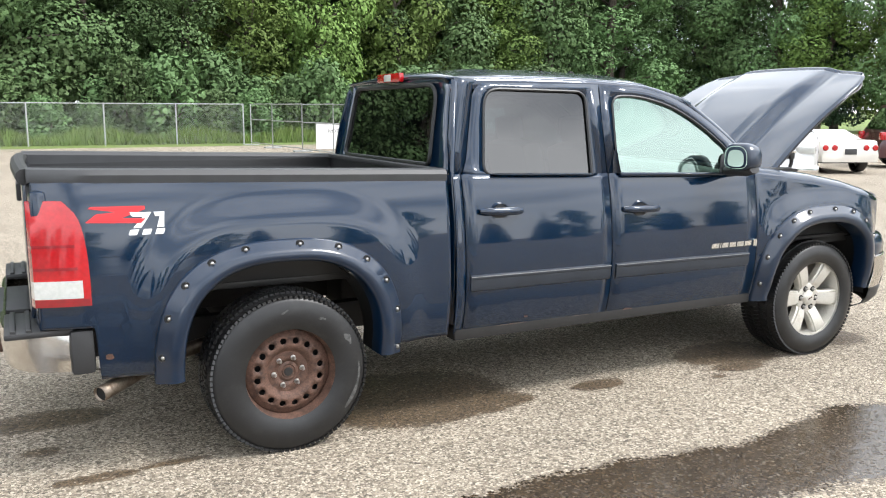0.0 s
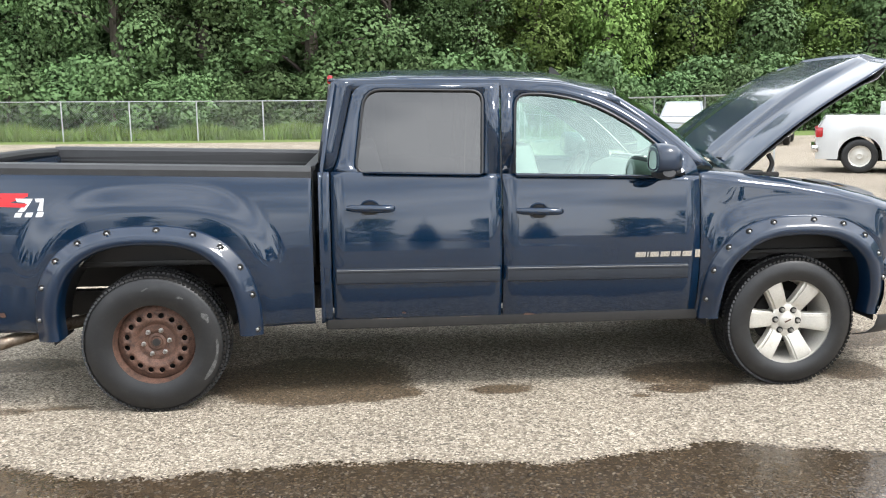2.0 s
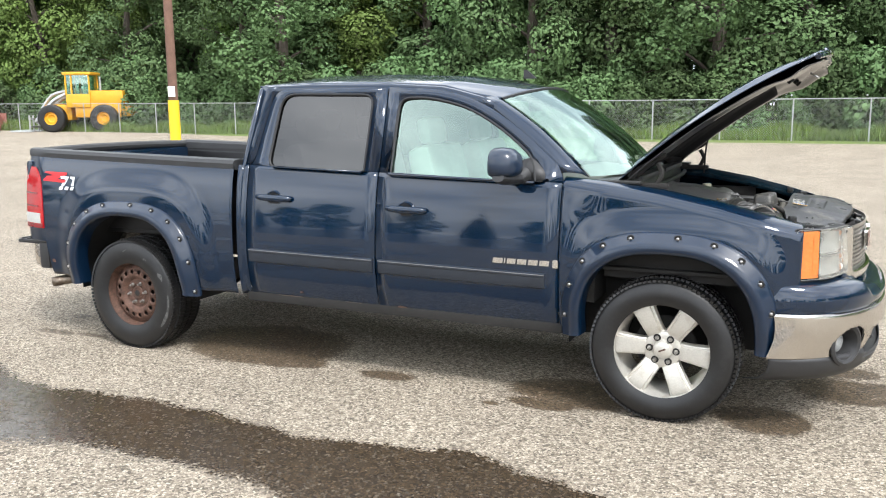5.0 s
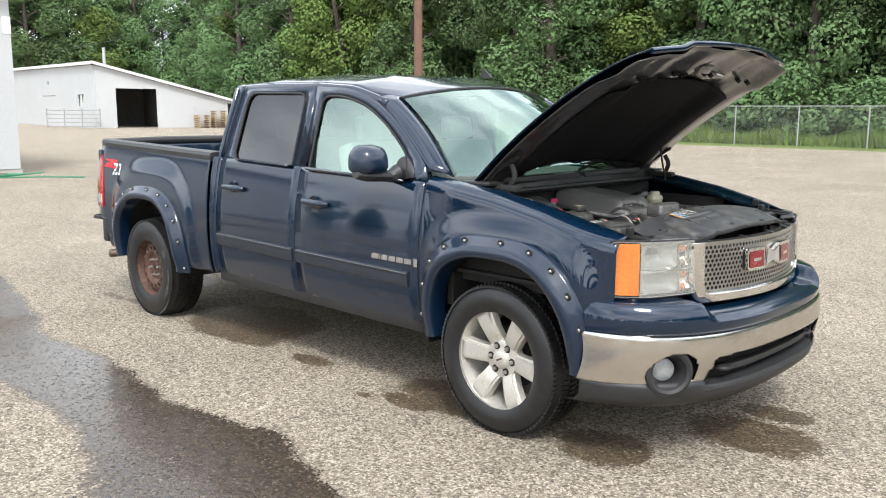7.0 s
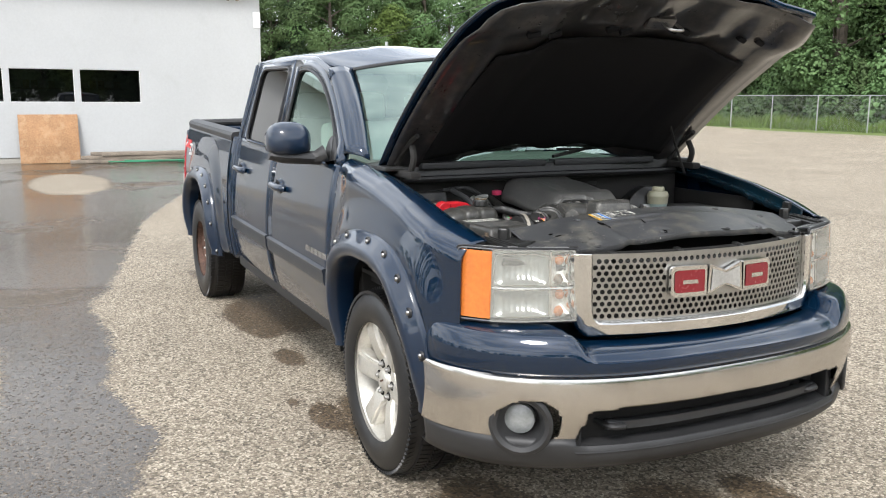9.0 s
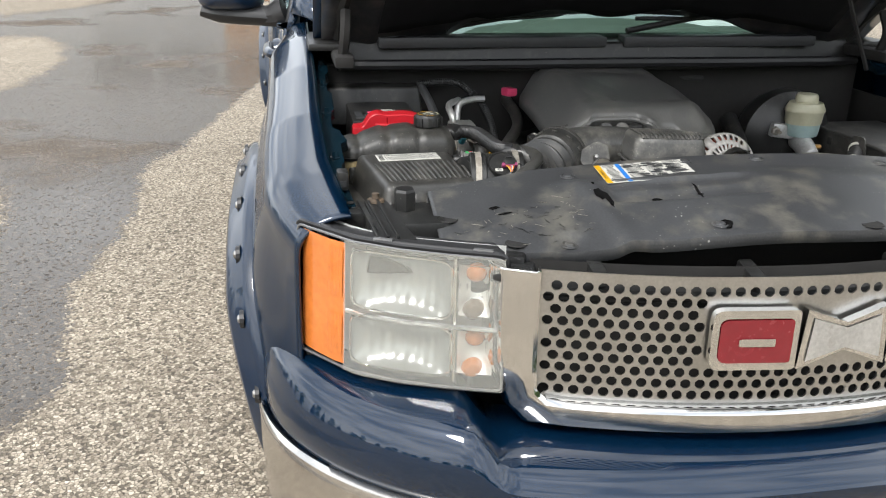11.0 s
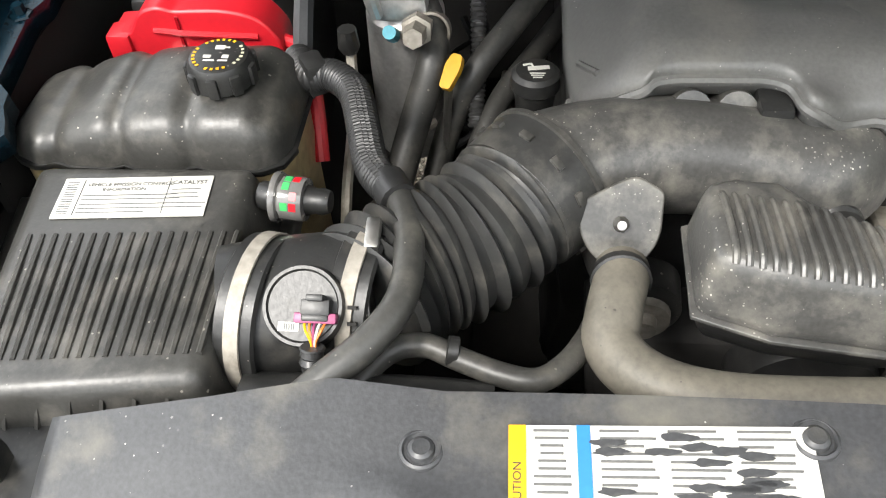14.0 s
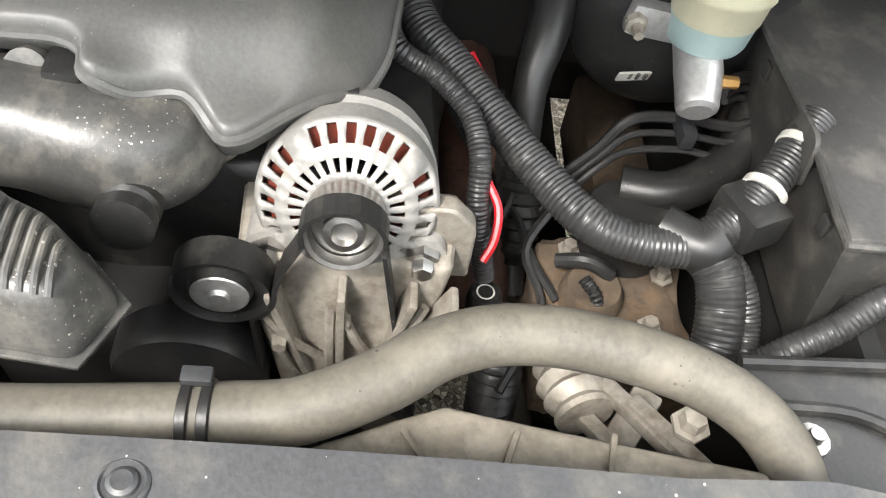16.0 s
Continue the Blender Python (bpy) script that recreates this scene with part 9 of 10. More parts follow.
bay("rivet", lathe([(0, 0.009), (0.004, 0.0085), (0.006, 0.005), (0.007, 0.0)], Matrix.Translation((3.994, -0.2285, 1.078)) @ Matrix.Rotation(radians(52), 4, "Y"), 14), STEEL, parent=tab)

# engine cover with its notch and the bay round the alternator
cov = [(3.845, -0.268), (3.868, -0.236), (3.880, -0.208), (3.873, -0.201), (3.869, -0.182), (3.868, -0.100), (3.876, -0.079), (3.908, -0.074), (3.908, -0.051), (3.894, -0.024), (3.893, 0.002), (3.914, 0.022), (3.925, 0.031), (3.919, 0.047), (3.888, 0.076), (3.860, 0.106), (3.835, 0.137), (3.795, 0.156), (3.74, 0.162), (3.62, 0.166), (3.47, 0.150), (3.44, 0.09), (3.44, -0.22), (3.48, -0.272), (3.62, -0.277), (3.76, -0.275)]
cov = rounded([(x, y, 0.014) for x, y in cov], 3)


def cover_z(x, y):
    """A raised plateau that falls off in a slope to the front, the sides and the alternator's bay."""
    z = 1.158 + 0.036 * smooth01(3.88, 3.55, x)
    z -= 0.060 * smooth01(0.075, 0.17, y) + 0.075 * smooth01(-0.195, -0.285, y)
    z -= 0.040 * smooth01(3.852, 3.935, x + 0.55 * max(0.0, y - 0.0)) * smooth01(-0.075, -0.02, y)
    z -= 0.012 * smooth01(3.84, 3.885, x)
    z -= 0.010 * (smooth01(-0.12, -0.10, y) - smooth01(0.10, 0.12, y)) * smooth01(3.80, 3.775, x) * smooth01(3.50, 3.53, x)
    z += 0.006 * (smooth01(-0.192, -0.186, y) - smooth01(-0.172, -0.166, y)) * smooth01(3.80, 3.77, x)
    z += 0.005 * (smooth01(-0.218, -0.212, y) - smooth01(-0.200, -0.194, y)) * smooth01(3.80, 3.77, x)
    return z


def engine_cover():
    bm = bmesh.new()
    cx, cy = 3.70, -0.05
    steps = (1.0, 0.988, 0.965, 0.93, 0.89, 0.85, 0.80, 0.75, 0.7, 0.64, 0.58, 0.5, 0.4, 0.3, 0.2, 0.1, 0.04)
    rings = [[(cx + (x - cx) * f, cy + (y - cy) * f) for x, y in cov] for f in steps]
    rows = [[(x, y, cover_z(x, y) - 0.030) for x, y in rings[0]], [(x, y, cover_z(x, y) - 0.007) for x, y in rings[0]], [(x, y, cover_z(x, y) - 0.002) for x, y in rings[1]]] + [[(x, y, cover_z(x, y)) for x, y in r] for r in rings[2:]]
    vs = grid(bm, rows, True)
    bm.faces.new(vs[-1])
    return bm


ec = bay("engine_cover", engine_cover(), COVER_PLAIN, "large moulded black engine cover with ridges", 60, 0.004)
bay("cover_lip", tube([(x, y, cover_z(x, y) - 0.014) for x, y in cov[:80]], 0.0055, 8, 1), COVER_PLAIN, parent=ec)
bay("side_rib", tube([(3.80, -0.262, cover_z(3.80, -0.262) + 0.001), (3.835, -0.246, cover_z(3.835, -0.246) + 0.001)], 0.0035, 6, 3), COVER_PLAIN, parent=ec)

for y in (-0.165, -0.125):
    bay("coil_cover", lathe([(0, 0.02), (0.018, 0.018), (0.02, 0.0), (0.02, -0.12)], Matrix.Translation((3.870, y, 1.105)) @ Matrix.Rotation(radians(60), 4, "Y"), 18), COVER)
bay("coil_plug", boxed((3.875, -0.094, 1.112), (0.05, 0.030, 0.03), None, 0.005), BAY_DARK)
bay("coil_shelf", boxed((3.80, -0.14, 1.09), (0.12, 0.15, 0.01), None, 0.003), DARK)
oil = bay("oil_filler_cap", lathe([(0, 0.022), (0.020, 0.022), (0.025, 0.018), (0.026, 0.004), (0.022, 0.0), (0.019, -0.03), (0.019, -0.12)], Matrix.Translation((3.785, -0.303, 1.060)), 26), BAY_DARK, "black oil filler cap with a white oil-can mark")
bay("oil_mark", boxed((3.782, -0.300, 1.0826), (0.006, 0.022, 0.0005), Matrix.Rotation(radians(8), 4, "Z")), PAPER, parent=oil)
for k in range(3):
    bay("oil_mark", boxed((3.791 + 0.0035 * k, -0.301, 1.0826), (0.0014, 0.016 - 0.003 * k, 0.0005)), PAPER, parent=oil)
bay("oil_mark", tube([(3.778, -0.316, 1.0827), (3.776, -0.308, 1.0828), (3.780, -0.306, 1.0827)], 0.0012, 5, 3), PAPER, parent=oil)

# alternator
AC = Vector((3.925, 0.130, 1.030))
ma = Matrix.Translation(AC) @ Matrix.Rotation(radians(-20), 4, "Y") @ AXIS_X
alt = bay("alternator", lathe([(0.0, -0.10), (0.060, -0.10), (0.076, -0.085), (0.079, -0.05), (0.074, -0.045), (0.074, -0.035), (0.0795, -0.03), (0.0795, -0.004)], ma, 48), CAST, "cast aluminium alternator with slotted face")


def alt_face():
    holes = []
    for k in range(28):
        a0 = 2 * math.pi * k / 28
        if k % 7 != 3:
            holes.append([(r * math.cos(a0 + d), r * math.sin(a0 + d)) for r, d in ((0.061, -0.06), (0.061, 0.06), (0.068, 0.066), (0.0755, 0.055), (0.0755, -0.055), (0.068, -0.066))])
        holes.append([(r * math.cos(a0 + d), r * math.sin(a0 + d)) for r, d in ((0.037, -0.05), (0.037, 0.05), (0.050, 0.058), (0.050, -0.058))])
    outer = [(0.0795 * math.cos(2 * math.pi * j / 64), 0.0795 * math.sin(2 * math.pi * j / 64)) for j in range(64)]
    hole = [(0.030 * math.cos(2 * math.pi * j / 24), 0.030 * math.sin(2 * math.pi * j / 24)) for j in range(24)]
    def place(u, v):
        r = math.hypot(u, v)
        return ma @ Vector((u, v, float(np.interp(r, [0.03, 0.05, 0.062, 0.0795], [0.016, 0.013, 0.008, -0.004]))))
    return plate(outer, [hole, *holes], place)


bay("face", alt_face(), CAST, "pale slotted end plate", 30, 0.005, parent=alt)
bay("winding", lathe([(0.045, -0.012), (0.070, -0.012), (0.072, -0.02), (0.045, -0.02)], ma, 40), COPPER, parent=alt)
for k in range(8):
    a = radians(40 + 16 * k)
    bay("side_slot", boxed((0, 0, 0), (0.004, 0.010, 0.028), None, 0.001), DARK, parent=alt).matrix_basis = ma @ Matrix.Rotation(a + math.pi / 2 + 0.9, 4, "Z") @ Matrix.Translation((0.0785, 0, -0.068))
for o in alt.children:
    if not o.matrix_basis.is_identity:
        o.matrix_parent_inverse = alt.matrix_basis.inverted()
pul = bay("pulley", lathe([(0.0, 0.042), (0.010, 0.044), (0.011, 0.052), (0.017, 0.051), (0.018, 0.042), (0.028, 0.040), (0.030, 0.024), (0.034, 0.022), (0.036, 0.050), (0.033, 0.054), (0.029, 0.053), (0.027, 0.042)], ma, 36), STEEL, "steel pulley", parent=alt)
for p in ((3.940, 0.063, 0.978), (3.940, 0.199, 0.981)):
    b = bay("mounting_bolt", lathe([(0, 0.020), (0.009, 0.020), (0.011, 0.016), (0.011, 0.008), (0.016, 0.007), (0.017, 0.0), (0.015, -0.06)], Matrix.Translation(p) @ AXIS_X, 6), STEEL)
    bay("mounting_ear", lathe([(0.022, -0.04), (0.022, -0.002), (0.010, 0.0)], Matrix.Translation(p) @ AXIS_X, 16), CAST)
br = bay("alternator_bracket", frustum([(3.955, 0.035), (3.86, 0.03), (3.86, 0.235), (3.955, 0.228)], 0.985, [(3.985, 0.075), (3.86, 0.05), (3.86, 0.22), (3.985, 0.19)], 0.80, 0.01), DIRTY_ALU, "dirty cast aluminium bracket")
for dy, a in ((-0.045, 14), (0.0, 0), (0.045, -14), (0.07, -24)):
    bay("bracket_rib", boxed((3.975, 0.13 + dy, 0.90), (0.03, 0.008, 0.15), Matrix.Rotation(radians(a), 4, "X"), 0.003), DIRTY_ALU, parent=br)
for p in ((3.975, 0.132, 0.93), (3.985, 0.075, 0.905), (3.99, 0.18, 0.86)):
    bay("bracket_bolt", lathe([(0, 0.012), (0.007, 0.012), (0.008, 0.0)], Matrix.Translation(p) @ AXIS_X, 6), DIRTY_ALU, parent=br)


bay("mount_ear", prism(rounded([(-0.034, -0.05, 0.006), (-0.034, 0.045, 0.006), (0.012, 0.045, 0.006), (0.034, 0.02, 0.01), (0.034, -0.05, 0.006)]), 0.020, Matrix(((0, 0, 1, 3.905), (1, 0, 0, 0.212), (0, 1, 0, 0.985), (0, 0, 0, 1)))), DIRTY_ALU, parent=br, bevel=0.003)
for y0, z0, y1, z1 in ((0.045, 0.955, 0.115, 0.86), (0.120, 0.945, 0.120, 0.85), (0.125, 0.95, 0.165, 0.86), (0.205, 0.95, 0.165, 0.87), (0.06, 0.93, 0.09, 0.83)):
    bay("web", tube([(3.972, y0, z0), (3.985, (y0 + y1) / 2, (z0 + z1) / 2), (3.978, y1, z1)], 0.005, 6, 3), DIRTY_ALU, parent=br)


def belt_run(pts):
    bm, rows = bmesh.new(), []
    for p in pts:
        rows.append([(p[0] - 0.011, p[1], p[2]), (p[0] + 0.011, p[1], p[2])])
    grid(bm, rows)
    return bm


def arc(c, r, a0, a1, n=14):
    return [(c[0], c[1] + r * math.cos(t), c[2] + r * math.sin(t)) for t in np.linspace(radians(a0), radians(a1), n)]


AP, IP, WP = (3.972, 0.130, 1.048), (3.980, 0.028, 0.978), (3.985, -0.015, 0.83)
bay("drive_belt", belt_run(arc(AP, 0.0365, -8, 196) + [(3.976, 0.080, 1.010)] + arc(IP, 0.044, 8, -60, 6) + [(3.978, 0.055, 0.80)]), BAY_DARK, "black ribbed drive belt", 0, 0.004)
bay("drive_belt", belt_run([(3.972, 0.1662, 1.032), (3.975, 0.185, 0.90), (3.98, 0.20, 0.76)]), BAY_DARK, "", 0, 0.004)
idl = bay("idler_pulley", lathe([(0.0, 0.014), (0.026, 0.012), (0.028, 0.004), (0.040, 0.004), (0.0425, 0.012), (0.043, -0.018), (0.02, -0.02)], Matrix.Translation(IP) @ AXIS_X, 36), BAY_DARK, "black idler pulley with a steel centre")
bay("idler_cap", lathe([(0.0, 0.018), (0.008, 0.018), (0.010, 0.014), (0.024, 0.0135), (0.026, 0.011)], Matrix.Translation(IP) @ AXIS_X, 28), ALU, parent=idl)
bay("water_pump_pulley", lathe([(0.0, 0.02), (0.03, 0.022), (0.055, 0.016), (0.072, 0.010), (0.076, 0.0), (0.076, -0.03)], Matrix.Translation(WP) @ AXIS_X, 40), HOSE_BLACK, "black dished pulley")
bay("crank_pulley", lathe([(0.03, 0.0), (0.075, 0.0), (0.078, -0.004), (0.074, -0.008), (0.078, -0.012), (0.074, -0.016), (0.078, -0.02), (0.078, -0.04)], Matrix.Translation((4.0, 0.135, 0.735)) @ AXIS_X, 40), BAY_DARK)
bay("tensioner", lathe([(0.0, 0.01), (0.02, 0.012), (0.038, 0.004), (0.04, -0.03)], Matrix.Translation((3.985, -0.196, 0.955)) @ AXIS_X, 30), BAY_DARK)
bay("pump_hub", lathe([(0, 0.024), (0.012, 0.024), (0.014, 0.012), (0.026, 0.012), (0.028, 0.0)], Matrix.Translation((3.99, -0.196, 0.955)) @ AXIS_X, 24), DIRTY_ALU)
bay("timing_cover", frustum([(3.95, -0.24), (3.84, -0.24), (3.84, 0.06), (3.95, 0.06)], 0.86, [(3.96, -0.22), (3.84, -0.22), (3.84, 0.2), (3.96, 0.2)], 0.62, 0.02), DARK)
bay("thermostat_neck", tube([(3.94, -0.235, 0.99), (3.99, -0.232, 1.02), (4.030, -0.229, 1.058)], 0.020, 16, 5), BAY_DARK)

# coolant hoses across the front
bay("radiator_hose", tube([(4.030, -0.228, 1.062), (4.046, -0.230, 1.066), (4.078, -0.237, 1.066), (4.108, -0.239, 1.060), (4.138, -0.213, 1.060), (4.154, -0.164, 1.062), (4.157, -0.083, 1.066), (4.153, 0.0, 1.068), (4.148, 0.066, 1.069), (4.142, 0.115, 1.071), (4.118, 0.168, 1.075), (4.092, 0.205, 1.075), (4.077, 0.246, 1.074), (4.073, 0.297, 1.070), (4.080, 0.352, 1.064), (4.092, 0.401, 1.055), (4.112, 0.440, 1.045), (4.140, 0.468, 1.028), (4.180, 0.482, 1.005)], 0.0226, 24, 7), HOSE_GREY, "thick dusty grey radiator hose")

for y, x, z in ((0.042, 4.151, 1.069), (0.055, 4.150, 1.069)):
    bay("hose_band", lathe([(0.0225, -0.004), (0.0255, -0.003), (0.0255, 0.003), (0.0225, 0.004)], Matrix.Translation((x, y, z)) @ Matrix.Rotation(radians(90), 4, "X"), 22), BAY_DARK)
bay("band_lug", boxed((4.134, 0.048, 1.094), (0.012, 0.02, 0.008), None, 0.002), PLASTIC_GREY)
bay("hose_clip", lathe([(0.0225, -0.005), (0.025, -0.004), (0.025, 0.004), (0.0225, 0.005)], Matrix.Translation((4.044, -0.230, 1.065)) @ Matrix.Rotation(radians(70), 4, "Y"), 22), BAY_DARK)
bay("hose_clip", lathe([(0.0225, -0.008), (0.026, -0.007), (0.026, 0.007), (0.0225, 0.008)], Matrix.Translation((4.170, 0.479, 1.010)) @ Matrix.Rotation(radians(60), 4, "Y"), 22), STEEL)
bay("heater_return", tube([(4.190, -0.455, 1.05), (4.148, -0.430, 1.06), (4.122, -0.410, 1.061), (4.115, -0.384, 1.061), (4.126, -0.356, 1.060), (4.139, -0.321, 1.060), (4.141, -0.295, 1.059), (4.121, -0.273, 1.055), (4.092, -0.258, 1.045), (4.06, -0.25, 1.02)], 0.0098, 14, 7), HOSE_DARK)
bay("return_clip", lathe([(0.0095, -0.005), (0.012, -0.004), (0.012, 0.004), (0.0095, 0.005)], Matrix.Translation((4.121, -0.362, 1.063)) @ Matrix.Rotation(radians(80), 4, "X"), 16), BAY_DARK)

# front shield over the radiator
def shield_back(y):
    return float(np.interp(y, [-0.66, -0.645, -0.53, -0.44, -0.36, 0.0, 0.35, 0.45, 0.62, 0.66], [4.215, 4.205, 4.192, 4.178, 4.190, 4.195, 4.197, 4.190, 4.21, 4.22]))


def shield_front(y):
    return 4.520 - 0.29 * y * y


def shield_z(x, y):
    f = (x - shield_back(y)) / (shield_front(y) - shield_back(y))
    z = 1.132 - 0.13 * y * y - 0.046 * f - 0.018 * f * f
    ridge = -0.398 + 0.05 * f
    z += 0.013 * (smooth01(ridge - 0.018, ridge + 0.018, y) - smooth01(0.34, 0.40, y)) * smooth01(0.16, 0.42, f)
    z += 0.006 * math.exp(-((y - ridge) / 0.035) ** 2) * smooth01(0.18, 0.30, f)
    z -= 0.010 * smooth01(0.30, 0.34, f) * smooth01(0.60, 0.56, f) * smooth01(-0.335, -0.315, y) * smooth01(-0.02, -0.05, y)
    z -= 0.004 * smooth01(0.44, 0.46, f) * smooth01(0.585, 0.565, f) * smooth01(-0.325, -0.305, y) * smooth01(-0.04, -0.06, y)
    for px, py in ((4.440, -0.432), (4.466, -0.170), (4.468, 0.30)):
        z -= 0.007 * math.exp(-(((x - px) ** 2 + (y - py) ** 2) / 0.0007) ** 2)
    z += 0.0025 * math.sin(9 * x + 14 * y) * smooth01(0.1, 0.4, f)
    return z

def shield():
    bm, rows = bmesh.new(), []
    for y in np.linspace(-0.645, 0.645, 150):
        b, e = shield_back(y), shield_front(y)
        xs = np.linspace(b, e, 54)
        rows.append([(b + 0.002, y, shield_z(b, y) - 0.035)] + [(x, y, shield_z(x, y)) for x in xs] + [(e + 0.004, y, shield_z(e, y) - 0.02)])
    grid(bm, rows)
    return bm


sh = bay("radiator_shield", shield(), SHIELD, "dusty grey plastic shield over the radiator", 40, 0.004)
for x, y in ((4.23, -0.372), (4.218, -0.128), (4.220, 0.028), (4.232, 0.30), (4.440, -0.432), (4.466, -0.170), (4.468, 0.30), (4.30, 0.48)):
    z = shield_z(x, y)
    p = bay("push_rivet", lathe([(0, 0.004), (0.006, 0.0045), (0.0085, 0.003), (0.0095, 0.0005), (0.0115, 0.0005), (0.0128, 0.0022), (0.0148, 0.0012), (0.0155, -0.001)], Matrix.Translation((x, y, z)), 22), SHIELD, parent=sh)
for x, y in ((4.414, -0.520), (4.300, -0.622), (4.50, 0.10), (4.44, 0.50)):
    bay("shield_hole", lathe([(0, 0.0015), (0.017, 0.0015), (0.019, 0.002), (0.021, 0.0)], Matrix.Translation((x, y, shield_z(x, y))), 18), DARK, parent=sh)
lb = Matrix.Translation((4.252, -0.222, shield_z(4.252, -0.222) + 0.0030)) @ Matrix.Rotation(radians(92), 4, "Z") @ Matrix.Rotation(math.atan2(shield_z(4.24, -0.215) - shield_z(4.316, -0.215), 0.076), 4, "X") @ Matrix.Rotation(math.atan2(shield_z(4.278, -0.31) - shield_z(4.278, -0.12), 0.19), 4, "Y")


def flat(name, cx, cy, w, h, mat, lift_by, par):
    o = bay(name, boxed((0, 0, 0), (w, h, 0.0008)), mat, parent=par)
    o.matrix_basis = lb @ Matrix.Translation((cx, cy, lift_by))
    return o


cau = flat("caution_label", 0, 0, 0.186, 0.076, PAPER, 0, sh)
tagged(cau, "scuffed white caution label with yellow and blue bands")
flat("yellow_band", -0.0875, 0, 0.011, 0.076, YELLOW_CAP, 0.0008, cau)
flat("blue_band", -0.046, 0, 0.0085, 0.076, BLUE_INK, 0.0008, cau)
lettering("CAUTION", 0.0075, lb @ Matrix.Translation((-0.0875, -0.020, 0.0016)) @ Matrix.Rotation(radians(90), 4, "Z"), INK, cau)
g5 = np.random.default_rng(9)
for k in range(15):
    v = 0.0345 - 0.0049 * k
    flat("text_bar", -0.066, v, 0.024 * (0.6 + 0.4 * g5.random()), 0.0015, INK_GREY, 0.0008, cau)
    for j in range(3):
        w = 0.036 * (0.55 + 0.45 * g5.random())
        flat("text_bar", -0.036 + 0.042 * j + w / 2, v, w, 0.0015, INK_GREY, 0.0008, cau)
for k in range(34):
    u, v = -0.035 + 0.12 * g5.random(), -0.034 + 0.068 * g5.random()
    o = bay("worn_patch", prism([(0.012 * math.cos(a) * (0.7 + 0.5 * g5.random()), 0.0030 * math.sin(a) * (0.6 + 0.6 * g5.random())) for a in np.linspace(0, 5.9, 14)], 0.0005), SHIELD, parent=cau)
    o.matrix_basis = lb @ Matrix.Translation((u, v, 0.0013))
for o in cau.children:
    o.matrix_parent_inverse = cau.matrix_basis.inverted()
# wet black blotches and grit on the shield
WET = surf("wet_oily_spot", (0.008, 0.008, 0.008), 0.12, 0, 0.2, 20, 90, 0.05, rvar=0.05)
blot = np.random.default_rng(12)
for x, y, a, b in ((4.343, -0.346, 0.022, 0.010), (4.362, -0.336, 0.026, 0.006), (4.356, -0.240, 0.010, 0.009), (4.338, -0.153, 0.028, 0.003), (4.35, -0.152, 0.005, 0.006), (4.300, -0.535, 0.006, 0.010), (4.325, -0.52, 0.003, 0.014), (4.47, -0.162, 0.016, 0.012), (4.30, -0.347, 0.006, 0.003)):
    pts = [(a * math.cos(t) * (0.7 + 0.5 * blot.random()), b * math.sin(t) * (0.7 + 0.5 * blot.random())) for t in np.linspace(0, 2 * math.pi, 17)[:-1]]
    spot = plate(pts, [], lambda u, v, x=x, y=y: (x + u, y + v, shield_z(x + u, y + v) + 0.0012))
    bay("oily_spot", spot, WET, parent=sh, smooth=0)
scar = np.random.default_rng(4)
for k in range(120):
    x, y = 4.30 + 0.13 * scar.random() ** 0.7, -0.63 + 0.25 * scar.random()
    L0 = 0.004 + 0.018 * scar.random() ** 2
    bay("scuff", boxed((x, y, shield_z(x, y) + 0.0012), (L0, 0.0005 + 0.0006 * scar.random(), 0.0004), Matrix.Rotation(scar.random() * 3, 4, "Z")), BAY_DARK if k % 3 else DIRTY_ALU, parent=sh)
# cross member and clips in front of the shield
bay("grille_crossbar", tube([(4.530 - 0.29 * y * y, y, 0.980) for y in np.linspace(-0.60, 0.60, 15)], 0.022, 8, 3), BAY_DARK, "black crossbar above the grille")
bay("grille_ledge", tube([(4.556 - 0.33 * y * y, y, 0.984) for y in np.linspace(-0.56, 0.56, 15)], 0.012, 6, 3), BAY_DARK)
for y in (-0.40, -0.14, 0.14, 0.40):
    bay("grille_clip", boxed((4.548 - 0.33 * y * y, y, 1.018), (0.070, 0.026, 0.016), Matrix.Rotation(radians(12), 4, "Y"), 0.004), BAY_DARK)

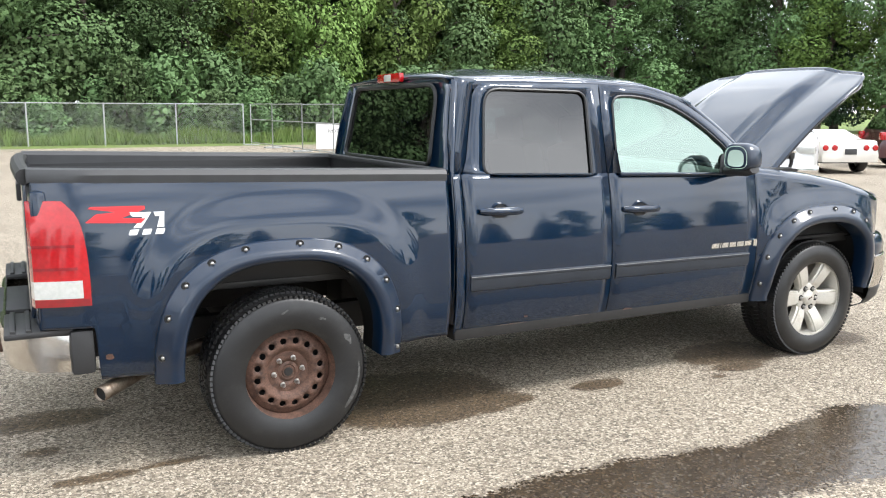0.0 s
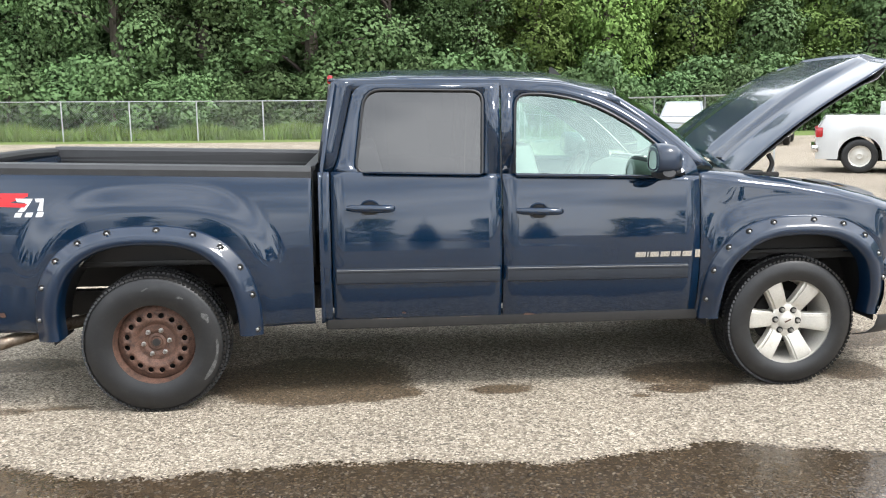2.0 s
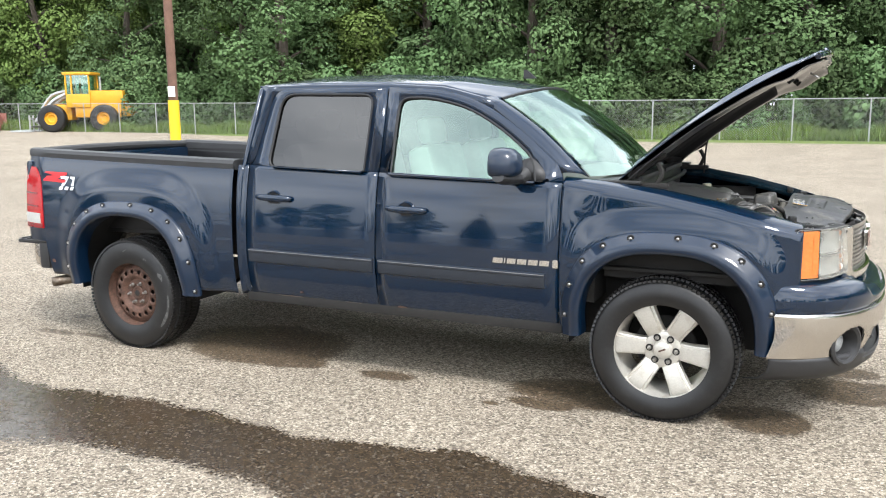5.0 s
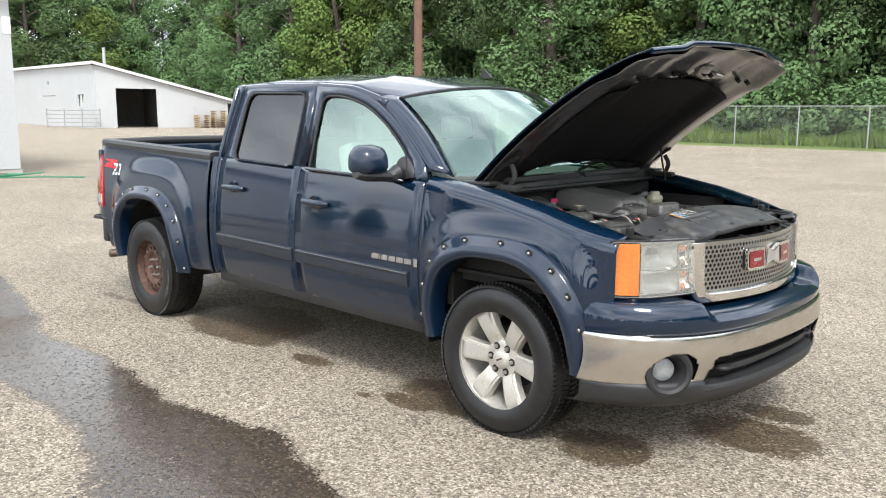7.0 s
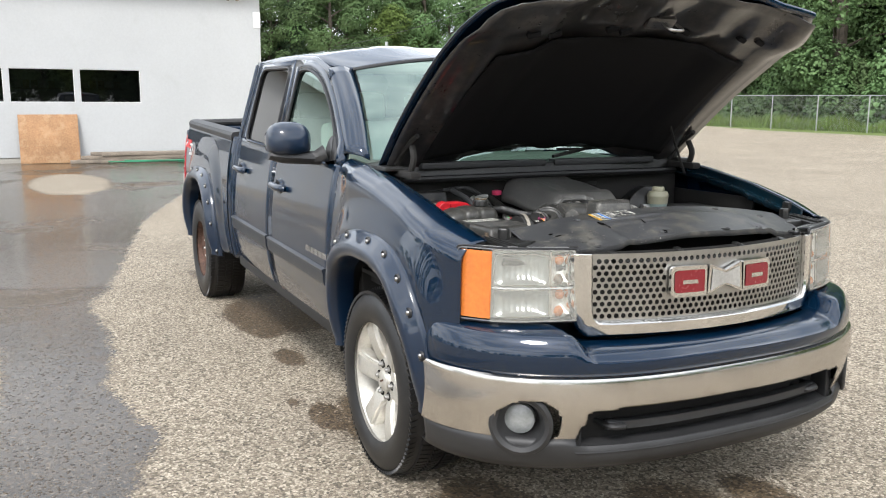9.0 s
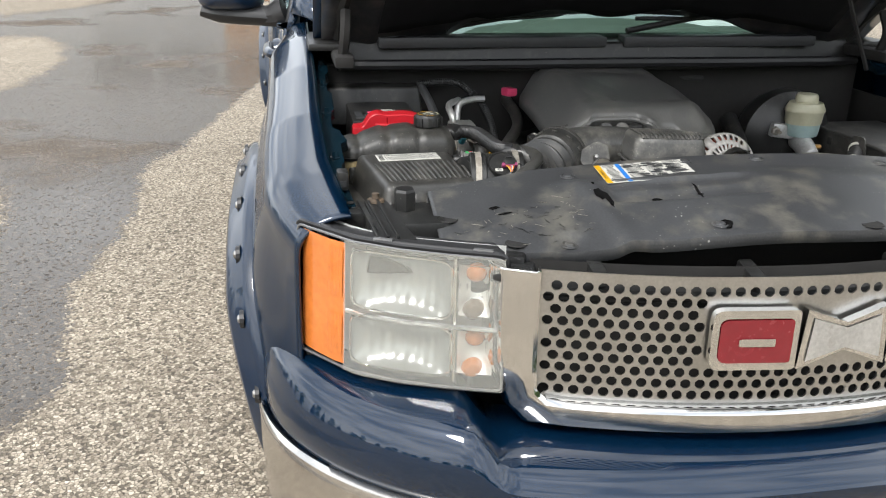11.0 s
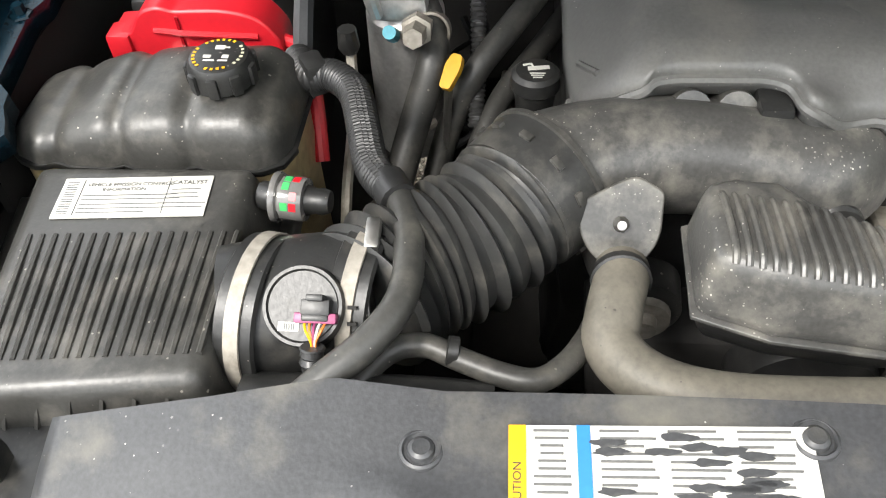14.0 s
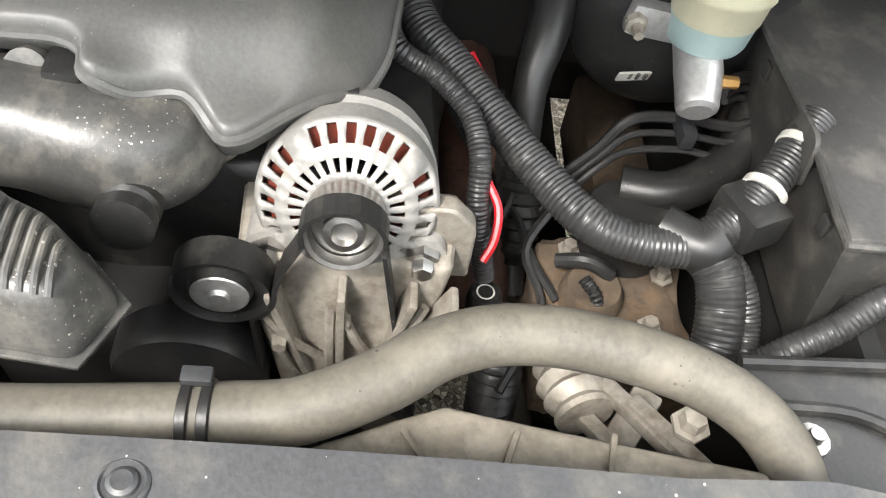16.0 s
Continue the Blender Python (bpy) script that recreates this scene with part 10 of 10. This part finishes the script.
for s in (-1, 1):
    # radiator support ends, lamp brackets, hexagon caps
    bay("support_end", boxed((4.255, s * 0.695, 1.030), (0.13, 0.15, 0.05), None, 0.01), BAY_DARK)
    br = bay("lamp_bracket", prism([(0.0, -0.021), (0.0, 0.021), (0.10, 0.024), (0.20, 0.032), (0.20, -0.032), (0.10, -0.024)], 0.010, Matrix.Translation((4.195, s * 0.745, 1.052)) @ Matrix.Rotation(radians(s * -6), 4, "Z") @ Matrix.Rotation(radians(3), 4, "Y")), BAY_DARK, "ribbed black lamp bracket")
    for dy in (-0.016, 0.0, 0.016):
        bay("bracket_rib", boxed((4.30, s * 0.745 + dy * 1.1 - s * -0.006, 1.060), (0.18, 0.005, 0.008), Matrix.Rotation(radians(s * -6), 4, "Z") @ Matrix.Rotation(radians(3), 4, "Y"), 0.001), BAY_DARK, parent=br)
    bay("bracket_bolt", lathe([(0, 0.016), (0.007, 0.016), (0.008, 0.006), (0.016, 0.004), (0.018, 0.0)], Matrix.Translation((4.203, s * 0.745, 1.062)), 14), DIRT, parent=br)
    bay("hex_cap", lathe([(0, 0.026), (0.018, 0.026), (0.021, 0.021), (0.022, 0.0), (0.02, -0.02)], Matrix.Translation((4.236, s * 0.693, 1.070)), 6), BAY_DARK, "black hexagonal cap", 20)
    bay("lamp_shelf", frustum([(4.235, s * 0.775), (4.235, s * 0.655), (4.405, s * 0.60), (4.385, s * 0.775)], 1.020, [(4.23, s * 0.78), (4.23, s * 0.65), (4.41, s * 0.60), (4.39, s * 0.78)], 0.99, 0.004), BAY_DARK)
    bay("shelf_rib", tube([(4.262, s * 0.70, 1.040), (4.280, s * 0.672, 1.042), (4.285, s * 0.645, 1.042)], 0.007, 8, 4), BAY_DARK)
    bay("bracket_mount", boxed((4.212, s * 0.775, 1.035), (0.060, 0.060, 0.035), None, 0.006), BAY_DARK)
    bay("mount_hole", lathe([(0, 0.001), (0.008, 0.001), (0.0095, 0)], Matrix.Translation((4.205, s * 0.785, 1.053)), 14), DARK)
    bay("lamp_back", boxed((4.12, s * 0.72, 0.885), (0.12, 0.20, 0.20), None, 0.03), BAY_DARK)

    # folded inner edge of the fender
    def flange(s=s):
        bm, rows = bmesh.new(), []
        for i, x in enumerate(np.linspace(3.34, 4.235, 60)):
            e = fender_edge(x)
            zt = fender_top(x)
            wav = 0.010 * smooth01(-0.1, 0.4, math.sin((x - 3.4) * 24)) + (0.016 if 3.90 < x < 3.955 else 0)
            tip = e - 0.030 - wav if x < 4.17 else e - 0.030
            rows.append([(x, s * y, z) for y, z in ((e + 0.003, zt), (e - 0.004, zt - 0.004), (e - 0.005, zt - 0.032), (e - 0.010, zt - 0.038), (tip, zt - 0.040), (tip - 0.002, zt - 0.062))])
        grid(bm, rows)
        return bm
    fl = bay("fender_flange", flange(), PAINT_BAY, "navy folded fender flange", 40, 0.002)
    for x in (3.45, 3.62, 3.80, 4.02):
        e, zt = fender_edge(x), fender_top(x)
        bay("flange_bolt", lathe([(0, 0.012), (0.006, 0.012), (0.007, 0.003), (0.012, 0.002), (0.013, 0)], Matrix.Translation((x, s * (e - 0.022), zt - 0.040)), 6), PAINT_BAY, parent=fl)
    bay("flange_hole", lathe([(0, 0.001), (0.008, 0.001), (0.009, 0)], Matrix.Translation((4.195, s * (fender_edge(4.195) - 0.020), fender_top(4.195) - 0.0385)), 14), DARK, parent=fl)
    cl = bay("cable_clip", boxed((4.150, s * (fender_edge(4.15) - 0.018), fender_top(4.15) - 0.018), (0.035, 0.022, 0.038), None, 0.005), BAY_DARK, "grey plastic clip")
    bay("clip_window", boxed((4.168, s * (fender_edge(4.15) - 0.018), fender_top(4.15) - 0.022), (0.004, 0.012, 0.012)), PLASTIC_GREY, parent=cl)
    bay("fender_liner", boxed((3.62, s * 0.833, 0.97), (0.62, 0.012, 0.27)), DARK)
    bay("inner_fender", boxed((3.76, s * 0.835, 0.87), (0.90, 0.02, 0.26)), DARK)

# brake servo side of the bay
boo = bay("brake_servo", lathe([(0, 0.06), (0.05, 0.056), (0.10, 0.040), (0.122, 0.018), (0.130, 0.012), (0.132, 0.0), (0.132, -0.03), (0.12, -0.06)], Matrix.Translation((3.575, 0.495, 1.01)) @ AXIS_X, 44), BAY_DARK, "black brake servo drum")
bay("servo_tag", boxed((3.630, 0.445, 0.955), (0.003, 0.040, 0.016), Matrix.Rotation(radians(10), 4, "Z") @ Matrix.Rotation(radians(20), 4, "Y")), PAPER, parent=boo)
for k in range(4):
    bay("tag_bar", boxed((3.6325, 0.431 + 0.009 * k, 0.957), (0.003, 0.0035, 0.011), Matrix.Rotation(radians(10), 4, "Z") @ Matrix.Rotation(radians(20), 4, "Y")), INK_GREY, parent=boo)
mcy = bay("master_cylinder", tube([(3.62, 0.500, 1.018), (3.675, 0.497, 1.005), (3.712, 0.494, 0.990)], [0.026, 0.027, 0.0235], 24, 5), ALU, "cast aluminium master cylinder")
md = Matrix.Translation((3.712, 0.494, 0.990)) @ Vector((0.93, -0.05, -0.36)).to_track_quat("Z", "Y").to_matrix().to_4x4()
bay("cylinder_nose", lathe([(0, 0.010), (0.017, 0.010), (0.0225, 0.006), (0.024, 0.0), (0.024, -0.01)], md, 26), ALU, parent=mcy)
bay("cylinder_flange", boxed((3.640, 0.455, 1.040), (0.022, 0.090, 0.040), Matrix.Rotation(radians(-8), 4, "X"), 0.008), ALU, parent=mcy)
bay("flange_nut", lathe([(0, 0.026), (0.006, 0.026), (0.007, 0.010), (0.012, 0.009), (0.013, 0)], Matrix.Translation((3.650, 0.418, 1.045)) @ AXIS_X, 6), DIRTY_ALU, parent=mcy)
bay("line_nut", lathe([(0, 0.024), (0.007, 0.024), (0.008, 0)], Matrix.Translation((3.688, 0.515, 1.005)) @ Matrix.Rotation(radians(-90), 4, "X"), 6), surf("brass_nut", (0.45, 0.26, 0.09), 0.35, 0.7), parent=mcy)
oval = Matrix.Translation((3.648, 0.500, 0)) @ Matrix.Diagonal((0.86, 1.0, 1, 1))
rs = bay("brake_reservoir", lathe([(0.034, 1.028), (0.042, 1.030), (0.045, 1.036), (0.048, 1.066), (0.0, 1.066)], oval, 30), AQUA, "cream brake fluid reservoir with a pale lower half")
bay("reservoir_top", lathe([(0.0485, 1.064), (0.050, 1.068), (0.052, 1.094), (0.055, 1.098), (0.055, 1.104), (0.046, 1.122), (0.0, 1.124)], oval, 30), CREAM, parent=rs)
bay("reservoir_cap", lathe([(0, 0.024), (0.026, 0.022), (0.030, 0.016), (0.030, 0.0)], Matrix.Translation((3.648, 0.500, 1.123)), 26), CREAM, parent=rs)

for k in range(3):
    bay("brake_line", tube([(3.69, 0.525 + 0.004 * k, 1.0 - 0.01 * k), (3.652, 0.560 + 0.006 * k, 0.985 - 0.015 * k), (3.632 + 0.012 * k, 0.605, 0.965 - 0.012 * k), (3.662 + 0.012 * k, 0.607, 0.950 - 0.012 * k), (3.680 + 0.014 * k, 0.565, 0.935 - 0.012 * k), (3.668 + 0.014 * k, 0.505, 0.93 - 0.012 * k), (3.664 + 0.014 * k, 0.450, 0.918 - 0.012 * k), (3.680 + 0.014 * k, 0.415, 0.88), (3.70 + 0.016 * k, 0.375, 0.845), (3.74 + 0.016 * k, 0.33, 0.80)], 0.0045 if k else 0.007, 8, 7), HOSE_BLACK)
bay("line_clip", boxed((3.684, 0.506, 0.930), (0.05, 0.018, 0.024), None, 0.004), PLASTIC_GREY)
bay("drum_bracket", tube([(3.64, 0.60, 0.94), (3.70, 0.57, 0.90), (3.74, 0.50, 0.88), (3.73, 0.44, 0.87)], 0.026, 12, 6), BAY_DARK)
bay("dark_canister", lathe([(0, 0.02), (0.05, 0.018), (0.056, 0.008), (0.056, -0.08)], Matrix.Translation((3.775, 0.445, 0.86)), 28), BAY_DARK)
bay("steering_shaft", tube([(3.52, 0.345, 1.05), (3.604, 0.338, 1.0), (3.66, 0.322, 0.945), (3.722, 0.328, 0.83), (3.80, 0.328, 0.74)], [0.026, 0.026, 0.020, 0.016, 0.016], 14, 4), BAY_DARK)
bay("steering_boot", tube([(3.70, 0.327, 0.88), (3.735, 0.328, 0.82), (3.77, 0.328, 0.77)], 0.024, 16, 6, rib=0.004, pitch=0.016), BAY_DARK)
bay("suspension_boot", tube([(3.90, 0.30, 0.84), (3.935, 0.30, 0.76), (3.96, 0.30, 0.68)], 0.026, 16, 6, rib=0.004, pitch=0.014), BAY_DARK)
ps = bay("steering_fluid_cap", lathe([(0, 0.014), (0.016, 0.014), (0.019, 0.010), (0.020, 0.0), (0.017, -0.05)], Matrix.Translation((3.868, 0.281, 0.820)), 22), BAY_DARK, "black power steering cap")
bay("cap_ring", lathe([(0.0085, 0.0146), (0.0095, 0.0150), (0.0105, 0.0146)], Matrix.Translation((3.868, 0.281, 0.820)), 20), PAPER, parent=ps)

# thick wiring looms
bay("main_loom", tube([(3.56, 0.155, 1.06), (3.657, 0.185, 1.03), (3.702, 0.224, 1.01), (3.752, 0.267, 0.99), (3.808, 0.315, 0.97), (3.863, 0.364, 0.96), (3.883, 0.414, 0.955), (3.886, 0.470, 0.955)], 0.0205, 20, 8, rib=0.0006, pitch=0.0052), LOOM, "thick corrugated black wiring loom")
bay("loom_branch", tube([(3.872, 0.470, 0.955), (3.905, 0.497, 0.94), (3.95, 0.500, 0.905), (3.99, 0.488, 0.86)], 0.024, 20, 8, rib=0.0007, pitch=0.0055), LOOM)
bay("loom_branch", tube([(3.875, 0.495, 0.955), (3.91, 0.525, 0.93), (3.95, 0.535, 0.89), (4.02, 0.515, 0.86)], 0.0135, 16, 8, rib=0.0006, pitch=0.005), LOOM)
bay("loom_branch", tube([(4.00, 0.52, 0.93), (3.994, 0.544, 0.95), (3.982, 0.581, 0.97), (3.966, 0.622, 1.0), (3.955, 0.70, 1.01)], 0.0145, 16, 8, rib=0.0006, pitch=0.005), LOOM)
up = bay("loom_riser", tube([(3.885, 0.470, 0.958), (3.865, 0.510, 0.985), (3.83, 0.545, 1.01), (3.775, 0.590, 1.04)], 0.0195, 18, 8, rib=0.0006, pitch=0.005), LOOM, "corrugated loom with white ties")
for p, a in (((3.845, 0.532, 1.002), 0.0235), ((3.805, 0.567, 1.026), 0.0225)):
    bay("cable_tie", lathe([(a - 0.003, -0.0045), (a, -0.004), (a, 0.004), (a - 0.003, 0.0045)], Matrix.Translation(p) @ (Vector((-0.06, 0.05, 0.03)).to_track_quat("Z", "Y").to_matrix().to_4x4()), 22), PAPER, parent=up)
bay("loom_tape", tube([(3.862, 0.440, 0.955), (3.885, 0.476, 0.957), (3.878, 0.492, 0.965)], 0.0255, 16, 5), HOSE_BLACK)
bay("connector_block", boxed((3.862, 0.520, 0.985), (0.06, 0.05, 0.045), Matrix.Rotation(radians(25), 4, "Z"), 0.006), BAY_DARK)
bay("yellow_tag", boxed((3.83, 0.545, 0.955), (0.05, 0.004, 0.04), Matrix.Rotation(radians(35), 4, "Z")), YELLOW_CAP)
bay("thin_loom", tube([(3.68, 0.150, 1.07), (3.745, 0.163, 1.06), (3.758, 0.203, 1.04), (3.788, 0.239, 1.02), (3.828, 0.252, 1.0), (3.853, 0.253, 0.97), (3.87, 0.26, 0.93), (3.874, 0.274, 0.87)], 0.0110, 14, 8, rib=0.0006, pitch=0.0045), LOOM)
bay("red_wire", tube([(3.84, 0.262, 0.98), (3.862, 0.274, 0.965), (3.885, 0.272, 0.945), (3.90, 0.262, 0.93)], 0.0045, 8, 6), RED_CAP, "red cable")
bay("red_wire", tube([(3.672, 0.246, 1.0), (3.70, 0.262, 0.985), (3.72, 0.275, 0.965)], 0.0045, 8, 6), RED_CAP)
for k in range(7):
    a = np.random.default_rng(20 + k)
    p = [(3.50 + 0.30 * a.random(), 0.18 + 0.30 * a.random(), 0.86 + 0.05 * a.random())]
    for j in range(4):
        p.append((p[-1][0] + 0.02 + 0.07 * a.random(), p[-1][1] + a.normal() * 0.03, p[-1][2] - 0.03 * a.random()))
    bay("small_cable", tube(p, 0.003 + 0.003 * a.random(), 6, 5), HOSE_BLACK)
    p = [(3.45 + 0.30 * a.random(), -0.42 + 0.12 * a.random(), 0.92 + 0.05 * a.random())]
    for j in range(5):
        p.append((p[-1][0] + 0.02 + 0.05 * a.random(), p[-1][1] + a.normal() * 0.025, p[-1][2] - 0.02 * a.random()))
    bay("small_cable", tube(p, 0.003 + 0.004 * a.random(), 6, 5), HOSE_BLACK if k % 3 else DIRTY_ALU)

# grey relay box on the far side and the plate before it
RELAY = surf("dusty_relay_box", (0.036, 0.035, 0.033), 0.5, 0, 0.3, 9, 160, 0.25, alt=(0.11, 0.103, 0.09), alt_at=(0.5, 0.74))
rb = bay("relay_box", frustum([(3.56, 0.566), (3.664, 0.566), (3.783, 0.573), (3.872, 0.570), (3.938, 0.570), (3.938, 0.79), (3.56, 0.80)], 1.046, [(3.56, 0.590), (3.664, 0.592), (3.783, 0.596), (3.872, 0.594), (3.945, 0.594), (3.945, 0.79), (3.56, 0.80)], 0.86, 0.006), RELAY, "grey plastic relay box")
bay("box_rim", tube([(3.56, 0.562, 1.05), (3.664, 0.562, 1.050), (3.783, 0.569, 1.049), (3.872, 0.566, 1.048), (3.936, 0.566, 1.046), (3.944, 0.576, 1.045), (3.944, 0.68, 1.045)], 0.0042, 8, 5), RELAY, parent=rb)
for x in (3.68, 3.80, 3.90):
    bay("box_slot", boxed((x, 0.569, 1.02), (0.014, 0.006, 0.020), None, 0.002), DARK, parent=rb)

bay("box_ear", prism(rounded([(-0.03, -0.02, 0.008), (-0.03, 0.03, 0.01), (0.02, 0.035, 0.015), (0.03, -0.02, 0.008)]), 0.005, Matrix.Translation((3.815, 0.566, 1.03)) @ Matrix.Rotation(radians(90), 4, "X")), RELAY, parent=rb)
pl = bay("support_plate", prism(rounded([(4.052, 0.455, 0.01), (4.045, 0.80, 0.01), (4.24, 0.80, 0.01), (4.24, 0.455, 0.01)]), 0.012, Matrix.Translation((0, 0, 1.005))), BAY_DARK, "black support plate with a bolt")
bay("plate_bolt", lathe([(0, 0.013), (0.006, 0.013), (0.007, 0.005), (0.014, 0.003), (0.015, 0)], Matrix.Translation((4.118, 0.497, 1.017)), 12), STEEL, parent=pl)
bay("plate_rib", tube([(4.09, 0.47, 1.018), (4.10, 0.55, 1.020), (4.16, 0.62, 1.020), (4.22, 0.64, 1.018)], 0.006, 8, 6), BAY_DARK, parent=pl)
bay("plate_edge", tube([(4.052, 0.455, 1.018), (4.050, 0.62, 1.022), (4.046, 0.79, 1.018)], 0.006, 8, 4), BAY_DARK, parent=pl)

# what lies below: shroud, radiator, block, firewall
bay("fan_shroud", frustum([(4.150, -0.40), (4.152, 0.115), (4.126, 0.178), (4.113, 0.214), (4.122, 0.262), (4.143, 0.385), (4.153, 0.448), (4.21, 0.455), (4.21, -0.52), (4.15, -0.50)], 1.034, [(4.135, -0.40), (4.137, 0.115), (4.112, 0.178), (4.10, 0.214), (4.11, 0.262), (4.13, 0.385), (4.14, 0.448), (4.21, 0.455), (4.21, -0.52), (4.14, -0.50)], 0.70, 0.006), TAN, "dusty tan fan shroud")
for y, a in ((-0.30, 8), (0.20, 35), (0.255, -20), (0.33, -12)):
    bay("shroud_rib", boxed((4.160, y, 1.036), (0.06, 0.005, 0.005), Matrix.Rotation(radians(a), 4, "Z"), 0.002), TAN)
bay("top_tank", tube([(4.165, -0.52, 1.035), (4.165, -0.40, 1.040), (4.165, -0.33, 1.036)], 0.030, 14, 4), BAY_DARK, "black radiator end tank")

bay("radiator", boxed((4.25, 0, 0.80), (0.05, 1.12, 0.50), None, 0.01), DARK)
bay("compressor", tube([(3.985, 0.338, 0.895), (4.015, 0.346, 0.90), (4.05, 0.356, 0.905)], [0.024, 0.030, 0.026], 18, 6, rib=0.003, pitch=0.02), DIRTY_ALU, "dirty cast pipe flange")
for x, y, z, l in ((4.060, 0.395, 0.93, 0.10), (4.095, 0.418, 0.95, 0.12), (4.075, 0.37, 0.91, 0.08)):
    bay("condenser_bracket", boxed((x, y, z), (l, 0.016, 0.014), Matrix.Rotation(radians(28), 4, "Z") @ Matrix.Rotation(radians(-20), 4, "Y"), 0.003), DIRTY_ALU)
bay("bracket_nut", lathe([(0, 0.018), (0.010, 0.018), (0.012, 0.006), (0.017, 0.005), (0.017, 0)], Matrix.Translation((4.085, 0.425, 0.965)), 6), DIRTY_ALU)
bay("line_bracket", boxed((4.07, 0.385, 0.90), (0.12, 0.03, 0.02), Matrix.Rotation(radians(-35), 4, "Z"), 0.005), DIRTY_ALU)
def lump(c, size, seed, rough):
    """A worn casting: a box cut fine and pushed about."""
    bm = boxed(c, size, None, min(size) * 0.18)
    bmesh.ops.subdivide_edges(bm, edges=bm.edges[:], cuts=5, use_grid_fill=True)
    for v in bm.verts:
        v.co += noise.noise_vector(v.co * 26 + Vector((seed, 0, 0))) * rough + noise.noise_vector(v.co * 70) * rough * 0.4
    return bm


bay("steering_gear", lump((3.845, 0.43, 0.745), (0.17, 0.17, 0.16), 3.0, 0.012), DIRT, "oily brown cast steering gear", 60)
bay("gear_boss", lathe([(0, 0.02), (0.03, 0.018), (0.036, 0.008), (0.038, -0.03)], Matrix.Translation((3.86, 0.40, 0.83)), 22), DIRT)
bay("gear_pipe", tube([(3.86, 0.385, 0.86), (3.88, 0.40, 0.85), (3.89, 0.41, 0.80)], 0.007, 8, 5, rib=0.001, pitch=0.005), HOSE_BLACK)
bay("gear_hose", tube([(3.83, 0.36, 0.85), (3.84, 0.39, 0.865), (3.845, 0.42, 0.85)], 0.009, 10, 5), HOSE_BLACK)
for x, y in ((3.80, 0.38), (3.90, 0.46), (3.83, 0.485)):
    bay("gear_bolt", lathe([(0, 0.014), (0.008, 0.014), (0.009, 0.004), (0.014, 0.003), (0.014, 0)], Matrix.Translation((x, y, 0.832)), 6), DIRTY_ALU)
bay("engine_block", lump((3.62, -0.03, 0.80), (0.52, 0.50, 0.44), 7.0, 0.012), BAY_DARK, "", 60)
bay("exhaust_manifold", tube([(3.45, 0.26, 0.80), (3.65, 0.28, 0.78), (3.85, 0.27, 0.74)], 0.05, 12, 5), RUST)
bay("lower_pan", boxed((3.85, -0.20, 0.52), (0.70, 0.70, 0.05), None, 0.02), DARK)
bay("side_pan", boxed((3.80, -0.72, 0.795), (0.98, 0.34, 0.02), None, 0.005), DARK)
bay("side_pan", boxed((3.80, 0.74, 0.795), (0.98, 0.30, 0.02), None, 0.005), DARK)
bay("frame_rail", boxed((3.60, 0.52, 0.62), (0.60, 0.10, 0.14), None, 0.02), DIRT, "oily frame rail")
bay("front_pan", boxed((4.38, 0, 0.55), (0.36, 1.2, 0.04), None, 0.02), DARK)

# cowl, seal and wipers under the windscreen
bay("cowl", frustum([(3.24, -0.80), (3.42, -0.77), (3.45, -0.3), (3.455, 0.3), (3.42, 0.77), (3.24, 0.80)], 1.262, [(3.24, -0.80), (3.44, -0.77), (3.475, -0.3), (3.475, 0.3), (3.44, 0.77), (3.24, 0.80)], 1.185, 0.008), BAY_DARK, "black cowl panel")
for y0, y1 in ((-0.66, -0.02), (0.03, 0.62)):
    bay("cowl_grille", boxed((3.435, (y0 + y1) / 2, 1.262), (0.06, y1 - y0, 0.03), None, 0.008), PLASTIC_GREY)
bay("hood_seal", tube([(3.46, -0.76, 1.205), (3.50, -0.4, 1.210), (3.505, 0.0, 1.212), (3.50, 0.4, 1.210), (3.46, 0.76, 1.205)], 0.014, 8, 8), SEAL)
bay("bulkhead", boxed((3.40, 0, 1.0), (0.05, 1.6, 0.40), None, 0.01), DARK)
for y0, y1 in ((-0.52, 0.02), (0.06, 0.60)):
    wp = bay("wiper", tube([(3.40, y0, 1.285), (3.36, (y0 + y1) / 2, 1.325), (3.30, y1, 1.345)], 0.009, 8, 6), BAY_DARK, "black wiper on the windscreen")
    bay("wiper_blade", tube([(3.385, y0 + 0.03, 1.318), (3.365, (y0 + y1) / 2, 1.318), (3.305, y1 + 0.02, 1.338)], 0.006, 6, 6), SEAL, parent=wp)
for s in (-1, 1):
    bay("cowl_corner", boxed((3.36, s * 0.80, 1.255), (0.26, 0.09, 0.02), None, 0.008), BAY_DARK)
